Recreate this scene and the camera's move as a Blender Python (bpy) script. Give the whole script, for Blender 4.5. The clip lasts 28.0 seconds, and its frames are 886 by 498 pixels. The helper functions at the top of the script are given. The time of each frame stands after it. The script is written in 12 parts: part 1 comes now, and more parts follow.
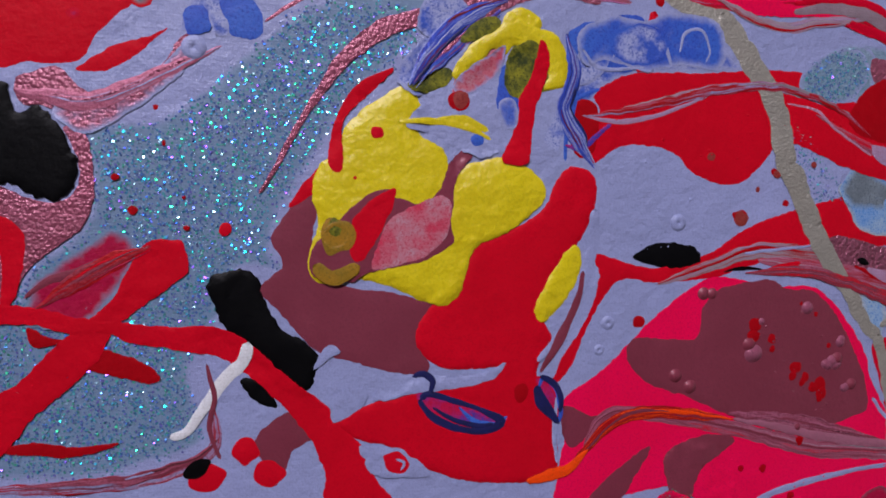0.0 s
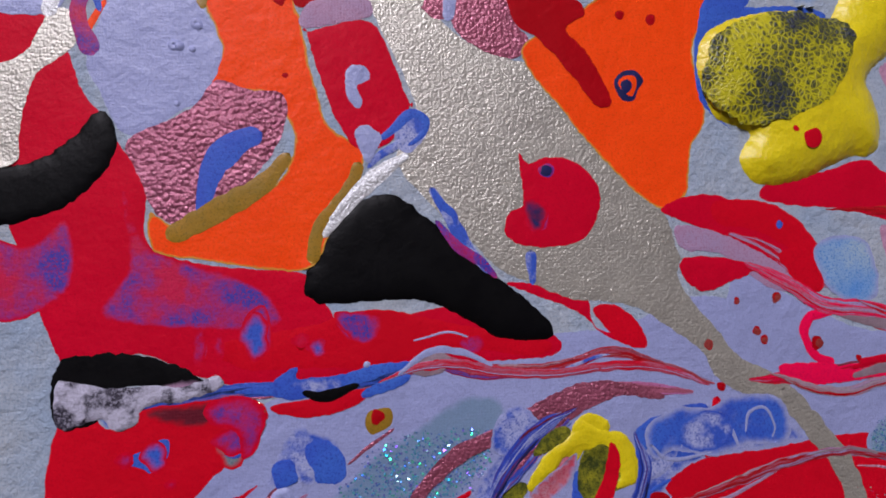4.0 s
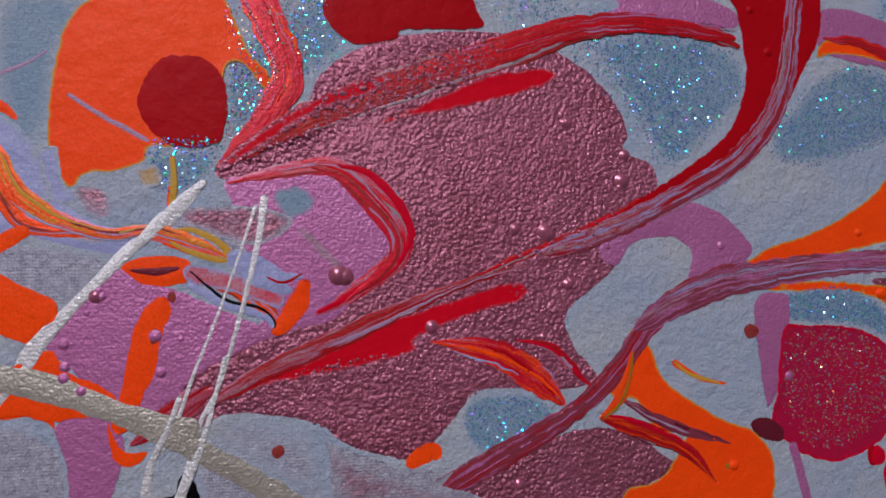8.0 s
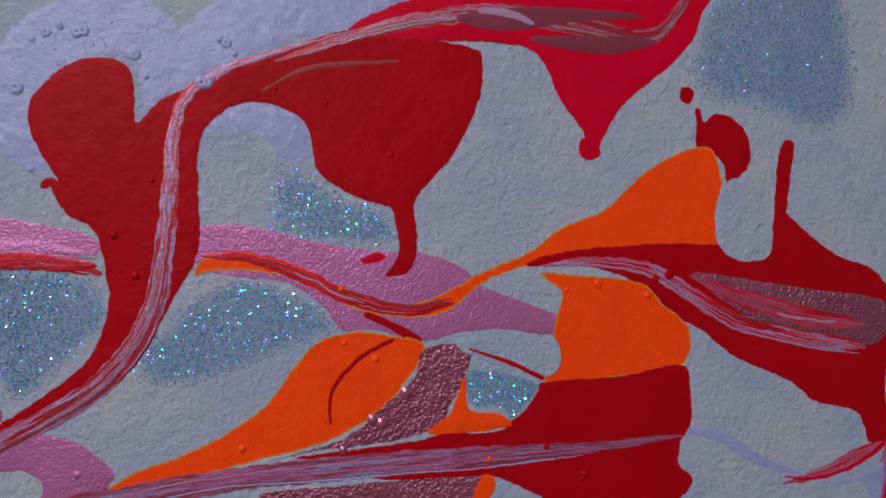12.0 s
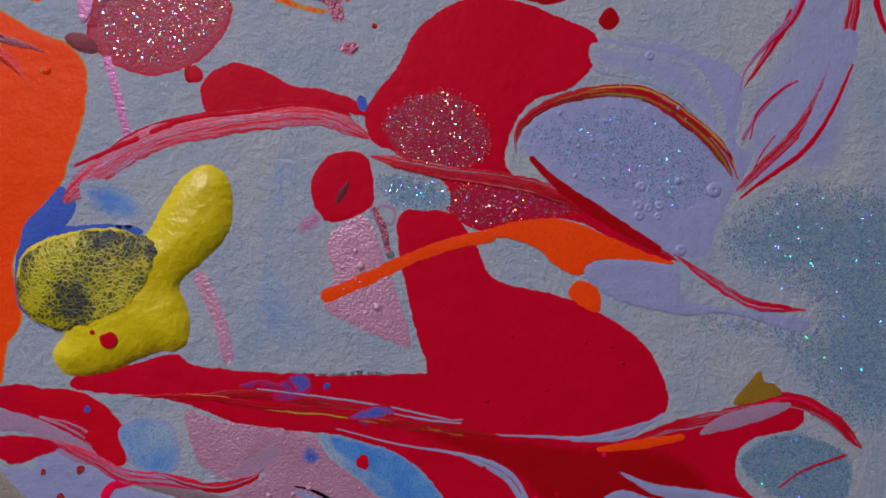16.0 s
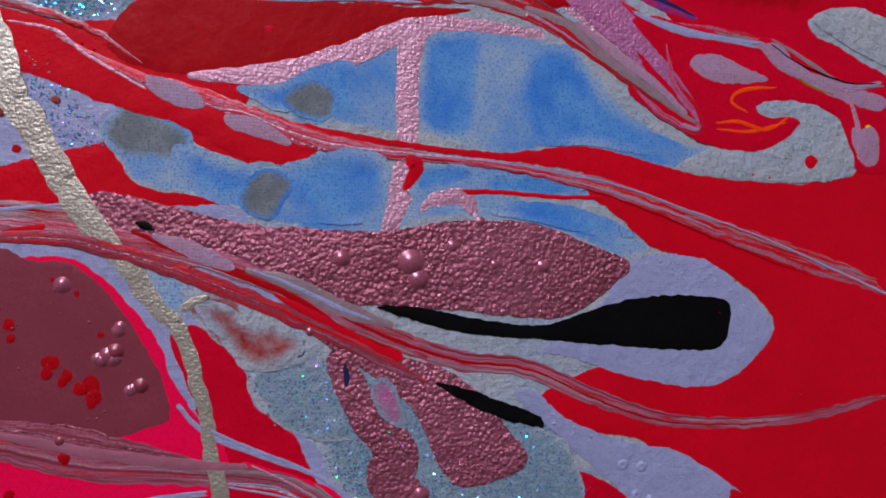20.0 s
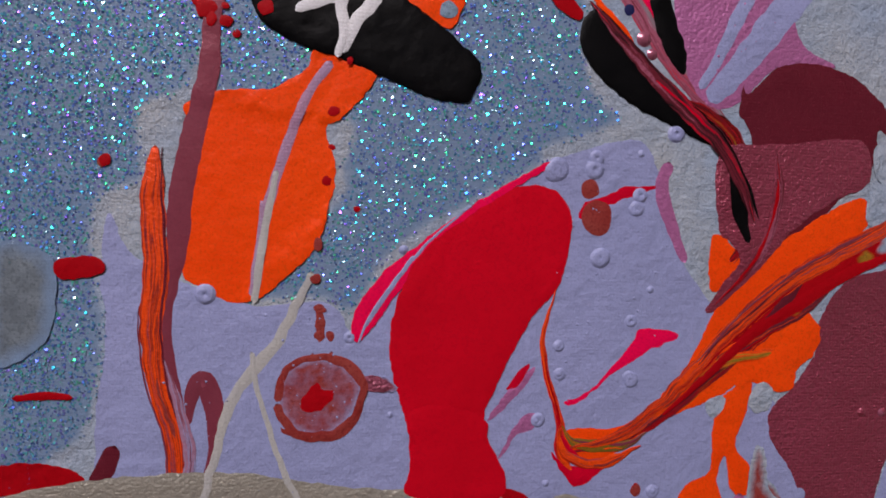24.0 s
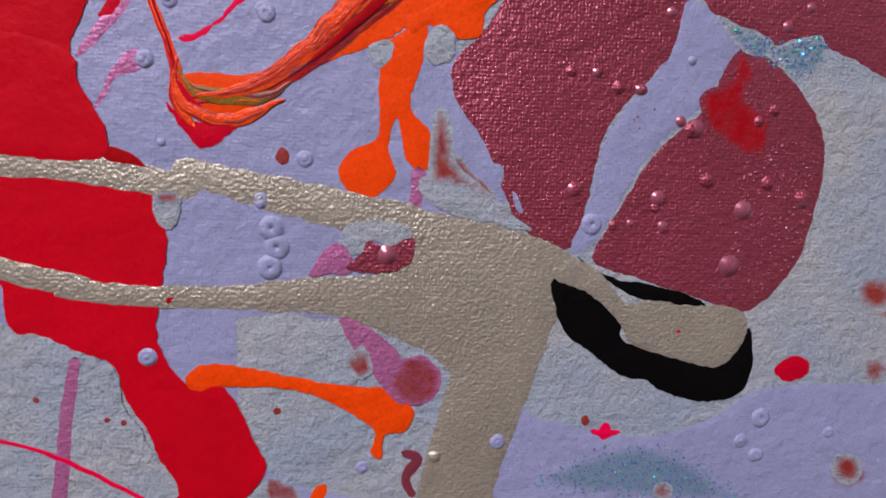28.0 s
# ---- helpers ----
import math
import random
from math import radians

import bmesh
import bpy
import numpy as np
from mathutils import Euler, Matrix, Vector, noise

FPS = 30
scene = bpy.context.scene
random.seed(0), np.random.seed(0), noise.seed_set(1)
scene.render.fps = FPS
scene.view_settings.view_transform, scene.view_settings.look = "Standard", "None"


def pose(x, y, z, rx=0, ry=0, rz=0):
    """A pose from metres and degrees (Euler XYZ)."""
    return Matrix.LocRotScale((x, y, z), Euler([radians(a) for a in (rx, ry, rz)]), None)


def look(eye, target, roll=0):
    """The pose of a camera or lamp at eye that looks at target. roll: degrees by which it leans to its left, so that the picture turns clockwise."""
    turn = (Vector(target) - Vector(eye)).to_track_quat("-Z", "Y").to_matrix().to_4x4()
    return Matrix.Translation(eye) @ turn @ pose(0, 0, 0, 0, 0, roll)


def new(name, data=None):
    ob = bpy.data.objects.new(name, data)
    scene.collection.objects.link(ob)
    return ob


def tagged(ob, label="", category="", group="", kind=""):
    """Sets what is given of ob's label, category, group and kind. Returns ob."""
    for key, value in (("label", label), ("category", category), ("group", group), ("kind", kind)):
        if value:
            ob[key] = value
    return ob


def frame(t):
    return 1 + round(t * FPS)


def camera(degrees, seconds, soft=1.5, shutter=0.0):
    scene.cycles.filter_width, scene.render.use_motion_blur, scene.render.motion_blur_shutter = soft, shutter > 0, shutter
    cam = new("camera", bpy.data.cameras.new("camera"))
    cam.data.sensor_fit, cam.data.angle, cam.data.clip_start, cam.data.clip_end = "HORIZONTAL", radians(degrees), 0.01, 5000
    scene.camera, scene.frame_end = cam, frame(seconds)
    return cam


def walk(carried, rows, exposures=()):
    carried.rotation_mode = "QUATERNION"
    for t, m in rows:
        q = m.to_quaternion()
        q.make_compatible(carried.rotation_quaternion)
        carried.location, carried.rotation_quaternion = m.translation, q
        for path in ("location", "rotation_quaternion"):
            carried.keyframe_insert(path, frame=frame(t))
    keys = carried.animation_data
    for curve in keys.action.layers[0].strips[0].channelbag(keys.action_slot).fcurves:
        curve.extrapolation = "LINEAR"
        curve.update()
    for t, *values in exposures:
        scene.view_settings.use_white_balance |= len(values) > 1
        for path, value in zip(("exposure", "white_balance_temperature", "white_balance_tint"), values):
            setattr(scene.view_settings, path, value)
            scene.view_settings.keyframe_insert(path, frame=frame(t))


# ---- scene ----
from mathutils.geometry import delaunay_2d_cdt

# ---- camera ----
cam = camera(73.0, 28.0, soft=1.75)
# seconds, place in metres, turn in degrees
PATH = [
    (0.0, -0.0007, -0.1110, 1.4149, 85.99, -2.02, -10.10),
    (0.5, 0.0004, -0.1081, 1.4151, 85.36, -2.30, -9.94),
    (1.0, -0.0001, -0.1093, 1.4160, 85.86, -2.19, -10.29),
    (1.5, -0.0026, -0.1089, 1.4203, 86.00, -2.06, -10.28),
    (2.0, -0.0061, -0.1069, 1.4288, 86.23, -1.55, -10.15),
    (2.5, -0.0037, -0.1081, 1.4414, 85.68, -0.87, -9.65),
    (4.5, -0.0129, -0.1126, 1.5085, 94.24, 2.01, -8.33),
    (5.0, -0.0127, -0.1136, 1.5426, 94.96, 3.60, -9.88),
    (5.5, -0.0108, -0.1161, 1.5593, 95.71, 3.68, -10.33),
    (6.0, -0.0105, -0.1112, 1.5791, 93.82, 3.15, -10.77),
    (6.5, -0.0121, -0.1135, 1.5924, 93.29, 2.21, -11.00),
    (7.0, -0.0189, -0.1153, 1.6023, 93.48, 1.10, -11.09),
    (7.5, -0.0217, -0.1169, 1.6119, 93.29, 0.50, -11.10),
    (8.0, -0.0190, -0.1140, 1.6136, 92.08, 0.13, -10.73),
    (8.5, -0.0234, -0.1241, 1.6271, 90.79, -0.66, -10.41),
    (9.0, -0.0019, -0.1283, 1.6318, 91.24, -1.95, -9.53),
    (9.5, 0.0182, -0.1331, 1.6356, 90.74, -1.43, -8.89),
    (10.0, 0.0369, -0.1327, 1.6466, 90.56, -0.96, -9.57),
    (10.5, 0.0554, -0.1387, 1.6583, 91.81, 0.43, -9.30),
    (11.0, 0.0743, -0.1404, 1.6650, 91.90, 1.02, -9.10),
    (11.5, 0.0999, -0.1395, 1.6656, 91.73, 1.35, -9.06),
    (13.5, 0.1477, -0.1476, 1.6315, 88.97, 0.22, -5.89),
    (14.0, 0.1407, -0.1496, 1.6162, 89.76, -0.47, -3.81),
    (14.5, 0.1437, -0.1559, 1.5999, 89.95, -0.69, -3.43),
    (15.0, 0.1496, -0.1576, 1.5728, 90.67, -0.75, -3.66),
    (15.5, 0.1526, -0.1555, 1.5503, 90.37, -0.55, -4.26),
    (16.0, 0.1527, -0.1542, 1.5281, 90.30, -0.28, -3.93),
    (16.5, 0.1539, -0.1476, 1.5095, 90.87, -0.01, -4.04),
    (17.0, 0.1569, -0.1413, 1.4907, 92.45, 0.44, -4.39),
    (17.5, 0.1605, -0.1392, 1.4738, 92.09, 0.55, -4.60),
    (18.0, 0.1656, -0.1324, 1.4566, 92.68, 1.16, -5.00),
    (18.5, 0.1657, -0.1195, 1.4486, 90.07, 0.64, -4.55),
    (19.0, 0.1613, -0.1144, 1.4422, 89.13, 0.04, -5.17),
    (19.5, 0.1574, -0.1087, 1.4258, 90.26, -0.26, -5.97),
    (20.0, 0.1475, -0.1058, 1.4073, 88.07, -1.69, -7.67),
    (20.5, 0.1402, -0.1038, 1.3926, 87.76, -1.08, -7.65),
    (21.0, 0.1404, -0.1023, 1.3812, 87.26, 0.21, -7.35),
    (21.5, 0.1358, -0.0985, 1.3591, 88.30, 0.58, -7.19),
    (22.0, 0.1331, -0.0985, 1.3458, 87.63, 0.84, -6.54),
    (22.5, 0.1317, -0.1003, 1.3324, 87.09, 0.80, -5.89),
    (24.5, 0.1360, -0.1014, 1.2735, 85.69, -2.53, -6.96),
    (25.0, 0.1478, -0.0963, 1.2636, 85.23, -2.17, -7.51),
    (25.5, 0.1575, -0.0964, 1.2578, 85.23, -1.91, -7.74),
    (26.0, 0.1708, -0.0930, 1.2510, 85.38, -1.61, -7.97),
    (26.5, 0.1823, -0.0939, 1.2476, 84.46, -1.41, -7.88),
    (27.0, 0.1956, -0.0963, 1.2443, 83.66, -0.74, -7.83),
    (27.5, 0.1947, -0.0933, 1.2362, 83.14, -1.24, -7.65),
    (28.0, 0.1938, -0.0925, 1.2335, 83.47, -1.09, -7.88),
]
EXPOSURES = [(t, stops, kelvin, 20) for t, stops, kelvin in ((0.0, -0.7, 6190), (2.0, -0.58, 6190), (4.5, -0.82, 6240), (5.0, -1.24, 6240), (6.0, -1.24, 6340), (8.0, -1.16, 6390), (11.0, -1.18, 6390), (14.0, -1.03, 6690), (17.0, -1.05, 6340), (20.0, -0.66, 6390), (22.0, -0.33, 6790), (25.0, -0.49, 6790), (26.0, -0.45, 6790), (28.0, -0.1, 6840))]
walk(cam, [(t, pose(*p)) for t, *p in PATH], EXPOSURES)

# ---- light: a plain room with one bright area light, its source unseen, above and to the left of the painting ----
world = bpy.data.worlds.new("world")
scene.world = world
world.use_nodes = True
sky = world.node_tree.nodes.new("ShaderNodeTexSky")
sky.sky_type, sky.sun_disc = "NISHITA", False
sky.sun_elevation, sky.sun_rotation = radians(40), radians(200)
world.node_tree.links.new(sky.outputs[0], world.node_tree.nodes["Background"].inputs[0])
world.node_tree.nodes["Background"].inputs[1].default_value = 0.08


def area_lamp(name, eye, target, size, size_y, power, colour):
    data = bpy.data.lights.new(name, "AREA")
    data.shape, data.size, data.size_y, data.energy, data.color = "RECTANGLE", size, size_y, power, colour
    lamp = new(name, data)
    lamp.matrix_world = look(eye, target)
    return lamp


# added key light; no fixture stands behind it
area_lamp("key_light", (-0.5, -1.1, 2.45), (0.1, 0.0, 1.45), 0.4, 0.4, 36.0, (1.0, 0.97, 1.0))

# ---- materials ----


class Nodes:
    """A small builder for one material's nodes."""

    def __init__(self, name):
        self.mat = bpy.data.materials.new(name)
        self.mat.use_nodes = True
        self.tree = self.mat.node_tree
        self.tree.nodes.remove(self.tree.nodes["Principled BSDF"])
        self.out = self.tree.nodes["Material Output"].inputs["Surface"]
        self.coord = self.add("ShaderNodeTexCoord").outputs["Object"]

    def add(self, kind, **values):
        node = self.tree.nodes.new(kind)
        for key, value in values.items():
            node.inputs[key.replace("_", " ")].default_value = value
        return node

    def link(self, a, b):
        self.tree.links.new(a, b)

    def noise(self, scale, detail=3.0, rough=0.55, where=None, distort=0.0):
        node = self.add("ShaderNodeTexNoise", Scale=scale, Detail=detail, Roughness=rough, Distortion=distort)
        self.link(where or self.coord, node.inputs["Vector"])
        return node.outputs["Fac"]

    def ramp(self, fac, stops):
        node = self.add("ShaderNodeValToRGB")
        ramp = node.color_ramp
        while len(ramp.elements) < len(stops):
            ramp.elements.new(0.5)
        for element, (at, colour) in zip(ramp.elements, stops):
            element.position, element.color = at, (*colour, 1)
        self.link(fac, node.inputs["Fac"])
        return node.outputs["Color"]

    def math(self, kind, a, b):
        node = self.add("ShaderNodeMath")
        node.operation = kind
        for n, v in enumerate((a, b)):
            if isinstance(v, (int, float)):
                node.inputs[n].default_value = v
            else:
                self.link(v, node.inputs[n])
        return node.outputs[0]

    def mix(self, fac, a, b, blend="MIX"):
        node = self.add("ShaderNodeMix")
        node.data_type, node.blend_type = "RGBA", blend
        for n, v in ((0, fac), (6, a), (7, b)):
            if isinstance(v, (int, float)):
                node.inputs[n].default_value = v
            elif isinstance(v, tuple):
                node.inputs[n].default_value = (*v, 1)
            else:
                self.link(v, node.inputs[n])
        return node.outputs[2]

    def weave(self, pitch=0.00056):
        """The relief of plain-woven cotton: threads across and upright, unevenly thick."""
        parts = []
        for axis in ("X", "Z"):
            node = self.add("ShaderNodeTexWave", Scale=0.314 / pitch, Distortion=3.5, Detail=2.0, Detail_Scale=0.35)
            node.wave_type, node.bands_direction = "BANDS", axis
            self.link(self.coord, node.inputs["Vector"])
            parts.append(node.outputs["Fac"])
        return self.math("ADD", *parts)

    def bump(self, height, distance, strength=1.0, after=None):
        node = self.add("ShaderNodeBump", Strength=strength, Distance=distance)
        self.link(height, node.inputs["Height"])
        if after:
            self.link(after, node.inputs["Normal"])
        return node.outputs["Normal"]


SPECS = {}


def layer(n, colour, other=None, rough=0.45, metal=0.0, weave=0.3, grain=0.4, grain_scale=1000.0, lumps=0.25, coat=0.0, patch=60.0, spread=0.5, spec=0.28, deep=0.00022, pebble=0.0, pebble_scale=1300.0):
    """One layer of dried acrylic: two shades in soft patches, speckled pigment, the weave showing through, fine wrinkles and slow lumps."""
    shine = n.add("ShaderNodeBsdfPrincipled")
    other = other or tuple(c * 0.85 for c in colour)
    low = tuple(c * 0.78 for c in colour)
    base = n.ramp(n.noise(patch, 5.0, 0.62), [(0.5 - spread / 2, other), (0.5 + spread / 2, colour)])
    speck = n.noise(2200.0, 3.0, 0.65)
    base = n.mix(n.ramp(speck, [(0.36, (0.8, 0.8, 0.8)), (0.5, (0, 0, 0))]), base, low)
    n.link(base, shine.inputs["Base Color"])
    n.link(n.math("ADD", n.math("MULTIPLY", n.noise(260.0, 4.0), 0.3), rough - 0.15), shine.inputs["Roughness"])
    for key, value in (("Metallic", metal), ("Specular IOR Level", spec), ("Coat Weight", coat), ("Coat Roughness", 0.24)):
        shine.inputs[key].default_value = value
    normal = n.bump(n.noise(150.0, 3.0), 0.0006, lumps)
    normal = n.bump(n.noise(grain_scale, 8.0, 0.66, distort=0.1), deep, grain, normal)
    if pebble:
        cell = n.add("ShaderNodeTexVoronoi", Scale=pebble_scale, Randomness=1.0)
        cell.feature = "F1"
        n.link(n.coord, cell.inputs["Vector"])
        raised = n.math("MULTIPLY", n.math("SUBTRACT", 1.0, cell.outputs["Distance"]), n.noise(60.0, 3.0))
        normal = n.bump(raised, 0.0009, pebble, normal)
    if weave:
        normal = n.bump(n.weave(), 0.00011, weave, normal)
    n.link(normal, shine.inputs["Normal"])
    n.link(normal, shine.inputs["Coat Normal"])
    return shine.outputs[0]


def paint(name, colour, *more, **spec):
    n = Nodes(name)
    if more:
        spec["other"] = more[0]
    SPECS[name] = {"colour": colour, **spec}
    n.link(layer(n, **SPECS[name]), n.out)
    return n.mat


MATS = {
    "crimson": paint("crimson_paint", (0.45, 0.003, 0.008), (0.35, 0.002, 0.006), grain=0.4, grain_scale=420.0, lumps=0.6, weave=0.0, deep=0.0004, spec=0.07, rough=0.5, patch=45.0, spread=0.6),
    "red": paint("red_paint", (0.69, 0.003, 0.018), (0.54, 0.003, 0.012), grain=0.4, grain_scale=420.0, lumps=0.6, weave=0.0, deep=0.0004, spec=0.07, rough=0.5, patch=45.0, spread=0.6),
    "rose": paint("rose_red_paint", (0.66, 0.002, 0.026), (0.53, 0.002, 0.018), grain=0.4, grain_scale=420.0, lumps=0.6, weave=0.0, deep=0.0004, spec=0.07, rough=0.5, patch=45.0, spread=0.6),
    "pink": paint("hot_pink_paint", (0.93, 0.004, 0.085), (0.84, 0.004, 0.06), grain=0.3, weave=0.0, spec=0.1, rough=0.42),
    "orange": paint("orange_paint", (1.0, 0.08, 0.004), (0.95, 0.062, 0.003), grain=0.5, grain_scale=420.0, lumps=0.7, weave=0.0, deep=0.0004, spec=0.12, rough=0.44),
    "plum": paint("plum_pearl_paint", (0.5, 0.15, 0.25), (0.29, 0.06, 0.105), metal=0.55, rough=0.38, grain=0.7, grain_scale=600.0, lumps=0.9, weave=0.1, deep=0.0006, patch=25.0, pebble=0.7, pebble_scale=1250.0, coat=0.9),
    "wine": paint("wine_satin_paint", (0.27, 0.045, 0.078), (0.22, 0.034, 0.06), metal=0.15, rough=0.45, grain=0.35, lumps=0.3, weave=0.0, coat=0.55),
    "speckle": paint("speckled_pearl_wash", (0.6, 0.63, 0.74), (0.2, 0.2, 0.3), metal=0.3, rough=0.42, grain=1.0, grain_scale=1300.0, weave=0.3, patch=700.0, spread=0.45, deep=0.0005, coat=0.3),
    "moss": paint("dark_flecked_wash", (0.36, 0.44, 0.48), (0.03, 0.05, 0.06), rough=0.7, grain=0.8, patch=700.0, spread=0.1, weave=0.3),
    "maroon": paint("maroon_paint", (0.17, 0.014, 0.03), (0.13, 0.01, 0.024), metal=0.2, rough=0.45, grain=0.7, lumps=0.4, weave=0.12),
    "petal": paint("petal_pink_pearl", (0.68, 0.38, 0.54), (0.56, 0.26, 0.42), metal=0.3, rough=0.42, grain=0.7, grain_scale=700.0, weave=0.15, deep=0.0004, pebble=0.35, pebble_scale=1500.0, coat=0.6),
    "mauve": paint("mauve_pearl_paint", (0.55, 0.18, 0.42), (0.48, 0.15, 0.36), metal=0.3, rough=0.42, grain=0.7, grain_scale=700.0, weave=0.1, deep=0.0004, coat=0.5, pebble=0.25, pebble_scale=1500.0),
    "rosepearl": paint("rose_pearl_paint", (0.46, 0.12, 0.2), (0.32, 0.07, 0.12), metal=0.45, rough=0.38, grain=0.7, grain_scale=700.0, weave=0.12, deep=0.0004, patch=110.0, pebble=0.5, pebble_scale=1400.0, coat=0.8),
    "lavender": paint("lavender_paint", (0.34, 0.38, 0.66), (0.29, 0.33, 0.57), rough=0.45, grain=0.6, grain_scale=450.0, weave=0.08, lumps=1.0, patch=30.0, deep=0.0006, coat=0.35),
    "pale": paint("pale_blue_wash", (0.33, 0.43, 0.58), (0.46, 0.5, 0.54), rough=0.65, grain=1.0, grain_scale=430.0, weave=0.1, patch=45.0, spread=0.3, deep=0.0009, spec=0.22, lumps=1.0),
    "white": paint("silver_white_paint", (0.82, 0.84, 0.86), (0.6, 0.62, 0.64), rough=0.38, metal=0.35, grain=0.7, grain_scale=900.0, weave=0.1, deep=0.0005, pebble=0.3, pebble_scale=1700.0, coat=0.8),
    "silver": paint("silver_paint", (0.56, 0.54, 0.47), (0.42, 0.4, 0.35), metal=0.5, rough=0.38, grain=0.6, grain_scale=900.0, weave=0.1, deep=0.0004, patch=90.0, pebble=0.27, pebble_scale=1700.0, coat=0.65),
    "black": paint("black_paint", (0.002, 0.002, 0.0025), (0.003, 0.003, 0.004), rough=0.45, grain=0.4, lumps=0.3, weave=0.0, spec=0.12),
    "yellow": paint("yellow_paint", (0.8, 0.67, 0.004), (0.68, 0.53, 0.003), coat=0.22, rough=0.34, grain=0.55, grain_scale=300.0, lumps=1.0, weave=0.0, spec=0.45, deep=0.0006),
    "blue": paint("ultramarine_paint", (0.03, 0.07, 0.5), (0.05, 0.16, 0.6), rough=0.5, grain=0.6, weave=0.04),
    "sky": paint("sky_blue_wash", (0.05, 0.25, 0.7), (0.36, 0.48, 0.58), rough=0.7, grain=0.8, grain_scale=820.0, weave=0.15, patch=42.0, spread=0.3, spec=0.15),
    "greywash": paint("grey_wash", (0.12, 0.15, 0.18), (0.2, 0.25, 0.29), rough=0.65, weave=0.12, patch=200.0, spread=0.3),
    "green": paint("dark_green_smear", (0.035, 0.05, 0.01), (0.28, 0.27, 0.015), rough=0.5, patch=350.0, spread=0.25, weave=0.1),
    "olive": paint("olive_film", (0.25, 0.16, 0.015), (0.4, 0.2, 0.015), rough=0.4, patch=250.0, coat=0.2, weave=0.0),
    "brown": paint("rust_red_wash", (0.26, 0.018, 0.016), (0.33, 0.06, 0.05), rough=0.55, patch=220.0, weave=0.08),
    "glitterbed": paint("blue_glitter_glue", (0.21, 0.31, 0.46), (0.15, 0.24, 0.39), rough=0.4, coat=0.15, patch=30.0, grain=0.6, weave=0.08),
    "tealbed": paint("teal_glitter_glue", (0.19, 0.31, 0.45), (0.27, 0.38, 0.48), rough=0.5, coat=0.1, patch=60.0, grain=0.9, grain_scale=820.0, weave=0.12, deep=0.0006),
    "redglitter": paint("red_glitter_glue", (0.46, 0.004, 0.04), (0.38, 0.006, 0.06), rough=0.4, coat=0.05, grain=0.8, weave=0.04),
    "bluered": paint("blue_red_smear", (0.55, 0.005, 0.06), (0.05, 0.04, 0.35), rough=0.5, patch=120.0, spread=0.2, weave=0.04, grain=0.8),
    "bluewhite": paint("blue_white_smear", (0.04, 0.1, 0.52), (0.36, 0.4, 0.66), rough=0.5, patch=190.0, spread=0.14, weave=0.1, grain=0.8),
    "pinkwhite": paint("pink_white_smear", (0.6, 0.04, 0.09), (0.5, 0.28, 0.34), rough=0.42, patch=220.0, spread=0.3, weave=0.1),
    "lilac": paint("lilac_streak_paint", (0.44, 0.22, 0.34), (0.34, 0.28, 0.46), rough=0.48, grain=0.8, weave=0.2),
    "damson": paint("damson_satin_paint", (0.4, 0.065, 0.12), (0.29, 0.038, 0.07), metal=0.45, rough=0.4, grain=0.6, grain_scale=700.0, lumps=0.6, weave=0.25, deep=0.0004, patch=30.0, pebble=0.35, pebble_scale=1500.0, coat=0.8),
    "plumgloss": paint("plum_bubble_skin", (0.42, 0.12, 0.2), (0.34, 0.08, 0.14), metal=0.3, rough=0.28, grain=0.1, lumps=0.1, weave=0.0, coat=0.5, spec=0.5),
    "ochre": paint("ochre_rim", (0.6, 0.3, 0.03), (0.5, 0.34, 0.06), rough=0.5, grain=0.3, weave=0.06, spec=0.16),
    "milky": paint("milky_film", (0.5, 0.5, 0.47), (0.42, 0.43, 0.45), rough=0.45, grain=0.5, weave=0.1, patch=150.0),
    "chalk": paint("white_crayon_and_highlight", (0.8, 0.81, 0.84), (0.72, 0.74, 0.8), rough=0.55, grain=0.5, weave=0.2, patch=200.0),
    "silk": paint("pink_silk_pearl", (0.64, 0.24, 0.36), (0.5, 0.15, 0.24), metal=0.45, rough=0.36, grain=0.4, grain_scale=300.0, lumps=0.8, weave=0.0, patch=90.0, coat=0.7),
    "azure": paint("azure_wash", (0.025, 0.19, 0.68), (0.13, 0.37, 0.72), rough=0.65, grain=0.8, grain_scale=820.0, weave=0.15, patch=110.0, spread=0.35, spec=0.18),
    "indigo": paint("indigo_paint", (0.016, 0.02, 0.13), (0.012, 0.012, 0.05), rough=0.45, grain=0.4, weave=0.0, patch=300.0),
    "ridge": paint("white_and_black_ridge", (0.5, 0.49, 0.62), (0.035, 0.03, 0.05), rough=0.4, grain=1.0, grain_scale=600.0, weave=0.1, patch=230.0, spread=0.12, deep=0.0006, lumps=1.0),
    "grey": paint("grey_pearl_streak", (0.4, 0.31, 0.37), (0.28, 0.17, 0.21), rough=0.45, metal=0.3, grain=0.8, grain_scale=700.0, weave=0.1, patch=300.0, coat=0.3),
}


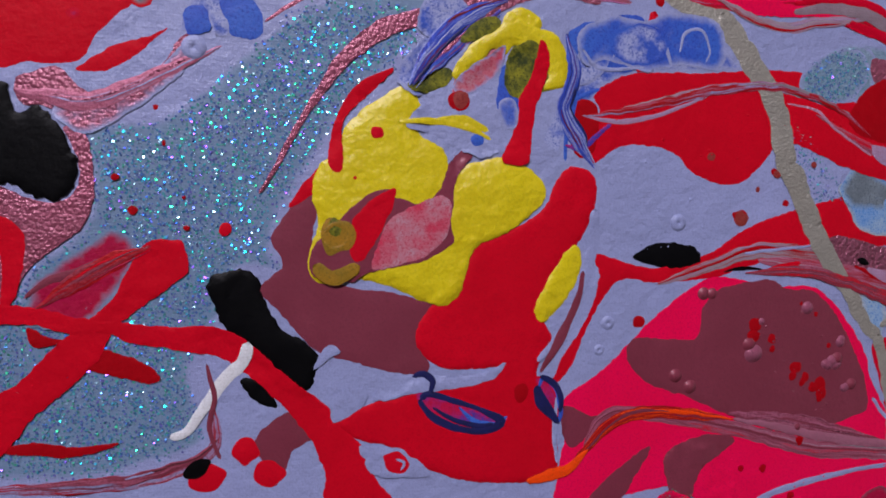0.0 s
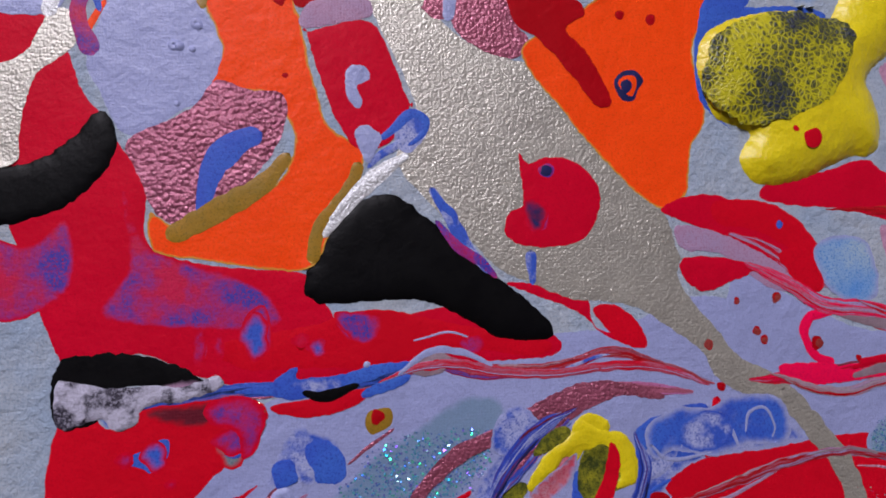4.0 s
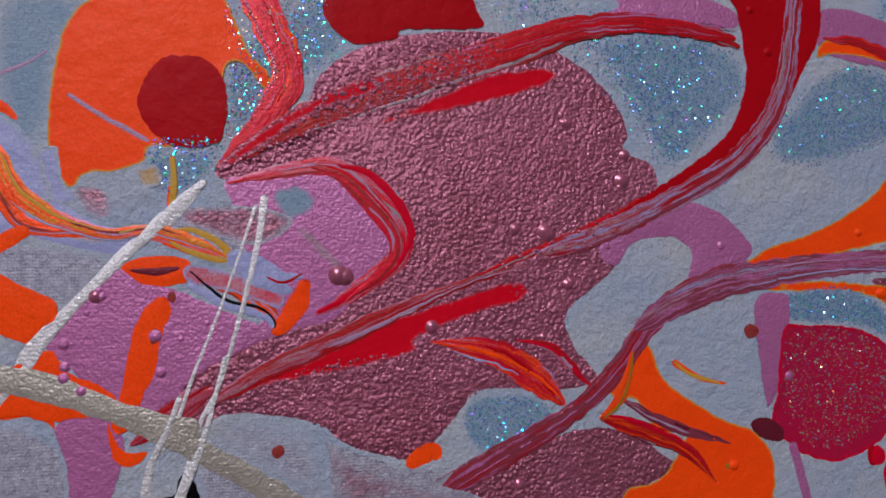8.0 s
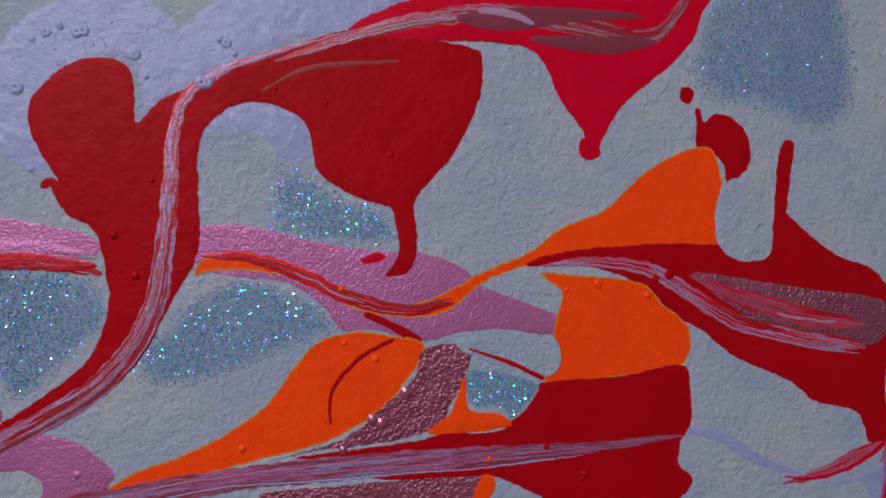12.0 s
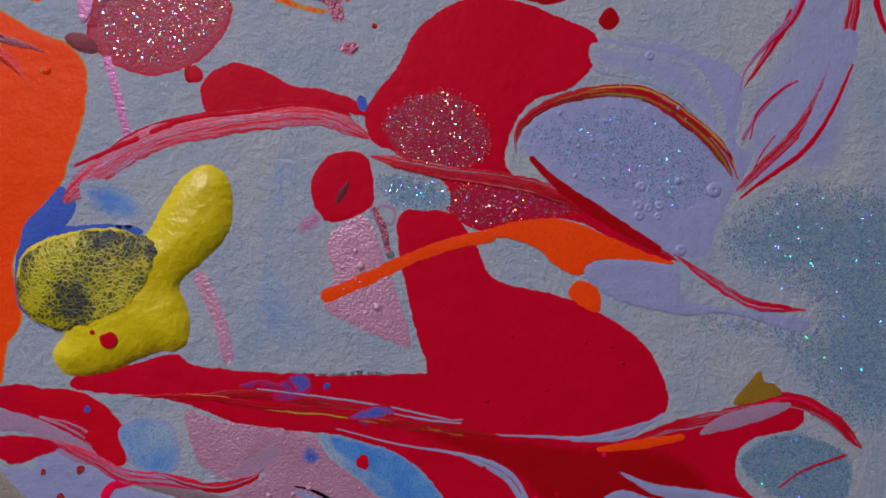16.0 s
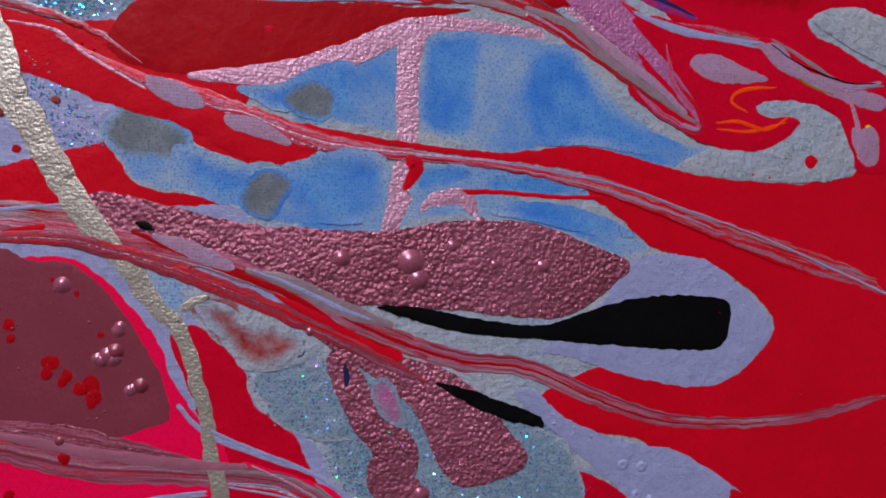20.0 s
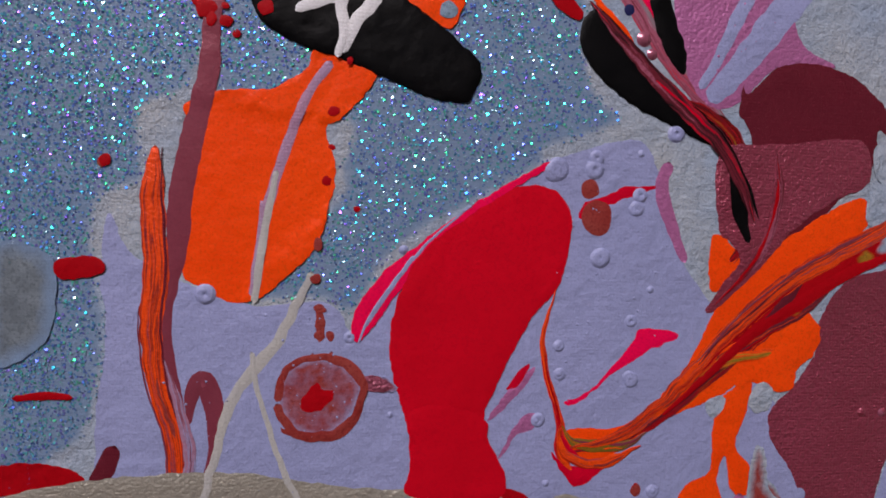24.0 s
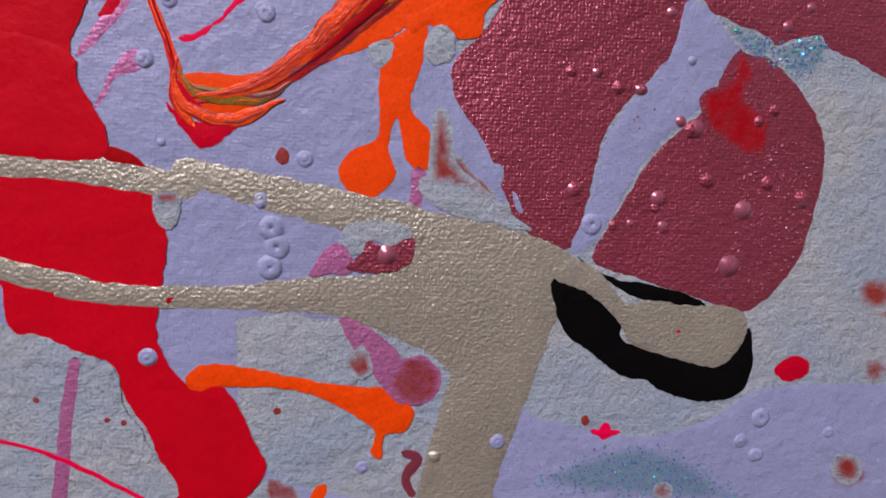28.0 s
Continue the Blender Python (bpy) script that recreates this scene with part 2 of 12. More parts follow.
def lace_paint():
    """Dark blue-green skin that shrank and tore into a net of yellow lines."""
    n = Nodes("yellow_lace_on_blue_skin")
    shine = n.add("ShaderNodeBsdfPrincipled", Roughness=0.45)
    warp = n.add("ShaderNodeVectorMath")
    warp.operation = "ADD"
    wave = n.add("ShaderNodeTexNoise", Scale=300.0, Detail=3.0)
    n.link(n.coord, wave.inputs["Vector"])
    less = n.add("ShaderNodeVectorMath")
    less.operation = "SCALE"
    less.inputs["Scale"].default_value = 0.002
    n.link(wave.outputs["Color"], less.inputs[0])
    n.link(n.coord, warp.inputs[0])
    n.link(less.outputs[0], warp.inputs[1])
    cell = n.add("ShaderNodeTexVoronoi", Scale=850.0)
    cell.feature = "DISTANCE_TO_EDGE"
    n.link(warp.outputs[0], cell.inputs["Vector"])
    fine = n.add("ShaderNodeTexVoronoi", Scale=1700.0)
    fine.feature = "DISTANCE_TO_EDGE"
    n.link(warp.outputs[0], fine.inputs["Vector"])
    torn = n.math("MINIMUM", cell.outputs["Distance"], n.math("ADD", fine.outputs["Distance"], n.math("MULTIPLY", n.noise(130.0, 3.0), 0.25)))
    torn = n.math("ADD", torn, n.math("MULTIPLY", n.math("SUBTRACT", n.noise(110.0, 3.0), 0.5), 0.3))
    worn = n.math("ADD", n.math("ADD", n.math("MULTIPLY", torn, 0.75), n.math("MULTIPLY", n.math("SUBTRACT", n.noise(420.0, 5.0), 0.5), 0.35)), n.math("MULTIPLY", n.math("SUBTRACT", n.noise(75.0, 2.0), 0.47), 0.9))
    colour = n.ramp(worn, [(0.02, (0.5, 0.46, 0.005)), (0.12, (0.24, 0.23, 0.01)), (0.2, (0.06, 0.07, 0.02)), (0.34, (0.012, 0.02, 0.05))])
    n.link(colour, shine.inputs["Base Color"])
    n.link(n.bump(torn, 0.0006, 0.7), shine.inputs["Normal"])
    n.link(shine.outputs[0], n.out)
    return n.mat


MATS["lace"] = lace_paint()


def marbled(hues):
    """Several wet colours drawn out together: fine threads that blend into one another along the band."""
    key = "_".join(hues) + "_marbled"
    if key in MATS:
        return key
    n = Nodes(key)
    way = n.add("ShaderNodeAttribute")
    way.attribute_name = "drawn"
    shine = n.add("ShaderNodeBsdfPrincipled", Roughness=0.42)
    shine.inputs["Specular IOR Level"].default_value = 0.4
    shine.inputs["Metallic"].default_value = 0.2
    threads = n.noise(1.0, 4.0, 0.55, way.outputs["Vector"], 0.35)
    shades = [SPECS[MATS[hue].name]["colour"] for hue in hues]
    order = [shades[k % len(shades)] for k in (0, 1, 0, 2, 0, 0, 3, 0)]
    base = n.ramp(threads, [(0.28 + 0.063 * k, colour) for k, colour in enumerate(order)])
    dust = n.noise(2000.0, 3.0, 0.65)
    base = n.mix(n.ramp(dust, [(0.36, (0.6, 0.6, 0.6)), (0.5, (0, 0, 0))]), base, tuple(0.7 * c for c in shades[0]))
    n.link(base, shine.inputs["Base Color"])
    normal = n.bump(threads, 0.0011, 0.13)
    normal = n.bump(n.noise(1300.0, 4.0, 0.62), 0.0003, 0.6, normal)
    n.link(normal, shine.inputs["Normal"])
    n.link(shine.outputs[0], n.out)
    MATS[key] = n.mat
    HUES[key] = "marbled " + " and ".join(dict.fromkeys(HUES[hue].split()[-1] for hue in hues[:2]))
    return key


# ---- the room ----


def part(name, mesh_data, material, parent, label=""):
    """Links a mesh as one object under a thing or a part."""
    ob = new(name, mesh_data)
    if material and not mesh_data.materials:
        mesh_data.materials.append(material)
    ob.parent = parent
    if label:
        ob["label"] = label
    return ob


def box_mesh(name, lo, hi, bevel=0.0):
    bm = bmesh.new()
    bmesh.ops.create_cube(bm, size=1.0)
    size, mid = [b - a for a, b in zip(lo, hi)], [(a + b) / 2 for a, b in zip(lo, hi)]
    bmesh.ops.transform(bm, matrix=Matrix.Translation(mid) @ Matrix.Diagonal((*size, 1)), verts=bm.verts)
    if bevel:
        bmesh.ops.bevel(bm, geom=bm.edges[:], offset=bevel, segments=3, affect="EDGES", profile=0.5)
    data = bpy.data.meshes.new(name)
    bm.to_mesh(data)
    bm.free()
    return data


def structure(name, lo, hi, material, label):
    data = box_mesh(name, lo, hi)
    data.materials.append(material)
    return tagged(new(name, data), label, "wall" if "wall" in name else name, kind="structure")


plaster = paint("wall_plaster", (0.62, 0.6, 0.57), (0.58, 0.56, 0.53), rough=0.8, weave=0.0, grain=0.6, grain_scale=300.0, lumps=0.2, patch=3.0)
boards = paint("floor_boards", (0.2, 0.13, 0.08), (0.15, 0.09, 0.05), rough=0.5, weave=0.0, grain=0.4, patch=5.0)
structure("wall_north", (-2.0, 0.024, 0.0), (2.2, 0.124, 2.6), plaster, "plain off-white plaster wall behind the painting")
structure("wall_south", (-2.0, -3.1, 0.0), (2.2, -3.0, 2.6), plaster, "plain off-white plaster wall facing the painting")
structure("wall_east", (2.2, -3.1, 0.0), (2.3, 0.124, 2.6), plaster, "plain off-white plaster side wall")
structure("wall_west", (-2.1, -3.1, 0.0), (-2.0, 0.124, 2.6), plaster, "plain off-white plaster side wall")
structure("floor", (-2.1, -3.1, -0.1), (2.3, 0.124, 0.0), boards, "plain brown floor of the room")
structure("ceiling", (-2.1, -3.1, 2.6), (2.3, 0.124, 2.7), plaster, "plain off-white plaster ceiling")

# ---- the painting: a stretched canvas and the paint on it, in millimetres from its middle ----
MID = Vector((0.1, 0.0, 1.45))
WIDE, HIGH = 450.0, 640.0
painting = new("painting")
painting.location = MID
tagged(painting, "abstract poured acrylic painting with glitter on stretched canvas", "painting")
part("canvas", box_mesh("canvas", (-WIDE / 2000, 0.0, -HIGH / 2000), (WIDE / 2000, 0.022, HIGH / 2000), 0.002), MATS["pale"], painting, "pale blue stained cotton canvas")

CELL = 0.5
COLS, ROWS_ = int(WIDE / CELL), int(HIGH / CELL)
relief = np.zeros((ROWS_, COLS))
dice = np.random.default_rng(5)


def cells(u, v):
    return np.clip(((v + HIGH / 2) / CELL).astype(int), 0, ROWS_ - 1), np.clip(((u + WIDE / 2) / CELL).astype(int), 0, COLS - 1)


def curve(points, closed, step):
    """A smooth line through the points, at even steps."""
    p = np.array(points, float)
    if len(p) == 2 and not closed:
        n = max(2, int(np.hypot(*(p[1] - p[0])) / step))
        return p[0] + (p[1] - p[0]) * np.linspace(0, 1, n)[:, None]
    q = np.vstack([p[-1:], p, p[:2]]) if closed else np.vstack([2 * p[0] - p[1], p, 2 * p[-1] - p[-2]])
    s = np.linspace(0, 1, 12, endpoint=False)[:, None]
    out = []
    for a, b, c, d in zip(q, q[1:], q[2:], q[3:]):
        out.append(b + 0.5 * s * (c - a + s * (2 * a - 5 * b + 4 * c - d + s * (3 * (b - c) + d - a))))
    out = np.vstack(out + ([out[0][:1]] if closed else [p[-1:]]))
    way = np.r_[0, np.cumsum(np.hypot(*np.diff(out, axis=0).T))]
    n = max(6, int(way[-1] / step))
    at = np.linspace(0, way[-1], n, endpoint=not closed)
    return np.stack([np.interp(at, way, out[:, k]) for k in (0, 1)], 1)


def wobble(p, amount, size):
    """Small uneven shifts, so that no edge is cleaner than poured paint leaves it."""
    return p + amount * np.array([noise.noise_vector(Vector((u / size, v / size, 3.1)))[:2] for u, v in p])


def inside(p, ring):
    a, b = ring, np.roll(ring, -1, 0)
    up = (a[:, 1] > p[:, 1:2]) != (b[:, 1] > p[:, 1:2])
    slope = np.where(b[:, 1] == a[:, 1], 1e-9, b[:, 1] - a[:, 1])
    return (up & (p[:, :1] < (b[:, 0] - a[:, 0]) * (p[:, 1:2] - a[:, 1]) / slope + a[:, 0])).sum(1) % 2 == 1


def gap(p, ring):
    """How far points lie from the ring's line."""
    a, b = ring, np.roll(ring, -1, 0)
    ab = b - a
    out = np.empty(len(p))
    for n in range(0, len(p), 800):
        ap = p[n : n + 800, None] - a
        s = np.clip((ap * ab).sum(-1) / np.maximum((ab * ab).sum(-1), 1e-9), 0, 1)
        out[n : n + 800] = np.sqrt(((ap - s[..., None] * ab) ** 2).sum(-1).min(1))
    return out


def grid_in(ring, step, margin):
    lo, hi = ring.min(0), ring.max(0)
    u, v = np.meshgrid(np.arange(lo[0], hi[0], step), np.arange(lo[1], hi[1], step))
    p = np.stack([u.ravel(), v.ravel()], 1)
    p = p + dice.uniform(-0.3, 0.3, p.shape) * step
    p = p[inside(p, ring)] if len(p) else p
    return p[gap(p, ring) > margin] if len(p) and margin else p


def flat_mesh(name, u, v, h, faces, smooth=True):
    data = bpy.data.meshes.new(name)
    data.from_pydata(np.stack([u, -h, v], 1) / 1000, [], faces)
    data.shade_smooth() if smooth else None
    return data


HUES = {"crimson": "dark crimson red", "red": "bright red", "rose": "rose red", "pink": "hot pink", "orange": "vivid orange", "plum": "pearly plum", "maroon": "dark maroon", "wine": "satin wine red", "speckle": "speckled pearl grey", "lace": "lacy yellow and blue", "moss": "dark flecked grey", "petal": "pearly petal pink", "mauve": "pearly mauve pink", "rosepearl": "pearly rose", "lavender": "lavender", "pale": "pale grey-blue", "white": "silvery white", "silver": "warm metallic silver", "black": "glossy black", "yellow": "thick yellow", "blue": "ultramarine blue", "sky": "mottled sky blue", "greywash": "smoky grey", "green": "dark green", "olive": "translucent olive", "brown": "rust red", "glitterbed": "blue glittery", "tealbed": "pale teal glittery", "redglitter": "red glittery", "bluered": "smeared blue and red", "bluewhite": "smeared blue and white", "pinkwhite": "smeared pink and white", "lilac": "lilac", "grey": "grey pearl", "damson": "satin damson red", "plumgloss": "glossy plum", "chalk": "chalky white", "silk": "silky pearl pink", "azure": "azure blue", "indigo": "dark indigo", "ochre": "ochre", "milky": "milky translucent", "ridge": "marbled white and black"}


def wash_material(hue, under):
    """A thin wash over another paint: it thins out to the lower layer by the mesh's own film attribute, in ragged blots."""
    key = hue + "_over_" + under
    if key not in MATS:
        n = Nodes(key)
        film, blend = n.add("ShaderNodeAttribute"), n.add("ShaderNodeMixShader")
        film.attribute_name = "film"
        blot = n.math("ADD", n.math("MULTIPLY", n.noise(420.0, 5.0), 1.1), -0.75)
        total = n.math("ADD", film.outputs["Fac"], n.math("MULTIPLY", blot, n.math("MINIMUM", n.math("MULTIPLY", film.outputs["Fac"], 4.0), 1.0)))
        total.node.use_clamp = True
        n.link(total, blend.inputs[0])
        n.link(layer(n, **SPECS[MATS[under].name]), blend.inputs[1])
        n.link(layer(n, **SPECS[MATS[hue].name]), blend.inputs[2])
        n.link(blend.outputs[0], n.out)
        MATS[key] = n.mat
    return MATS[key]


def smoothed(p):
    """The relief under each point, at its highest within a millimetre."""
    row, col = cells(*p.T)
    out = np.zeros(len(p))
    for a in (-2, -1, 0, 1, 2):
        for b in (-2, -1, 0, 1, 2):
            out = np.maximum(out, relief[np.clip(row + a, 0, ROWS_ - 1), np.clip(col + b, 0, COLS - 1)])
    return out


def pool(hue, points, thick=0.008, dome=0.0, soft=0.0, wavy=0.26, name="paint_pool", full=1.0, under="pale"):
    """A pool of dried paint with a thin rounded rim. dome: how far it swells in its middle; soft: over how far a thin wash fades out."""
    ring = curve(points, True, 0.5)
    ring = wobble(wobble(ring, wavy, 1.1), wavy, 3.0)
    turn = (ring[:, 0] * np.roll(ring[:, 1], -1) - np.roll(ring[:, 0], -1) * ring[:, 1]).sum()
    ring = ring if turn > 0 else ring[::-1]
    raster = grid_in(ring, 0.45, 0.0)
    where = cells(*np.vstack([raster, ring]).T)
    below = relief[where]
    drape = np.ptp(below) > (0.04 if soft else 0.3)
    base = np.percentile(below, 99.5) + 0.008
    along = np.roll(ring, -1, 0) - np.roll(ring, 1, 0)
    along /= np.maximum(np.hypot(*along.T), 1e-6)[:, None]
    rim = ring + np.stack([-along[:, 1], along[:, 0]], 1) * 0.12
    rim = rim[inside(rim, ring)]
    rim = rim[gap(rim, ring) > 0.07] if len(rim) else rim
    body = grid_in(ring, 1.0 if soft else 0.7 if dome or drape else 2.5, 0.35)
    flat = [Vector(p) for p in np.vstack([ring, rim, body])]
    verts, _, faces, *_ = _cdt(flat, [], [list(range(len(ring)))], 1, 1e-5)
    p = np.array(verts)
    far = gap(p, ring)
    edge = 0.0 if soft else 0.014
    h = base - edge + (thick + edge) * (1 - np.exp(-far / 0.045)) if not soft else base + 0 * far
    swell = max(0.6, (1.1 if dome > 2 else 2.2) * dome)
    if dome:
        h = h + dome * (1 - np.exp(-far / swell))
    if drape:
        h = h - base + smoothed(p) + (0.008 if soft else 0.02)
        swollen = dome * (1 - np.exp(-gap(np.vstack([raster, ring]), ring) / swell)) if dome else 0.0
        relief[where] = smoothed(np.vstack([raster, ring])) + (0.01 if soft else 0.03) + swollen
    elif dome:
        relief[where] = base + thick + dome * (1 - np.exp(-gap(np.vstack([raster, ring]), ring) / swell))
    else:
        relief[where] = np.maximum(below, base + thick)
    data = flat_mesh(name, p[:, 0], p[:, 1], h, faces)
    if soft:
        film = data.attributes.new("film", "FLOAT", "POINT")
        film.data.foreach_set("value", (np.clip(far / soft, 0, 1) * (full + 0.3)).astype(np.float32))
    return part(name, data, wash_material(hue, under) if soft else MATS[hue], painting, HUES[hue] + (" thin wash" if soft else " paint"))


def _cdt(*given):
    return delaunay_2d_cdt(*given)


def streak(hue, points, widths, thick=0.0, name="paint_streak", wavy=0.15, shift=None, floor=None, drawn=None):
    """A trail of paint: its middle line, and its widths at even steps along it."""
    line = wobble(curve(points, False, 0.5), wavy, 2.5)
    thick = thick or (0.04 if hue in ("silver", "white", "chalk") else 0.016)
    n = len(line)
    wide = np.interp(np.linspace(0, 1, n), np.linspace(0, 1, len(widths)), widths) / 2
    wide = wide * (1 + 0.16 * np.array([noise.noise(Vector((u * 0.5, v * 0.5, 7.7))) for u, v in line])) + 0.02
    along = np.gradient(line, axis=0)
    along /= np.maximum(np.hypot(*along.T), 1e-6)[:, None]
    side = np.stack([-along[:, 1], along[:, 0]], 1)
    if shift is not None:
        line = line + side * np.interp(np.linspace(0, 1, n), np.linspace(0, 1, len(shift)), shift)[:, None]
    across = np.array([-1.0, -0.85, 0.0, 0.85, 1.0])
    p = line[:, None] + side[:, None] * (across[:, None] * wide[:, None, None])
    under = relief[cells(p[..., 0].ravel(), p[..., 1].ravel())].reshape(n, 5).max(1) if floor is None else np.interp(np.linspace(0, 1, n), np.linspace(0, 1, len(floor)), floor)
    under = np.array([under[max(0, k - 2) : k + 3].max() for k in range(n)])
    under = np.convolve(np.pad(under, 2, mode="edge"), np.ones(5) / 5, "valid") + 0.008
    reach = np.minimum(np.arange(n), np.arange(n)[::-1]) * 0.5 / np.maximum(wide, 0.05)
    wide = wide * np.sqrt(np.clip(1 - (1 - np.minimum(reach, 1)) ** 2, 0.02, 1))
    p = line[:, None] + side[:, None] * (across[:, None] * wide[:, None, None])
    swell = thick * np.clip(wide / 0.8, 0.25, 1.0)
    h = under[:, None] + np.outer(swell, [0, 0.75, 1, 0.75, 0]) + np.array([-0.02, 0, 0, 0, -0.02])
    faces = [(5 * a + b, 5 * a + b + 1, 5 * a + b + 6, 5 * a + b + 5) for a in range(n - 1) for b in range(4)]
    faces += [tuple(range(5)), tuple(range(5 * n - 1, 5 * n - 6, -1))]
    dense = p.reshape(-1, 2)
    relief[cells(*dense.T)] = np.maximum(relief[cells(*dense.T)], np.repeat(under + swell * 0.9, 5))
    data = flat_mesh(name, p[..., 0].ravel(), p[..., 1].ravel(), h.ravel(), faces)
    if drawn is not None:
        flow = np.zeros((n, 5, 3))
        flow[..., 0] = (np.arange(n) * 0.5 * 0.045)[:, None]
        flow[..., 1] = across * np.sqrt(wide * wide.mean())[:, None] * 1.05
        flow[..., 2] = drawn
        data.attributes.new("drawn", "FLOAT_VECTOR", "POINT").data.foreach_set("vector", flow.ravel().astype(np.float32))
    return part(name, data, MATS[hue], painting, HUES[hue] + " paint trail")


def marble(hues, points, widths):
    """Several colours drawn out side by side: a flat band, and many fine threads of uneven width that start and end where they like."""
    total = np.array(widths, float) * 0.86
    line = curve(points, False, 0.5)
    n = len(line)
    half = np.interp(np.linspace(0, 1, n), np.linspace(0, 1, len(total)), total) / 2
    floor = np.array([relief[cells(np.linspace(u - w, u + w, 7)[:, None] + np.zeros(7), np.linspace(v - w, v + w, 7) + np.zeros((7, 1)))].max() for (u, v), w in zip(line, half)])
    way = np.linspace(0, 1, 61)
    ends = np.minimum(way, 1 - way) * n * 0.5
    total_tapered = np.interp(way, np.linspace(0, 1, len(total)), total) * np.clip(0.25 + 0.75 * ends / 6.0, 0, 1)
    streak(marbled(hues), points, total_tapered * 0.95, 0.03, "paint_band", 0.3, floor=floor, drawn=dice.uniform(0, 40))
    count = int(np.clip(0.6 * total.max() / 0.7, 1, 3))
    order = [hues[k % len(hues)] for k in range(1, count + 1)]
    for level, k in enumerate(dice.permutation(count)):
        at = (k + dice.uniform(0.1, 0.9)) / count - 0.5
        a, b = dice.choice([0.0, 0.15, 0.35, 0.5]), dice.choice([1.0, 0.85, 0.65])
        first, last = int(a * n), max(int(b * n), int(a * n) + 8)
        piece = line[first:last]
        if len(piece) < 6:
            continue
        local = np.interp(np.linspace(a, b, 9), np.linspace(0, 1, len(total)), total)
        sway = np.cumsum(dice.normal(0, 0.05, 9))
        wide = np.minimum(local / count, 1.1) * dice.uniform(0.15, 0.55) * dice.uniform(0.5, 1.5, 9)
        wide[[0, -1]] *= 0.2
        wide = wide * (0.55 if order[k] == "lavender" else 1.0)
        streak(order[k], piece[:: max(1, len(piece) // 40)], wide, 0.006, "paint_thread", 0.2, (at + sway) * local * 0.94, floor[first:last] + 0.036 + 0.003 * level)


def drops(hue, spots, thick=0.02):
    """Small splashed drops: place and radius."""
    for u, v, r in spots:
        a = np.arange(9) * 2 * math.pi / 9 + dice.uniform(0, 1)
        q = r * dice.uniform(0.8, 1.15, 9)
        stretch = dice.uniform(0.85, 1.15)
        pool(hue, list(zip(u + q * np.cos(a) * stretch, v + q * np.sin(a) / stretch)), thick, wavy=0.06, name="paint_drop")


def bubbles(hue, spots):
    """Air bubbles dried into the paint: place and radius."""
    for u, v, r in spots:
        row, col = cells(np.array([u]), np.array([v]))
        low = relief[row, col][0]
        ring = np.arange(16) * math.pi / 8
        verts, faces = [], []
        sunk = r > 0.85 and hue == "lavender"
        rise = ((1.25, -0.05), (1.0, 0.14), (0.75, 0.27), (0.4, 0.22), (0.14, 0.18)) if sunk else ((1.25, -0.05), (1.02, 0.08), (0.8, 0.25), (0.5, 0.4), (0.22, 0.47))
        for reach, up in rise:
            verts += [(u + reach * r * math.cos(a), v + reach * r * math.sin(a), low + up * r) for a in ring]
        verts.append((u, v, low + (-0.1 if sunk else 0.49) * r))
        for k in range(4):
            faces += [(16 * k + m, 16 * k + (m + 1) % 16, 16 * k + 16 + (m + 1) % 16, 16 * k + 16 + m) for m in range(16)]
        faces += [(64 + m, 64 + (m + 1) % 16, 80) for m in range(16)]
        q = np.array(verts)
        part("bubble", flat_mesh("bubble", q[:, 0], q[:, 1], q[:, 2], faces), MATS[hue], painting)


def pimples(hue, points, number, small, big):
    """Many tiny bubbles under the skin of one pool, joined."""
    ring = curve(points, True, 1.0)
    p = grid_in(ring, 0.6, 0.6)
    p = p[dice.permutation(len(p))[:number]]
    verts, faces = [], []
    for u, v in p:
        r = small + (big - small) * dice.random() ** 3
        row, col = cells(np.array([u]), np.array([v]))
        h = relief[row, col][0]
        first = len(verts)
        for k in range(8):
            verts.append((u + 1.2 * r * math.cos(k * math.pi / 4), -(h - 0.02), v + 1.2 * r * math.sin(k * math.pi / 4)))
        for k in range(8):
            verts.append((u + 0.75 * r * math.cos(k * math.pi / 4), -(h + 0.45 * r), v + 0.75 * r * math.sin(k * math.pi / 4)))
        verts.append((u, -(h + 0.65 * r), v))
        for k in range(8):
            m = (k + 1) % 8
            faces += [(first + k, first + m, first + 8 + m, first + 8 + k), (first + 8 + k, first + 8 + m, first + 16)]
    q = np.array(verts).reshape(-1, 3)
    ob = part("bubbled_skin", flat_mesh("bubbled_skin", q[:, 0], q[:, 2], -q[:, 1], faces), MATS[hue], painting, "tiny bubbles in " + HUES[hue] + " paint")
    ob["kind"] = "stuff"


def fleck_material(name, hues, body):
    """Foil flecks in clear glue: a dull body that takes the glue's colour, and a bright coloured glint at the right angle."""
    n = Nodes(name)
    rnd = n.add("ShaderNodeNewGeometry").outputs["Random Per Island"]
    node = n.add("ShaderNodeValToRGB")
    ramp = node.color_ramp
    ramp.interpolation = "CONSTANT"
    while len(ramp.elements) < len(hues):
        ramp.elements.new(0.5)
    for k, (element, colour) in enumerate(zip(ramp.elements, hues)):
        element.position, element.color = k / len(hues), (*colour, 1)
    n.link(rnd, node.inputs["Fac"])
    shine = n.add("ShaderNodeBsdfPrincipled", IOR=2.6, Roughness=0.22)
    shine.inputs["Specular IOR Level"].default_value = 1.0
    n.link(n.mix(0.3, body, node.outputs["Color"]), shine.inputs["Base Color"])
    n.link(node.outputs["Color"], shine.inputs["Specular Tint"])
    n.link(shine.outputs[0], n.out)
    return n.mat


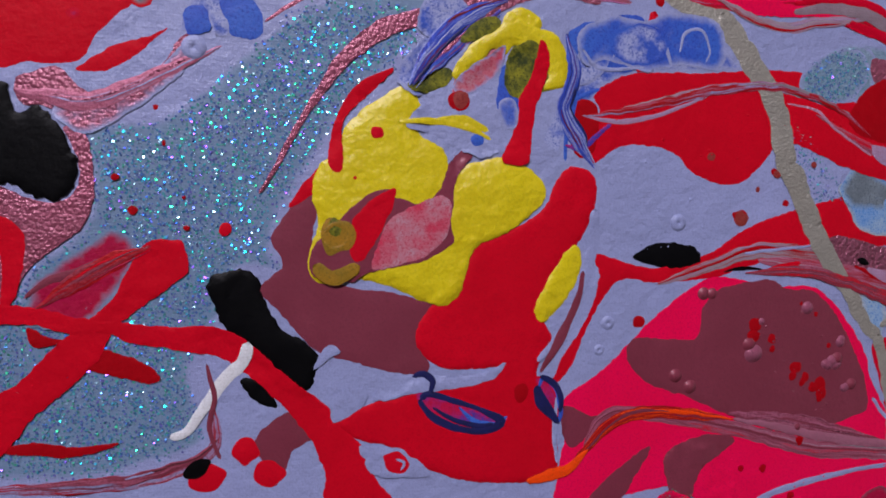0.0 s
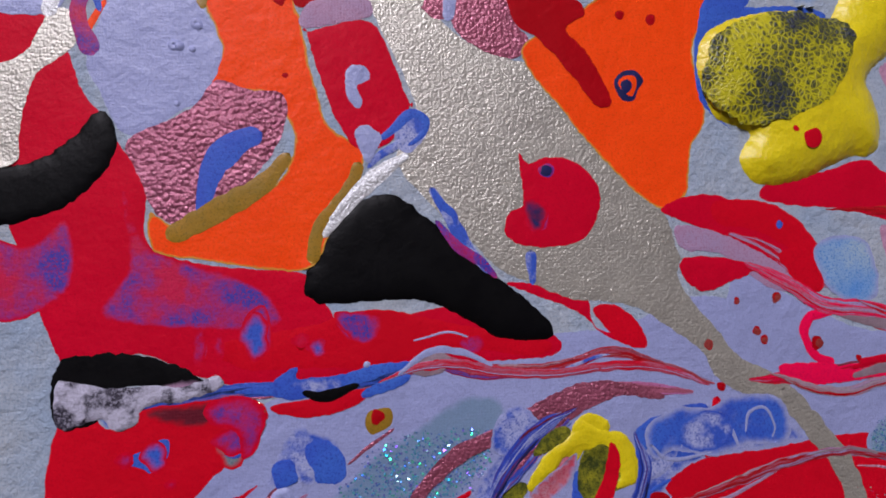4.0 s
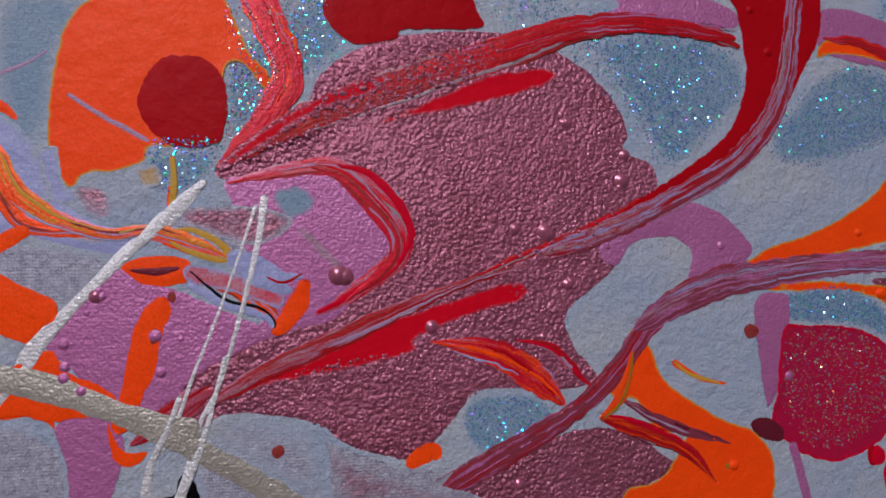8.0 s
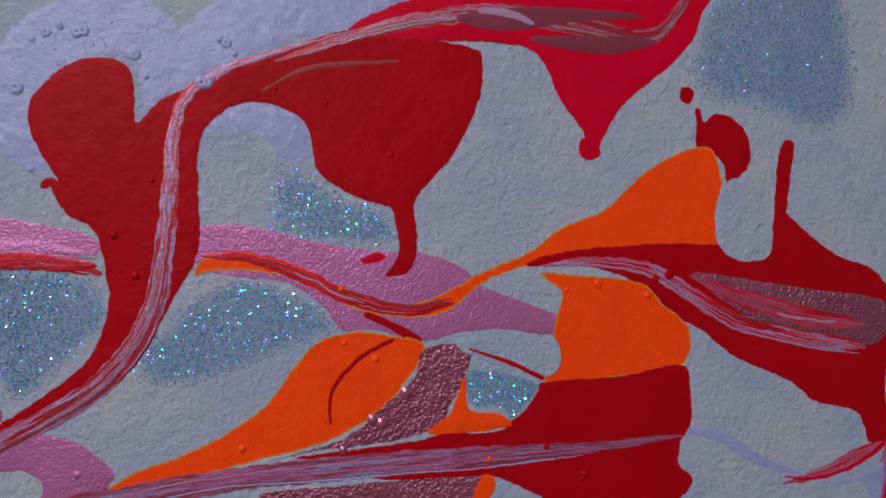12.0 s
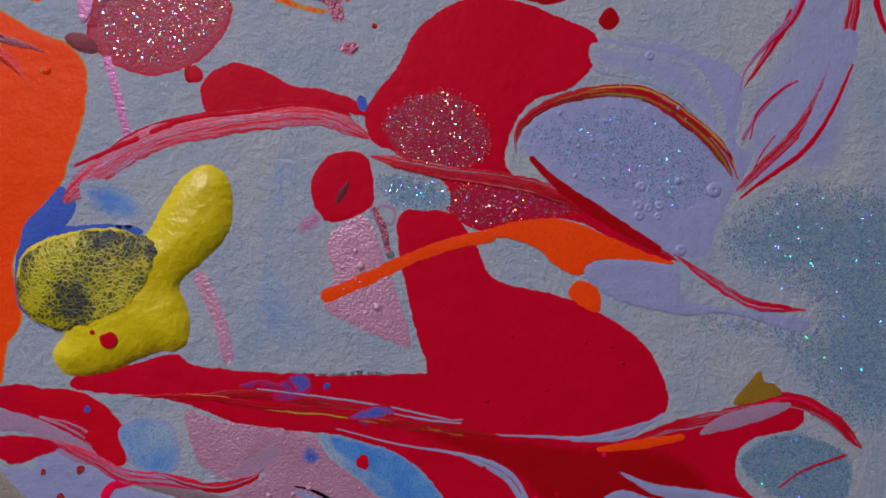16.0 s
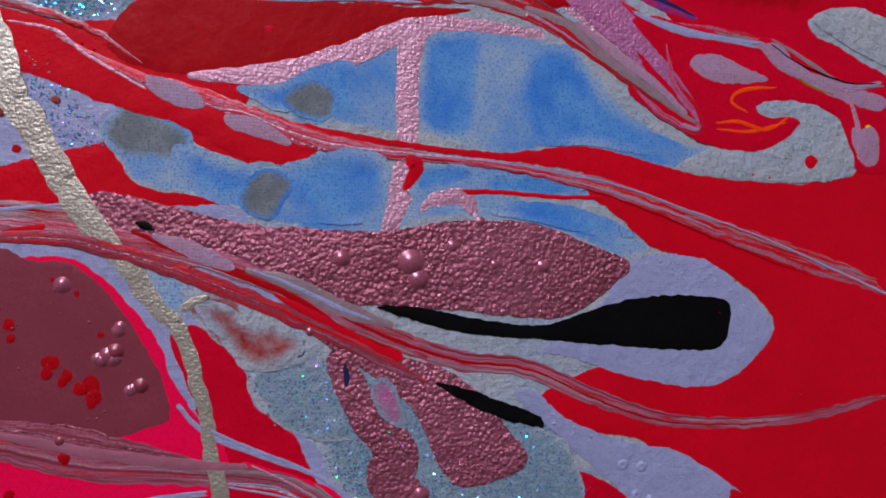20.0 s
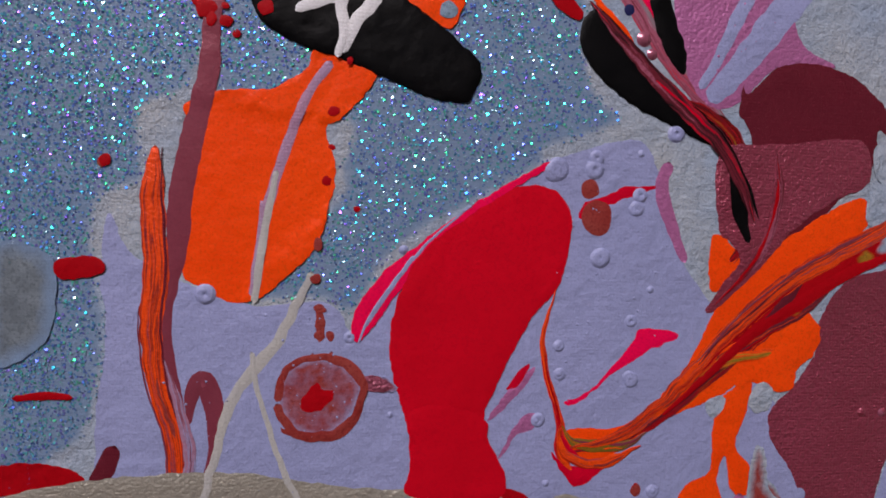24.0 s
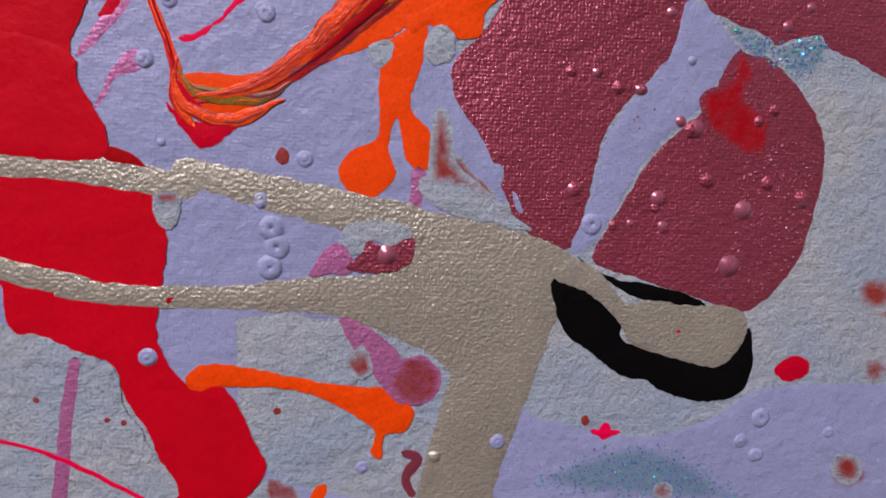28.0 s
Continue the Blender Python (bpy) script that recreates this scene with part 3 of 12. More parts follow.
FLECKS = {
    "blue": fleck_material("blue_glitter_flecks", [(0.0, 0.9, 0.8), (0.02, 0.2, 1.0), (0.02, 1.0, 0.35), (0.1, 0.15, 0.9), (0.3, 0.1, 1.0), (0.0, 0.7, 1.0), (0.5, 0.9, 1.0), (0.1, 0.35, 0.9)], (0.15, 0.25, 0.42)),
    "mixed": fleck_material("mixed_glitter_flecks", [(1.0, 0.8, 0.4), (0.05, 1.0, 0.6), (1.0, 0.1, 0.5), (0.9, 0.9, 1.0), (0.1, 0.4, 1.0), (1.0, 0.3, 0.1)], (0.25, 0.05, 0.08)),
}


def glitter(kind, points, per_cm2, size=0.175, tilt=0.3, fade=4.0):
    """Loose hexagonal flecks set in glue, most tilted their own way, thinning out towards the border."""
    ring = curve(points, True, 1.0)
    lo, hi = ring.min(0), ring.max(0)
    number = int(np.prod(hi - lo) / 100 * per_cm2 * (0.6 if kind == "mixed" else 0.95 if size > 0.18 else 1.5))
    p = dice.uniform(lo, hi, (number, 2))
    p = p[inside(p, ring)]
    if not len(p):
        return
    p = p[dice.random(len(p)) < np.clip(gap(p, ring) / fade + 0.15, 0, 1)]
    r = size * dice.uniform(0.45, 1.25, len(p))
    lean = np.abs(dice.normal(0, tilt, len(p)))
    face, spin = dice.uniform(0, 2 * math.pi, (2, len(p)))
    # about a sixth are turned towards the lamp to add glints
    to_lamp = dice.random(len(p)) < 0.17
    face = np.where(to_lamp, dice.normal(5.4, 0.5, len(p)), face)
    lean = np.where(to_lamp, dice.normal(0.42, 0.16, len(p)), lean)
    h = relief[cells(*p.T)] + 0.04 + r * np.sin(np.minimum(lean, 1.2)) * 0.6
    relief[cells(*p.T)] = h + r * np.sin(np.minimum(np.abs(lean), 1.2))
    k = np.arange(6) * math.pi / 3
    a, b = np.cos(k + spin[:, None]) * r[:, None], np.sin(k + spin[:, None]) * r[:, None]
    flat = a * np.cos(lean)[:, None]
    u = p[:, :1] + flat * np.cos(face)[:, None] - b * np.sin(face)[:, None]
    v = p[:, 1:] + flat * np.sin(face)[:, None] + b * np.cos(face)[:, None]
    up = h[:, None] + a * np.sin(lean)[:, None]
    faces = [tuple(range(6 * n, 6 * n + 6)) for n in range(len(p))]
    ob = part("glitter", flat_mesh("glitter", u.ravel(), v.ravel(), up.ravel(), faces, False), FLECKS[kind], painting, "scattered iridescent glitter flecks")
    ob["kind"] = "stuff"


# ---- the paint, from the ground washes up ----

# ground fields
pool("lavender", [(-163.2, -11.5), (-141.1, -3.7), (-127.6, 8.0), (-104.1, 16.7), (-62.8, 19.0), (-40.3, 24.5), (-8.7, 10.8), (8.3, -5.9), (30.1, -47.9), (35.8, -100.2), (-161.5, -89.1), (-160.5, -31.7)])
pool("lavender", [(-36.2, 27.3), (-19.3, 22.0), (-7.0, 16.7), (11.6, 15.0), (20.4, 12.2), (33.1, 8.1), (39.5, 1.5), (18.0, -2.9), (-6.7, 0.4), (-35.4, -4.9)])
pool("lavender", [(-4.9, -172.3), (3.4, -176.7), (14.4, -180.3), (26.7, -179.7), (31.8, -185.5), (40.1, -172.1), (52.0, -161.0), (62.5, -155.0), (78.9, -150.2), (84.1, -157.8), (86.6, -166.7), (90.0, -172.9), (94.3, -178.3), (106.8, -194.2), (117.4, -218.3), (93.7, -229.3), (73.6, -233.9), (66.0, -238.7), (41.4, -237.9), (27.0, -224.3), (18.5, -216.9), (10.2, -214.2), (2.0, -218.6), (-6.1, -227.4), (-10.6, -218.5), (-9.3, -168.6)])
pool("lavender", [(52.1, -197.3), (74.4, -210.6), (87.4, -215.2), (99.2, -210.7), (109.8, -214.8), (117.3, -225.3), (104.7, -230.7), (94.2, -237.8), (77.2, -237.6), (75.4, -241.1), (76.0, -255.5), (81.9, -264.1), (99.8, -269.9), (90.7, -274.2), (65.4, -249.7), (58.0, -232.3), (51.2, -216.0)])
pool("rose", [(-178.6, 77.8), (-165.1, 77.6), (-161.4, 72.6), (-158.6, 64.6), (-155.8, 60.5), (-153.0, 55.5), (-148.3, 47.4), (-147.4, 36.6), (-136.1, 32.9), (-120.4, 30.8), (-116.6, 24.6), (-112.6, 20.3), (-94.3, 24.1), (-75.8, 19.3), (-73.5, 14.4), (-90.2, 13.5), (-101.2, 14.0), (-123.0, 11.0), (-136.4, 12.2), (-149.0, 17.8), (-162.1, 17.0)])
pool("bluered", [(-152.0, 46.6), (-147.4, 36.6), (-136.1, 32.0), (-128.4, 28.5), (-126.5, 21.4), (-154.7, 23.8), (-151.1, 33.0)], soft=1.0, under="rose")
pool("bluered", [(-176.0, 38.5), (-167.3, 37.0), (-161.1, 41.4), (-160.1, 30.9), (-167.1, 24.9), (-175.7, 25.6)], soft=1.0, under="rose")
pool("glitterbed", [(-142.6, -23.8), (-129.2, -20.6), (-114.4, -7.0), (-104.9, 0.6), (-104.1, 0.2), (-92.1, 7.5), (-83.9, 5.8), (-85.9, -1.3), (-87.9, -5.5), (-92.0, -10.6), (-96.6, -14.6), (-103.4, -25.0), (-110.1, -36.4), (-112.0, -43.6), (-109.9, -47.6), (-117.7, -47.8), (-120.6, -55.9), (-125.3, -64.1), (-124.8, -70.2), (-123.3, -78.6), (-129.0, -81.5), (-142.9, -85.0), (-156.3, -84.4), (-161.4, -84.1), (-160.9, -56.0), (-154.1, -54.1), (-150.6, -47.3), (-142.7, -40.4), (-141.7, -30.8)], soft=1.5, under="lavender")
pool("glitterbed", [(-31.3, -93.4), (-6.1, -105.5), (11.3, -109.2), (9.2, -120.2), (6.4, -125.7), (6.9, -136.8), (3.0, -146.0), (-3.3, -149.5), (-3.0, -160.0), (-9.7, -164.0), (-10.5, -173.7), (-8.9, -184.3), (-11.4, -200.8), (-16.5, -205.5), (-26.5, -206.5)], soft=1.5)
pool("glitterbed", [(9.1, -125.7), (13.7, -121.2), (24.8, -115.8), (34.2, -108.4), (40.9, -103.8), (51.4, -103.7), (59.2, -108.5), (66.1, -116.3), (69.1, -124.1), (69.1, -135.0), (72.2, -143.1), (76.3, -147.3), (63.0, -152.7), (63.5, -154.6), (51.2, -162.0), (38.1, -170.3), (31.0, -181.0), (28.2, -181.1), (24.5, -179.3), (12.8, -178.9), (26.8, -162.6), (27.6, -156.8), (27.8, -149.1), (7.6, -145.3)], soft=1.5)
pool("tealbed", [(44.1, -77.8), (86.2, -76.7), (86.3, -89.2), (73.1, -91.3), (66.1, -95.2), (59.3, -90.5), (51.6, -83.2)], soft=3.0)
pool("tealbed", [(28.7, -68.4), (38.2, -66.5), (54.0, -67.5), (81.4, -79.1), (86.9, -83.4), (88.5, -94.2), (48.6, -92.8), (40.5, -81.4), (31.7, -76.3)], soft=3.0)
pool("tealbed", [(137.9, 84.6), (156.1, 97.8), (181.5, 96.9), (194.1, 95.7), (191.4, 37.8), (178.7, 29.5), (165.8, 35.3), (157.3, 48.0), (151.7, 55.0), (132.8, 57.8), (131.5, 62.0), (144.5, 60.6), (162.2, 59.2), (159.5, 66.3), (140.6, 74.7)], soft=12.0, full=0.8)
pool("tealbed", [(-78.4, 246.8), (-66.8, 250.8), (-60.8, 239.5), (-54.9, 228.1), (-64.5, 225.6), (-76.1, 228.2)], soft=3.0)
pool("tealbed", [(7.7, 234.7), (21.7, 227.9), (30.3, 225.0), (33.1, 218.0), (21.4, 216.8), (6.0, 221.1)], soft=3.0)
pool("tealbed", [(-64.5, 210.6), (-42.7, 213.9), (-32.7, 209.8), (-30.2, 202.0), (-37.9, 193.3), (-49.1, 185.0), (-58.6, 200.5)], soft=3.0)
pool("tealbed", [(-11.9, 206.7), (-1.1, 210.4), (12.6, 204.7), (18.1, 197.7), (9.6, 194.0), (-6.9, 188.0), (-21.4, 186.1), (-25.2, 192.8), (-20.0, 199.1)], soft=3.0)
pool("tealbed", [(-137.9, 202.0), (-123.8, 214.7), (-113.2, 215.6), (-117.4, 204.4), (-123.7, 199.7), (-130.8, 192.9), (-136.7, 186.4)], soft=3.0)
pool("tealbed", [(-175.1, 210.5), (-161.7, 211.6), (-165.2, 201.2), (-166.3, 192.2), (-169.3, 185.2), (-174.6, 187.9)], soft=3.0)
pool("lavender", [(111.3, 166.2), (129.4, 157.6), (134.1, 151.7), (152.6, 148.8), (155.8, 139.9), (146.6, 125.1), (142.1, 113.4), (145.4, 101.5), (173.5, 100.9), (175.9, 157.8), (166.4, 162.2), (157.1, 160.7), (141.7, 156.2), (126.4, 159.0)], soft=7.0, full=0.75)
pool("lavender", [(103.1, 134.1), (113.1, 133.6), (127.2, 132.4), (143.0, 125.2), (141.5, 108.3), (146.3, 103.8), (140.1, 93.1), (135.4, 82.4), (133.8, 77.8), (124.4, 77.8), (112.0, 85.4), (96.6, 92.8), (85.9, 103.1), (82.9, 107.6), (90.3, 115.1), (104.0, 121.4), (117.9, 118.6), (132.0, 112.8), (138.4, 105.2), (135.2, 115.9), (119.4, 123.2), (103.2, 125.8)])
pool("lavender", [(144.3, -259.3), (154.5, -256.6), (162.7, -251.8), (174.6, -251.1), (188.0, -251.5), (197.5, -251.8), (200.6, -276.0), (116.8, -271.0), (118.2, -254.3), (124.1, -255.5), (136.1, -258.9)])
glitter("blue", [(-142.6, -23.8), (-129.2, -20.6), (-114.4, -7.0), (-104.9, 0.6), (-84.7, 0.5), (-88.5, -8.9), (-96.6, -14.6), (-103.4, -25.0), (-110.1, -36.4), (-112.0, -43.6), (-109.9, -47.6), (-117.7, -47.8), (-120.6, -55.9), (-125.3, -64.1), (-124.8, -70.2), (-123.3, -78.6), (-129.0, -81.5), (-142.9, -85.0), (-156.3, -84.4), (-161.4, -84.1), (-160.9, -56.0), (-150.6, -47.3), (-142.7, -40.4), (-141.7, -30.8)], 520, size=0.205)
glitter("blue", [(-31.1, -88.3), (-6.0, -103.8), (11.3, -111.0), (9.2, -120.2), (6.4, -125.7), (6.9, -136.8), (3.0, -146.0), (-3.3, -149.5), (-3.0, -160.0), (-9.7, -164.0), (-10.5, -173.7), (-8.9, -184.3), (-11.4, -200.8), (-16.5, -205.5), (-26.5, -206.5)], 560, size=0.205)
glitter("blue", [(9.1, -125.7), (13.7, -121.2), (24.8, -115.8), (34.2, -108.4), (40.9, -103.8), (51.4, -103.7), (59.2, -108.5), (66.1, -116.3), (69.1, -124.1), (69.1, -135.0), (72.2, -143.1), (76.3, -147.3), (63.0, -152.7), (63.5, -154.6), (51.2, -162.0), (38.1, -170.3), (31.0, -181.0), (28.2, -181.1), (24.5, -179.3), (12.8, -178.9), (26.8, -162.6), (27.6, -156.8), (27.8, -149.1), (7.6, -145.3)], 420, size=0.205)
glitter("blue", [(44.1, -77.8), (86.2, -76.7), (86.3, -89.2), (73.1, -91.3), (66.1, -95.2), (59.3, -90.5), (51.6, -83.2)], 160)
glitter("blue", [(28.7, -68.4), (38.2, -66.5), (54.0, -67.5), (81.4, -79.1), (86.9, -83.4), (88.5, -94.2), (48.6, -92.8), (40.5, -81.4), (31.7, -76.3)], 160)
glitter("blue", [(137.9, 84.6), (156.1, 97.8), (181.5, 96.9), (194.1, 95.7), (191.4, 37.8), (178.7, 29.5), (165.8, 35.3), (157.3, 48.0), (151.7, 55.0), (132.8, 57.8), (131.5, 62.0), (144.5, 60.6), (162.2, 59.2), (159.5, 66.3), (140.6, 74.7)], 320)
glitter("blue", [(-79.6, 246.8), (-66.8, 253.4), (-59.6, 239.5), (-53.7, 228.1), (-64.5, 224.4), (-77.3, 226.9)], 300)
glitter("blue", [(6.3, 236.1), (21.7, 229.2), (30.3, 225.0), (33.1, 218.0), (21.4, 216.1), (4.6, 219.8)], 300)
glitter("blue", [(-66.8, 210.7), (-42.7, 213.9), (-32.7, 209.8), (-30.2, 202.0), (-37.9, 193.3), (-49.1, 185.0), (-58.6, 198.0)], 240)
glitter("blue", [(-11.9, 206.7), (-1.1, 210.4), (12.6, 204.7), (18.1, 197.7), (9.6, 194.0), (-6.9, 188.0), (-21.4, 186.1), (-26.5, 192.8), (-20.0, 199.1)], 300)
glitter("blue", [(-137.9, 202.0), (-123.8, 214.7), (-113.2, 215.6), (-117.4, 204.4), (-123.7, 199.7), (-130.8, 192.9), (-136.7, 186.4)], 260)
glitter("blue", [(-102.9, 242.7), (-81.9, 243.0), (-78.4, 228.2), (-70.3, 215.7), (-91.9, 216.1), (-102.9, 230.7)], 120)
glitter("blue", [(-90.9, 216.3), (-59.3, 218.9), (-39.8, 214.4), (-47.0, 184.9), (-57.2, 191.6), (-71.9, 207.3)], 120)

# around the thick yellow leaf
pool("rosepearl", [(-153.2, -17.0), (-150.2, -15.0), (-146.8, -14.3), (-143.0, -17.3), (-139.5, -18.2), (-134.6, -16.2), (-130.1, -12.1), (-127.6, -7.6), (-126.1, -7.5), (-129.2, -13.9), (-134.6, -19.0), (-142.6, -24.7), (-144.3, -23.4), (-147.7, -20.8), (-152.0, -20.6)], wavy=0.35)
pool("red", [(-162.5, 5.6), (-149.3, 7.9), (-136.4, 11.3), (-132.0, 9.6), (-127.6, 7.0), (-129.4, 2.3), (-134.9, -2.6), (-139.9, -7.4), (-143.9, -13.1), (-150.8, -13.7), (-163.4, -15.1)])
pool("red", [(-144.0, -14.1), (-138.6, -10.2), (-132.3, -7.8), (-129.6, -6.3), (-133.3, -10.2), (-138.7, -14.0), (-142.2, -14.5)])
pool("rosepearl", [(-146.0, -24.0), (-142.6, -24.7), (-141.3, -30.8), (-141.3, -36.5), (-142.7, -39.5), (-145.3, -37.6), (-143.5, -32.8), (-143.9, -28.1)])
pool("rosepearl", [(-160.5, -34.5), (-147.9, -36.8), (-141.3, -33.7), (-142.7, -40.4), (-146.2, -43.4), (-150.6, -47.3), (-154.1, -52.2), (-156.7, -54.1), (-160.9, -54.6)])
pool("black", [(-160.2, -17.1), (-154.4, -17.1), (-152.8, -22.1), (-149.4, -20.9), (-146.9, -23.6), (-143.9, -29.0), (-144.4, -33.8), (-147.4, -36.6), (-151.3, -35.0), (-153.8, -33.7), (-160.5, -34.0)], wavy=0.6, dome=0.35)
pool("red", [(-160.6, -39.1), (-154.3, -39.4), (-151.8, -43.5), (-152.3, -48.3), (-153.7, -53.1), (-155.8, -56.0), (-155.3, -48.4), (-156.1, -44.6), (-160.7, -43.8)])
pool("redglitter", [(-150.6, -50.2), (-146.2, -46.3), (-141.8, -43.3), (-138.7, -40.8), (-134.6, -43.1), (-135.1, -47.1), (-138.3, -53.0), (-143.7, -57.9), (-150.7, -57.9), (-152.4, -56.0)], soft=1.5, under="glitterbed")
pool("crimson", [(-151.6, -57.9), (-147.2, -59.9), (-139.2, -61.9), (-133.7, -64.0), (-130.5, -66.6), (-131.9, -68.1), (-138.3, -66.4), (-142.8, -64.9), (-146.4, -60.9), (-150.7, -61.4)])
pool("crimson", [(-156.2, -78.9), (-150.9, -78.1), (-143.8, -78.9), (-137.4, -78.6), (-141.1, -80.0), (-145.6, -80.8), (-151.0, -80.1), (-154.5, -80.0)])
marble("crimson rosepearl lavender maroon".split(), [(-159.7, -86.2), (-147.5, -86.3), (-133.7, -85.5), (-126.1, -83.2), (-121.3, -79.7), (-121.9, -70.3)], [2.21, 3.31, 3.31, 1.54])
pool("wine", [(-111.0, -39.5), (-106.2, -33.3), (-104.2, -35.2), (-104.5, -43.4), (-100.8, -49.6), (-89.3, -51.6), (-81.7, -54.2), (-84.8, -59.1), (-82.4, -66.2), (-88.9, -66.7), (-97.4, -64.4), (-103.6, -62.2), (-109.8, -55.9), (-113.8, -50.8), (-109.9, -46.6), (-112.0, -42.6)])
pool("wine", [(-114.4, -78.9), (-110.5, -74.8), (-106.5, -73.8), (-103.3, -78.2), (-107.4, -81.3), (-110.3, -87.7), (-112.4, -84.3)])
pool("black", [(-123.0, -49.9), (-119.7, -47.8), (-114.8, -48.7), (-110.8, -56.9), (-103.6, -62.2), (-104.0, -67.5), (-106.5, -69.6), (-112.6, -64.2), (-119.6, -58.0)], wavy=0.6, dome=0.35)
pool("black", [(-117.0, -67.8), (-113.6, -67.3), (-110.5, -72.7), (-114.5, -71.5)], wavy=0.35, dome=0.3)
pool("red", [(-126.8, -42.9), (-126.1, -47.9), (-129.1, -50.9), (-134.6, -55.0), (-138.3, -58.9), (-141.0, -63.9), (-145.5, -68.8), (-150.9, -73.6), (-155.3, -79.5), (-161.4, -85.1), (-161.2, -73.4), (-153.4, -67.7), (-148.1, -61.9), (-143.7, -57.9), (-138.3, -53.0), (-136.0, -48.1), (-134.2, -44.6), (-131.9, -42.6), (-129.1, -42.5)])
pool("red", [(-160.9, -54.1), (-150.7, -54.5), (-144.5, -56.0), (-138.3, -57.0), (-129.1, -57.8), (-121.5, -57.8), (-116.6, -60.0), (-110.6, -65.3), (-105.5, -69.6), (-101.4, -72.9), (-99.2, -75.7), (-94.9, -80.7), (-92.6, -86.3), (-89.2, -92.0), (-101.0, -91.4), (-101.6, -85.9), (-104.3, -79.3), (-109.5, -72.7), (-113.6, -68.4), (-117.6, -65.2), (-121.5, -63.1), (-129.1, -61.8), (-135.6, -60.5), (-139.2, -58.9), (-145.5, -58.9), (-150.7, -57.5), (-160.9, -57.0)])
streak("chalk", [(-115.7, -60.6), (-116.6, -64.2), (-119.5, -67.2), (-122.4, -71.3), (-126.2, -76.9), (-129.0, -77.9)], [2.21, 2.43, 1.98, 1.32])
streak("rosepearl", [(-77.3, 1.4), (-84.6, -0.2), (-93.5, -3.7), (-100.1, -9.6), (-103.4, -14.5), (-107.2, -20.7), (-111.1, -28.4), (-114.2, -33.9)], [2.65, 3.09, 3.31, 2.98, 1.76, 0.99, 0.99, 0.44])
streak("red", [(-102.5, -29.0), (-106.2, -33.3), (-109.1, -36.2)], [2.65, 2.65, 0.66])
pool("red", [(-52.8, -10.5), (-43.0, -7.6), (-28.4, -6.5), (-17.1, -5.2), (-6.6, -5.0), (1.9, -9.6), (14.1, -9.9), (25.9, -9.8), (27.3, -23.1), (14.3, -22.5), (2.8, -19.5), (-5.7, -15.9), (-12.2, -16.8), (-12.5, -21.4), (-16.7, -26.3), (-21.7, -28.6), (-29.4, -26.8), (-36.0, -22.1), (-45.7, -22.0), (-51.4, -25.6), (-52.7, -22.4), (-50.8, -15.7)])
marble("grey lilac brown".split(), [(-50.7, -16.3), (-40.2, -13.4), (-28.1, -9.9), (-16.8, -8.5), (-2.1, -10.4), (14.8, -16.5)], [1.10, 1.98, 1.54, 1.10])
pool("tealbed", [(2.3, 0.3), (9.0, 2.0), (17.6, 0.4), (18.4, -7.9), (10.1, -9.0), (3.0, -6.6)], soft=1.0, under="lavender")
pool("red", [(-49.8, -43.3), (-38.1, -45.9), (-25.7, -42.8), (-15.8, -36.7), (-0.2, -31.5), (15.9, -27.3), (27.6, -25.5), (29.0, -37.9), (7.6, -40.9), (-6.0, -42.4), (-19.0, -46.2), (-25.4, -48.0), (-37.9, -48.8), (-44.1, -48.3), (-48.6, -53.5), (-51.8, -60.3), (-53.9, -66.0), (-57.8, -70.5), (-56.3, -64.8), (-50.9, -55.8), (-48.9, -47.8)])
pool("black", [(-41.9, -43.7), (-37.2, -40.8), (-29.7, -41.2), (-26.9, -44.0), (-31.9, -45.8), (-38.1, -45.3)], wavy=0.35)
marble("grey wine crimson lilac wine".split(), [(-36.6, -49.4), (-24.3, -45.1), (-14.1, -42.0), (0.8, -42.8), (17.5, -43.1)], [1.54, 3.75, 5.07, 4.41])
streak("black", [(-21.6, -46.5), (-17.8, -45.6), (-12.5, -45.8)], [0.33, 0.99, 0.33])
pool("pink", [(-55.7, -89.2), (-54.4, -79.9), (-55.3, -72.9), (-47.8, -67.2), (-40.9, -60.4), (-36.2, -55.7), (-30.3, -51.0), (-22.8, -47.4), (-10.6, -49.3), (0.5, -49.5), (9.3, -56.9), (15.7, -66.4), (20.5, -76.2), (29.9, -82.2), (39.6, -87.5), (46.6, -92.7), (21.6, -97.4), (16.0, -103.8), (11.3, -109.2), (2.5, -109.2), (-6.1, -105.5), (-26.5, -93.4), (-31.2, -91.7), (-53.6, -94.6)])
pool("wine", [(-26.0, -56.9), (-27.0, -60.4), (-33.4, -60.4), (-40.9, -60.4), (-41.8, -65.0), (-36.6, -69.8), (-27.4, -72.9), (-16.6, -77.4), (-2.7, -81.6), (11.7, -83.4), (5.1, -80.7), (12.3, -78.0), (15.9, -76.1), (14.9, -70.3), (12.1, -64.5), (6.7, -56.0), (0.5, -50.5), (-6.4, -49.7), (-11.0, -47.9), (-21.4, -49.8), (-25.6, -53.3)])
pool("wine", [(-31.8, -84.2), (-23.0, -80.9), (-16.2, -82.4), (-23.8, -88.2), (-25.9, -94.3), (-28.4, -96.6), (-31.3, -91.5)])
pool("wine", [(-44.1, -88.5), (-35.7, -82.9), (-39.1, -90.0), (-42.5, -94.6), (-48.8, -94.3)])
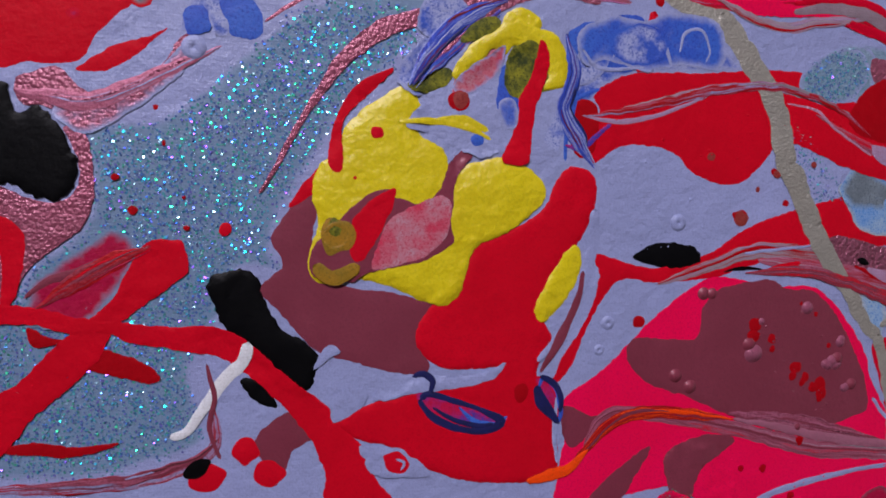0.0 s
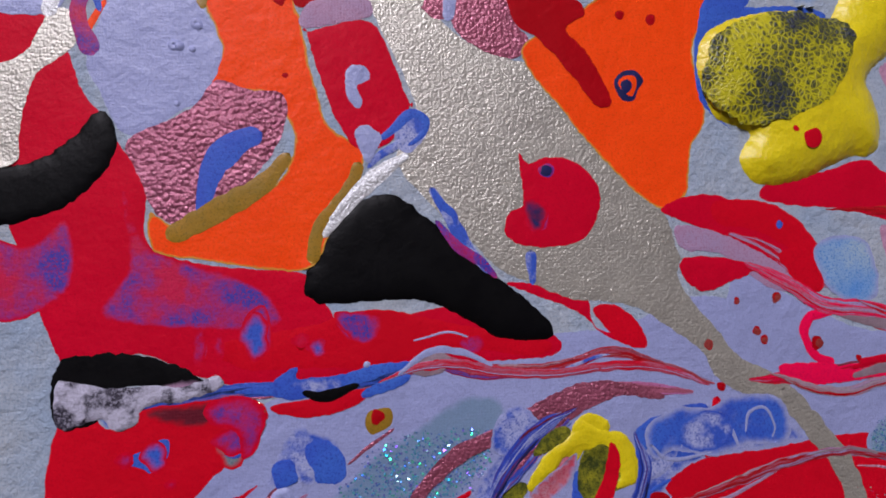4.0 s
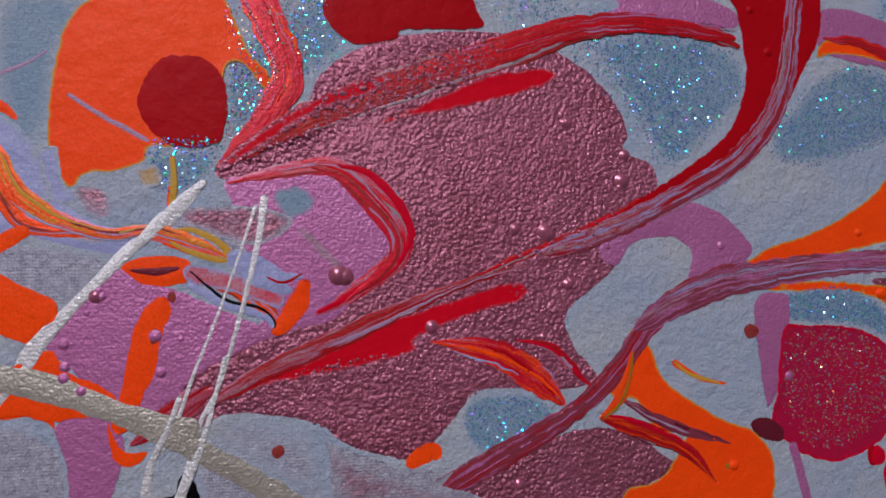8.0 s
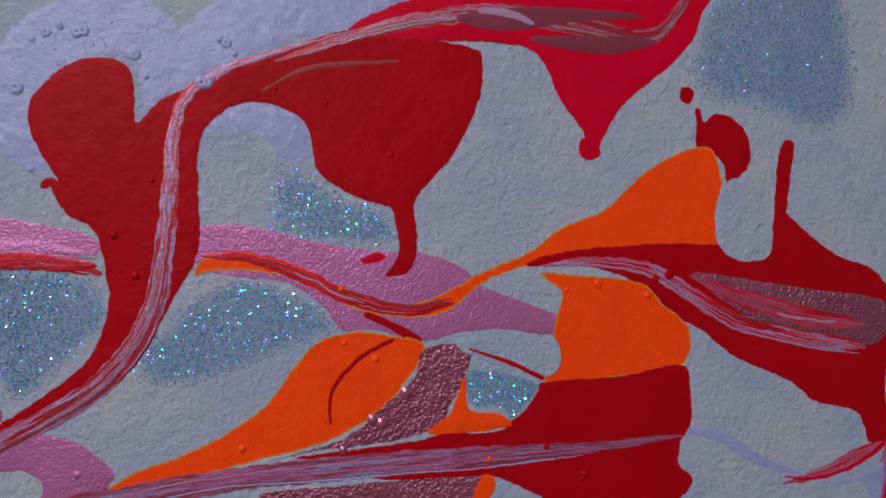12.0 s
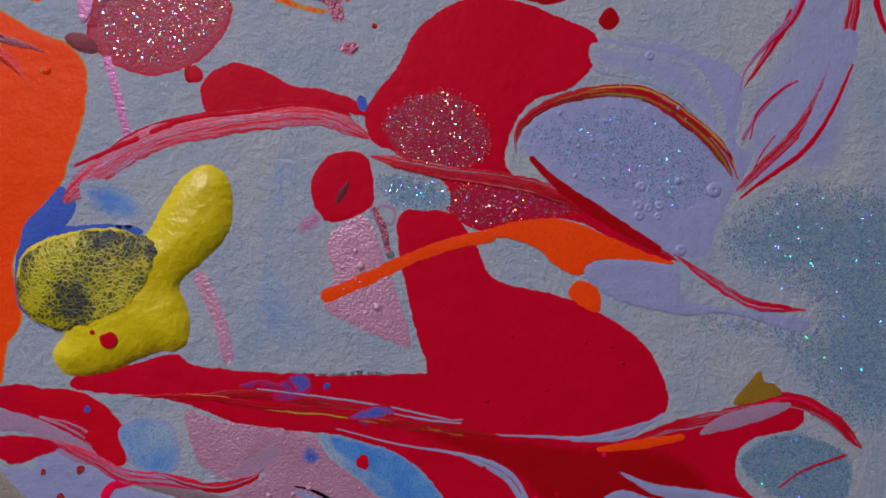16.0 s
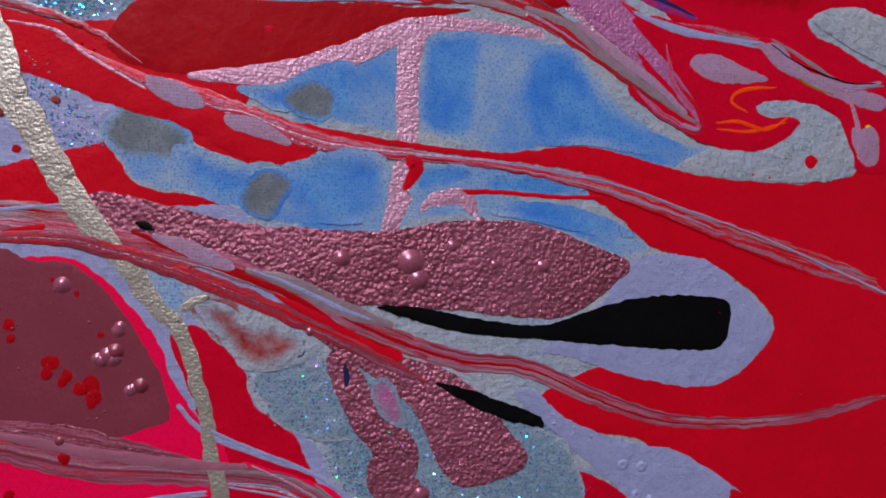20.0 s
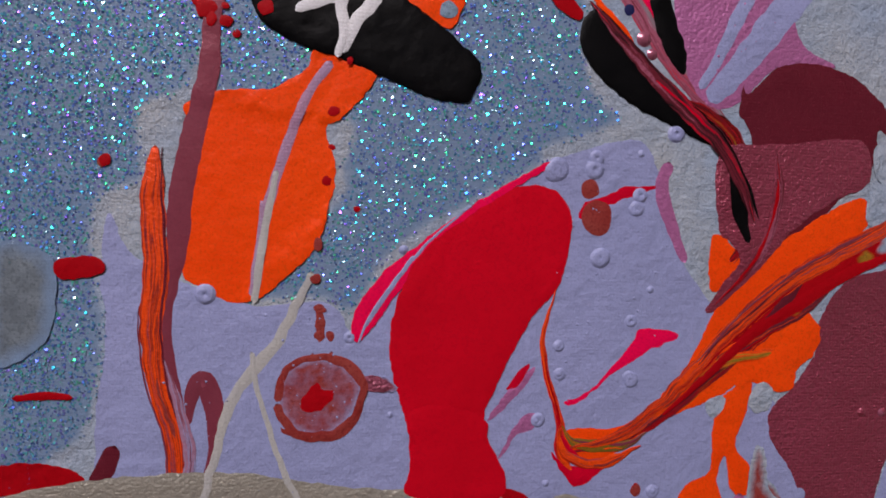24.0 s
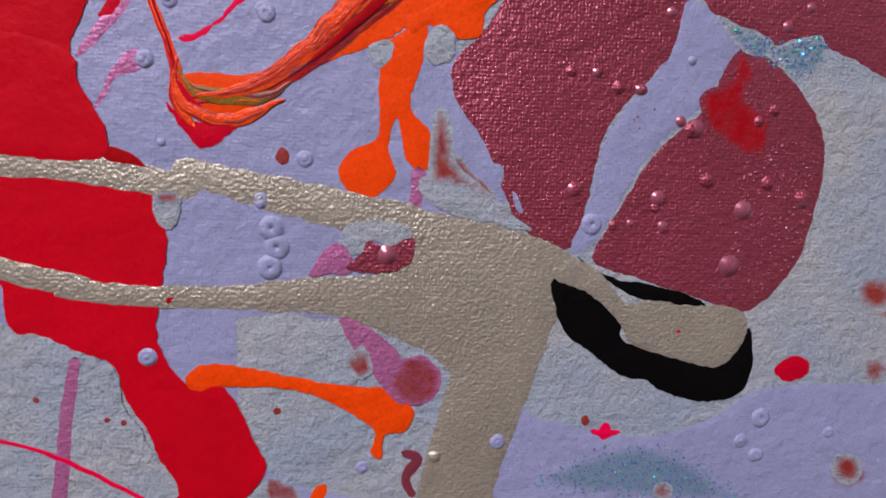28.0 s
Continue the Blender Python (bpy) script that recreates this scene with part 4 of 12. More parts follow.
pool("red", [(-56.0, -26.4), (-51.3, -27.8), (-50.4, -32.2), (-51.9, -37.8), (-55.1, -43.4), (-58.3, -49.0), (-60.3, -55.8), (-58.3, -60.3), (-60.9, -67.1), (-57.7, -74.0), (-56.1, -81.0), (-56.4, -88.0), (-62.2, -89.4), (-74.9, -88.3), (-85.1, -84.4), (-89.6, -80.9), (-94.9, -79.6), (-99.2, -76.2), (-95.1, -73.1), (-88.8, -71.6), (-82.3, -69.0), (-74.6, -68.0), (-69.1, -65.8), (-78.0, -66.3), (-83.6, -63.4), (-85.4, -59.1), (-82.8, -54.2), (-78.6, -50.4), (-75.5, -44.9), (-74.5, -41.7), (-67.9, -39.3), (-61.3, -34.8), (-58.8, -29.2)], dome=0.25)
pool("lavender", [(-95.4, -80.7), (-88.5, -81.5), (-84.0, -83.9), (-81.7, -86.8), (-86.1, -87.2), (-92.7, -84.6)])
pool("red", [(-90.6, -83.1), (-87.4, -82.1), (-86.2, -84.9), (-89.4, -86.5)])
pool("yellow", [(-54.6, -41.7), (-52.7, -44.5), (-54.2, -50.1), (-57.5, -54.6), (-60.3, -56.9), (-62.1, -54.7), (-60.1, -49.1), (-57.4, -44.6)], dome=0.2)
pool("yellow", [(-88.4, -13.0), (-93.5, -15.9), (-98.5, -20.2), (-101.4, -25.9), (-104.3, -29.1), (-104.9, -34.2), (-103.9, -39.3), (-105.5, -46.0), (-103.4, -49.9), (-97.8, -49.0), (-91.5, -50.0), (-81.2, -53.7), (-76.9, -50.9), (-74.5, -42.7), (-67.9, -39.3), (-60.9, -32.6), (-63.4, -27.8), (-69.7, -25.4), (-76.2, -26.8), (-79.4, -28.0), (-81.2, -24.4), (-86.1, -21.5), (-85.7, -16.9)], dome=0.7)
pool("wine", [(-80.5, -28.0), (-77.4, -23.9), (-75.2, -24.6), (-78.3, -29.0), (-79.2, -34.3), (-79.3, -38.6), (-78.9, -41.8), (-85.3, -45.6), (-93.7, -47.4), (-97.8, -49.5), (-103.4, -49.1), (-105.2, -46.5), (-104.0, -42.4), (-100.1, -38.1), (-95.1, -33.3), (-91.0, -32.1), (-89.9, -33.7), (-85.6, -34.5), (-82.0, -32.3)])
pool("pinkwhite", [(-90.8, -37.9), (-85.6, -34.5), (-80.3, -33.3), (-79.6, -38.6), (-82.1, -42.9), (-87.4, -45.7), (-93.7, -46.9), (-92.8, -42.1)])
pool("red", [(-98.0, -39.1), (-95.0, -34.9), (-91.0, -32.1), (-89.9, -33.1), (-91.8, -38.9), (-95.8, -45.3), (-97.9, -44.8)])
drops("olive", [(-100.3, -41.0, 3.27)])
drops("green", [(-100.9, -39.4, 1.53)])
streak("olive", [(-104.5, -46.5), (-100.9, -48.7), (-96.3, -46.4)], [2.43, 2.87, 2.21])
pool("lavender", [(-81.0, -14.5), (-74.7, -11.0), (-70.5, -7.5), (-62.8, -5.9), (-57.9, -11.9), (-56.4, -19.3), (-61.8, -26.1), (-68.6, -24.3), (-74.1, -25.6), (-78.5, -24.3), (-82.9, -21.9), (-88.2, -20.6), (-86.2, -16.9)])
streak("yellow", [(-83.0, -19.3), (-77.6, -19.0), (-72.7, -20.5)], [1.32, 2.43, 0.88])
drops("blue", [(-74.8, -22.3, 1.31)])
pool("yellow", [(-69.2, 1.9), (-72.9, -2.6), (-77.1, -5.5), (-77.5, -8.1), (-73.8, -5.7), (-70.7, -2.4), (-67.5, -0.5), (-64.6, -2.4), (-63.1, 0.4), (-66.5, 2.6)], dome=0.3)
pool("pinkwhite", [(-70.6, -3.9), (-70.0, -6.5), (-72.5, -10.8), (-76.8, -13.2), (-80.0, -13.9), (-78.0, -9.1)])
pool("green", [(-68.9, -4.8), (-65.1, -2.9), (-59.5, -3.5), (-57.5, -8.7), (-60.2, -12.1), (-69.1, -13.2), (-69.8, -9.6)])
pool("blue", [(-70.4, -8.1), (-67.5, -11.5), (-67.3, -16.8), (-70.6, -16.5), (-71.3, -13.9)])
pool("bluewhite", [(-58.5, -1.3), (-51.8, 1.9), (-43.6, 3.1), (-35.2, 2.8), (-28.9, 0.1), (-22.3, -3.9), (-20.9, -4.9), (-34.6, -6.5), (-44.2, -7.7), (-51.0, -11.4), (-54.3, -16.0), (-57.5, -20.5), (-59.0, -23.8), (-62.0, -21.8), (-60.0, -16.3), (-56.8, -10.8)], soft=0.8, under="lavender")
pool("bluewhite", [(-90.6, -11.1), (-84.6, -3.5), (-77.2, -0.9), (-75.1, 0.3), (-77.1, -5.0), (-82.2, -10.5), (-86.3, -14.9)], soft=0.8, under="lavender")
pool("green", [(-88.4, -13.0), (-84.3, -10.1), (-80.1, -9.8), (-81.1, -12.5), (-85.2, -14.3)])
pool("bluewhite", [(-126.8, -3.4), (-123.1, 3.4), (-118.4, 1.7), (-114.7, -0.2), (-114.7, -5.0), (-119.4, -6.1), (-124.1, -6.2), (-127.8, -6.3)], soft=0.8, under="lavender")
pool("blue", [(-152.8, -0.4), (-149.5, 0.7), (-147.0, 2.4), (-144.4, 2.5), (-144.9, -1.0), (-147.1, -2.9), (-149.6, -2.1)])
pool("bluered", [(-140.1, 19.7), (-138.4, 20.3), (-137.8, 16.7), (-139.8, 15.2)], soft=0.8, under="red")
pool("greywash", [(-136.6, 2.0), (-132.1, 3.1), (-132.2, -2.6), (-135.4, -2.6)], soft=1.0, under="red")
pool("blue", [(-121.2, -0.3), (-117.5, 0.7), (-114.7, -2.1), (-115.7, -6.0), (-119.4, -5.6)])
streak("red", [(-40.2, 4.5), (-41.1, 0.1), (-42.6, -4.3), (-43.2, -7.4)], [1.76, 2.65, 1.32])
pool("red", [(-63.5, -2.8), (-61.6, -5.8), (-62.5, -11.2), (-64.0, -15.5), (-64.3, -20.9), (-65.2, -25.7), (-69.7, -25.9), (-68.7, -22.2), (-67.2, -17.8), (-66.9, -13.6), (-64.8, -9.2)])
pool("crimson", [(-56.6, -15.0), (-52.1, -13.7), (-50.6, -19.0), (-52.6, -24.6), (-56.2, -22.6)])
pool("bluered", [(-85.0, -70.0), (-78.9, -71.2), (-72.1, -74.2), (-66.9, -76.6), (-70.8, -78.2), (-78.8, -76.2), (-83.8, -73.3)], soft=1.0, under="red")
pool("bluered", [(-61.5, -68.2), (-57.3, -68.8), (-55.8, -76.3), (-58.8, -74.0)], soft=1.0, under="red")
pool("orange", [(-62.2, -88.9), (-55.8, -86.2), (-54.0, -87.5), (-57.5, -89.1)])
drops("crimson", [(-78.6, -15.2, 1.83), (-137.8, -31.9, 0.72), (-135.1, -37.5, 0.82), (-130.1, -25.8, 0.46), (-131.5, -19.8, 0.54), (-126.3, -40.4, 0.56), (-18.6, -35.0, 1.69), (-8.3, -31.8, 0.80), (-11.5, -25.5, 0.79), (-99.3, -71.9, 0.52), (-64.2, -71.0, 1.74), (-39.9, -56.9, 1.24), (-13.5, -57.7, 1.60), (-14.4, -88.6, 0.81), (-9.0, -88.6, 0.83), (-126.8, -35.0, 0.37)])
drops("red", [(-93.7, -22.1, 1.24), (-97.4, -30.4, 0.41), (-119.9, -40.3, 1.15), (-115.9, -81.0, 2.39), (-111.8, -85.4, 2.84), (-122.7, -85.5, 2.93)])
bubbles("lavender", [(-125.6, -9.7, 1.29), (-32.5, -36.6, 1.50), (-46.6, -57.1, 1.21), (-48.1, -62.6, 0.97)])
bubbles("wine", [(-14.5, -61.7, 1.34), (-31.0, -68.1, 1.28), (-27.6, -70.5, 1.29), (-23.9, -51.0, 1.03)])

# above the leaf
pool("black", [(-178.0, 49.9), (-167.5, 51.3), (-161.3, 54.9), (-155.8, 60.5), (-153.5, 58.5), (-153.0, 53.5), (-156.6, 47.8), (-163.8, 42.5), (-177.8, 40.5)], wavy=0.35, dome=0.5)
pool("black", [(-162.1, 17.0), (-150.7, 17.7), (-144.9, 16.3), (-139.0, 13.0), (-140.7, 11.1), (-149.2, 11.5), (-152.7, 7.8), (-162.5, 5.6)], wavy=0.5)
pool("red", [(-136.2, 18.6), (-121.0, 21.4), (-107.9, 24.1), (-94.3, 21.2), (-75.7, 17.3), (-77.8, 14.2), (-94.3, 16.3), (-108.0, 13.6), (-121.1, 13.9), (-131.9, 14.3)])
pool("bluered", [(-131.8, 22.5), (-128.2, 25.5), (-126.5, 19.2), (-129.2, 15.3), (-131.4, 17.1)], soft=1.0, under="red")
drops("blue", [(-133.5, 0.1, 1.61), (-119.2, 17.3, 1.11)])
pool("bluewhite", [(-123.4, 11.4), (-119.3, 12.1), (-114.6, 11.4), (-115.6, 9.4), (-121.1, 9.7)], soft=0.8)
pool("bluewhite", [(-155.9, 10.3), (-149.2, 12.4), (-148.5, 8.0), (-152.8, 5.1), (-156.0, 5.9)], soft=0.8)
pool("lilac", [(-146.7, 11.7), (-140.7, 12.9), (-135.5, 11.8), (-140.8, 9.2), (-145.9, 9.5)], soft=0.8, under="black")
pool("bluered", [(-115.5, 22.7), (-109.8, 24.0), (-108.9, 20.3), (-113.6, 19.0)], soft=1.0, under="red")
drops("crimson", [(-121.5, 18.6, 1.29)])
marble("bluewhite rosepearl black blue".split(), [(-160.8, 7.9), (-149.3, 8.4), (-136.4, 9.9), (-123.0, 10.5), (-111.8, 10.6), (-102.1, 12.5)], [3.21, 4.28, 3.21, 4.28])
marble("crimson bluewhite rosepearl grey".split(), [(-104.1, 11.9), (-96.2, 13.7), (-88.1, 11.7), (-73.5, 11.8), (-62.7, 14.4), (-53.6, 11.7), (-40.6, 6.9)], [3.21, 3.64, 2.78, 2.57, 1.50])
pool("red", [(-126.7, 7.5), (-118.4, 8.4), (-109.9, 9.7), (-111.8, 6.7), (-119.3, 5.0), (-124.9, 5.7)])
drops("olive", [(-108.0, 3.8, 2.72)])
drops("crimson", [(-108.2, 4.4, 1.36)])
marble("rosepearl mauve rosepearl".split(), [(-85.9, 1.7), (-75.4, 4.1), (-67.9, 6.9), (-56.8, 6.8), (-45.3, 5.6)], [2.14, 4.28, 2.14])
pool("rose", [(-82.8, 28.1), (-73.9, 27.5), (-67.2, 25.4), (-65.2, 19.4), (-57.2, 16.2), (-62.7, 17.0), (-69.5, 22.7)])
pool("red", [(-65.7, 22.9), (-60.7, 23.2), (-56.2, 19.4), (-54.9, 14.8), (-60.5, 16.0), (-63.9, 20.0)])
pool("silver", [(-116.0, 108.1), (-110.1, 100.4), (-106.2, 93.8), (-100.2, 85.9), (-92.1, 76.8), (-84.7, 73.0), (-78.0, 71.3), (-78.5, 72.2), (-72.0, 63.1), (-61.0, 50.6), (-50.8, 42.3), (-47.8, 34.4), (-43.6, 25.3), (-46.5, 32.4), (-47.4, 27.2), (-40.0, 18.1), (-34.9, 12.0), (-24.9, 6.9), (-22.0, 0.3), (-27.0, 1.3), (-39.5, 7.5), (-43.3, 13.7), (-51.6, 19.6), (-58.5, 23.4), (-69.5, 24.7), (-77.0, 27.7), (-84.8, 31.4), (-90.0, 37.0), (-98.4, 44.8), (-103.5, 52.4), (-99.0, 58.5), (-100.9, 66.1), (-104.9, 74.8), (-108.4, 82.4), (-109.3, 88.9), (-113.9, 96.6), (-118.0, 105.3)])
pool("silver", [(-178.3, 65.1), (-167.8, 70.7), (-164.2, 77.6), (-160.6, 78.6), (-159.6, 72.6), (-165.9, 66.7), (-168.5, 57.1), (-169.3, 51.4), (-178.0, 51.3)])
pool("black", [(-120.4, 30.8), (-116.3, 38.6), (-110.0, 44.4), (-103.7, 45.1), (-97.5, 40.6), (-89.1, 32.7), (-82.8, 28.1), (-74.3, 20.1), (-75.7, 17.3), (-84.1, 17.8), (-90.3, 21.4), (-100.2, 25.6), (-118.5, 25.7)], wavy=0.35, dome=0.6)
pool("speckle", [(-141.4, 130.0), (-131.6, 125.6), (-123.8, 118.0), (-116.1, 106.0), (-112.3, 98.4), (-116.5, 97.5), (-123.5, 100.0), (-132.2, 106.2), (-140.1, 101.9), (-144.8, 103.2), (-139.0, 107.0), (-136.4, 113.1), (-139.7, 119.4)], soft=0.8)
pool("speckle", [(-144.7, 131.1), (-137.3, 137.5), (-128.3, 136.5), (-119.2, 129.9), (-110.9, 126.5), (-100.1, 126.3), (-90.3, 121.7), (-89.6, 114.9), (-92.2, 110.5), (-107.1, 117.6), (-115.7, 115.6), (-121.7, 120.1), (-131.6, 127.8)], soft=0.8)
pool("orange", [(-120.5, 97.8), (-126.4, 103.3), (-132.2, 106.2), (-139.2, 100.9), (-143.0, 98.0), (-144.8, 103.2), (-152.2, 105.6), (-151.4, 95.1), (-146.8, 94.3), (-149.3, 88.8), (-145.5, 94.0), (-141.6, 89.9), (-137.7, 80.4), (-134.8, 72.1), (-137.8, 66.0), (-131.9, 64.8), (-125.9, 63.6), (-122.0, 55.2), (-126.1, 47.3), (-136.0, 42.8), (-143.6, 40.3), (-147.4, 42.5), (-146.5, 35.6), (-138.0, 34.0), (-130.3, 32.5), (-120.4, 31.8), (-116.3, 37.6), (-112.0, 45.5), (-109.7, 53.7), (-115.8, 58.1), (-118.7, 67.6), (-120.6, 77.1), (-122.0, 82.5), (-121.9, 93.2)], soft=0.9, full=2.2, under="ochre")
pool("lavender", [(-154.4, 80.2), (-150.7, 84.7), (-142.3, 86.0), (-139.6, 83.8), (-137.3, 78.7), (-134.7, 71.6), (-138.2, 63.3), (-141.7, 61.0), (-151.1, 56.4), (-155.8, 64.5), (-157.7, 69.5)])
pool("speckle", [(-174.5, 136.3), (-166.6, 135.3), (-163.4, 130.2), (-163.9, 120.0), (-174.5, 119.8)], soft=0.6)
pool("orange", [(-163.9, 123.6), (-156.6, 123.4), (-156.2, 118.8), (-163.0, 118.8)])
pool("orange", [(-152.9, 121.3), (-150.1, 121.6), (-150.0, 118.7), (-152.8, 118.5)])
pool("lavender", [(-174.3, 83.9), (-164.0, 84.9), (-159.6, 86.4), (-163.2, 78.2), (-174.2, 78.3)])
pool("lavender", [(-158.3, 88.2), (-151.5, 89.7), (-148.8, 89.5), (-152.5, 85.9), (-157.0, 86.2)])
streak("lavender", [(-123.4, 101.1), (-120.4, 102.0), (-117.2, 102.9)], [0.90, 2.26, 1.58])
streak("orange", [(-154.5, 80.6), (-157.8, 74.5), (-156.8, 70.5)], [0.88, 1.33, 0.88])
pool("olive", [(-147.3, 90.8), (-145.1, 94.0), (-140.7, 90.3), (-137.6, 88.4), (-137.1, 81.7), (-138.5, 79.8), (-140.8, 85.9), (-143.2, 88.8)])
streak("silver", [(-147.9, 85.5), (-143.3, 87.6), (-140.4, 88.4)], [0.45, 0.68, 0.45])
streak("blue", [(-158.8, 78.7), (-157.0, 82.4), (-155.3, 78.4)], [1.13, 1.58, 0.90])
bubbles("lavender", [(-138.8, 76.4, 0.76), (-142.2, 72.6, 0.84), (-139.9, 72.1, 0.56)])
streak("bluered", [(-149.3, 85.2), (-155.9, 83.6), (-159.2, 78.6), (-156.8, 70.5)], [1.55, 2.65, 3.31])
pool("plum", [(-151.1, 55.4), (-140.7, 61.0), (-135.8, 66.5), (-129.9, 64.8), (-124.9, 64.6), (-123.4, 61.5), (-125.0, 55.3), (-129.1, 49.4), (-136.0, 43.8), (-141.7, 40.2), (-146.5, 42.4), (-149.3, 49.4)])
streak("blue", [(-128.0, 57.0), (-133.0, 54.7), (-136.9, 49.8), (-138.9, 41.0)], [3.31, 5.52, 3.76, 1.55])
streak("olive", [(-123.1, 53.2), (-128.1, 47.4), (-136.0, 42.8), (-144.6, 37.9)], [2.21, 4.42, 3.31])
streak("olive", [(-110.3, 51.6), (-113.0, 45.6), (-117.8, 39.7), (-119.4, 32.8)], [2.21, 2.65, 2.21])
streak("white", [(-101.3, 53.3), (-106.7, 49.4), (-112.0, 44.5), (-117.3, 37.6)], [1.10, 3.31, 2.65, 1.10])
streak("bluewhite", [(-97.2, 46.8), (-93.2, 40.3), (-90.1, 34.9), (-86.0, 30.4)], [1.33, 2.65, 1.55])
pool("crimson", [(-121.1, 96.8), (-115.5, 96.4), (-111.5, 92.0), (-109.2, 86.6), (-109.9, 82.5), (-116.1, 81.4), (-121.7, 80.9), (-122.4, 87.6)])
pool("lilac", [(-120.8, 79.3), (-117.1, 82.5), (-108.9, 82.9), (-108.0, 79.2), (-114.3, 77.7), (-120.4, 76.7)])
pool("rose", [(-119.4, 76.1), (-108.1, 78.2), (-103.3, 69.5), (-100.6, 62.1), (-100.5, 62.9), (-103.3, 56.6), (-109.7, 53.7), (-113.8, 58.0), (-116.7, 65.4), (-119.1, 73.9), (-119.6, 76.6)])
pool("lavender", [(-112.5, 69.0), (-109.3, 70.0), (-108.3, 67.3), (-110.5, 65.8), (-109.5, 63.1), (-110.6, 61.6), (-112.6, 64.3)])
drops("lavender", [(-109.1, 56.3, 2.10)])
pool("bluewhite", [(-102.7, 59.7), (-99.9, 61.8), (-97.3, 59.6), (-98.0, 56.4), (-101.3, 53.3), (-103.9, 55.6)], soft=0.8, under="lavender")
pool("rose", [(-79.9, 53.5), (-77.8, 51.3), (-73.7, 52.7), (-68.0, 51.4), (-63.6, 46.3), (-64.6, 39.8), (-68.9, 35.7), (-78.0, 35.2), (-82.9, 37.6), (-82.1, 41.8), (-79.2, 43.8)])
drops("bluered", [(-74.4, 50.0, 1.60)])
pool("bluered", [(-79.3, 42.7), (-74.8, 43.0), (-74.4, 39.2), (-77.8, 38.4)], soft=0.5, under="rose")
streak("bluewhite", [(-78.0, 34.6), (-77.8, 27.8)], [2.65, 1.10])
pool("black", [(-174.5, 118.3), (-163.9, 118.0), (-154.8, 116.8), (-150.1, 120.7), (-148.7, 123.3), (-145.8, 124.3), (-144.8, 127.4), (-142.9, 126.9), (-141.5, 123.7), (-141.6, 120.0), (-138.7, 119.4), (-136.4, 114.1), (-137.5, 108.0), (-141.0, 105.0), (-145.7, 103.7), (-151.3, 105.5), (-152.7, 103.6), (-151.9, 97.6), (-151.5, 93.6), (-154.2, 90.9), (-157.8, 90.1), (-174.3, 88.5)], wavy=0.35, dome=0.25)
pool("plum", [(-100.4, 120.7), (-89.0, 123.9), (-77.0, 129.6), (-68.5, 131.9), (-58.7, 130.6), (-51.6, 125.8), (-46.9, 122.1), (-52.1, 121.0), (-58.7, 117.5), (-63.1, 109.5), (-66.0, 103.8), (-74.5, 101.9), (-88.3, 100.9), (-90.1, 107.1), (-90.1, 116.0)])
pool("pale", [(-109.2, 117.6), (-100.8, 114.1), (-92.2, 110.5), (-90.4, 102.7), (-91.9, 97.2), (-99.6, 96.6), (-102.1, 91.4), (-108.0, 99.2), (-110.9, 105.8)])
pool("moss", [(-115.8, 112.4), (-111.4, 117.1), (-107.3, 114.3), (-106.0, 107.7), (-106.8, 102.3), (-112.0, 104.7), (-114.4, 108.1)], soft=1.5)
pool("rosepearl", [(-100.4, 92.3), (-97.4, 97.5), (-91.9, 97.2), (-93.2, 94.1), (-98.9, 90.1)])
pool("rose", [(-88.3, 100.9), (-73.3, 101.8), (-61.9, 109.4), (-59.5, 108.7), (-63.7, 102.5), (-60.8, 94.4), (-62.7, 86.6), (-71.0, 87.1), (-80.3, 85.6), (-89.4, 85.2), (-94.8, 86.6), (-102.2, 89.3), (-92.0, 95.6)])
pool("redglitter", [(-81.5, 100.6), (-67.3, 102.7), (-61.2, 96.7), (-62.6, 87.7), (-69.7, 88.2), (-76.2, 94.1)], soft=1.5, under="rose")
glitter("mixed", [(-82.6, 101.2), (-67.2, 103.3), (-60.6, 96.7), (-62.6, 87.1), (-69.7, 87.6), (-77.6, 92.0)], 500)
pool("tealbed", [(-70.4, 87.1), (-60.6, 96.7), (-56.0, 93.0), (-61.6, 85.4), (-67.5, 86.3)], soft=0.6)
glitter("blue", [(-70.4, 87.1), (-60.6, 96.7), (-56.0, 93.0), (-61.6, 85.4), (-67.5, 86.3)], 500, fade=1)
pool("rosepearl", [(-100.2, 85.9), (-93.8, 85.5), (-93.0, 80.1), (-95.2, 79.2), (-98.3, 81.6)])
pool("rosepearl", [(-90.5, 85.2), (-82.6, 85.8), (-79.7, 79.0), (-77.1, 75.6), (-80.2, 72.1), (-86.8, 73.7), (-92.1, 77.9)])
streak("lavender", [(-90.8, 97.2), (-91.5, 89.6), (-93.1, 79.0)], [2.94, 2.94, 2.26])
pool("orange", [(-58.1, 151.4), (-54.0, 147.8), (-50.2, 140.4), (-39.2, 133.0), (-30.3, 129.2), (-25.6, 122.9), (-26.4, 110.6), (-29.7, 99.8), (-31.7, 93.9), (-37.8, 86.1), (-42.0, 77.1), (-42.6, 72.7), (-40.3, 61.1), (-43.9, 54.4), (-45.2, 45.4), (-50.8, 42.3), (-61.0, 50.6), (-70.9, 62.0), (-77.9, 71.1), (-77.2, 75.5), (-66.3, 82.2), (-60.1, 86.8), (-56.1, 92.7), (-57.0, 97.4), (-61.6, 102.0), (-62.3, 110.3), (-63.0, 110.6), (-59.8, 118.7), (-52.1, 121.0), (-46.1, 129.4), (-52.4, 130.6), (-56.9, 136.7), (-62.9, 139.1)], soft=0.9, full=2.2, under="ochre")
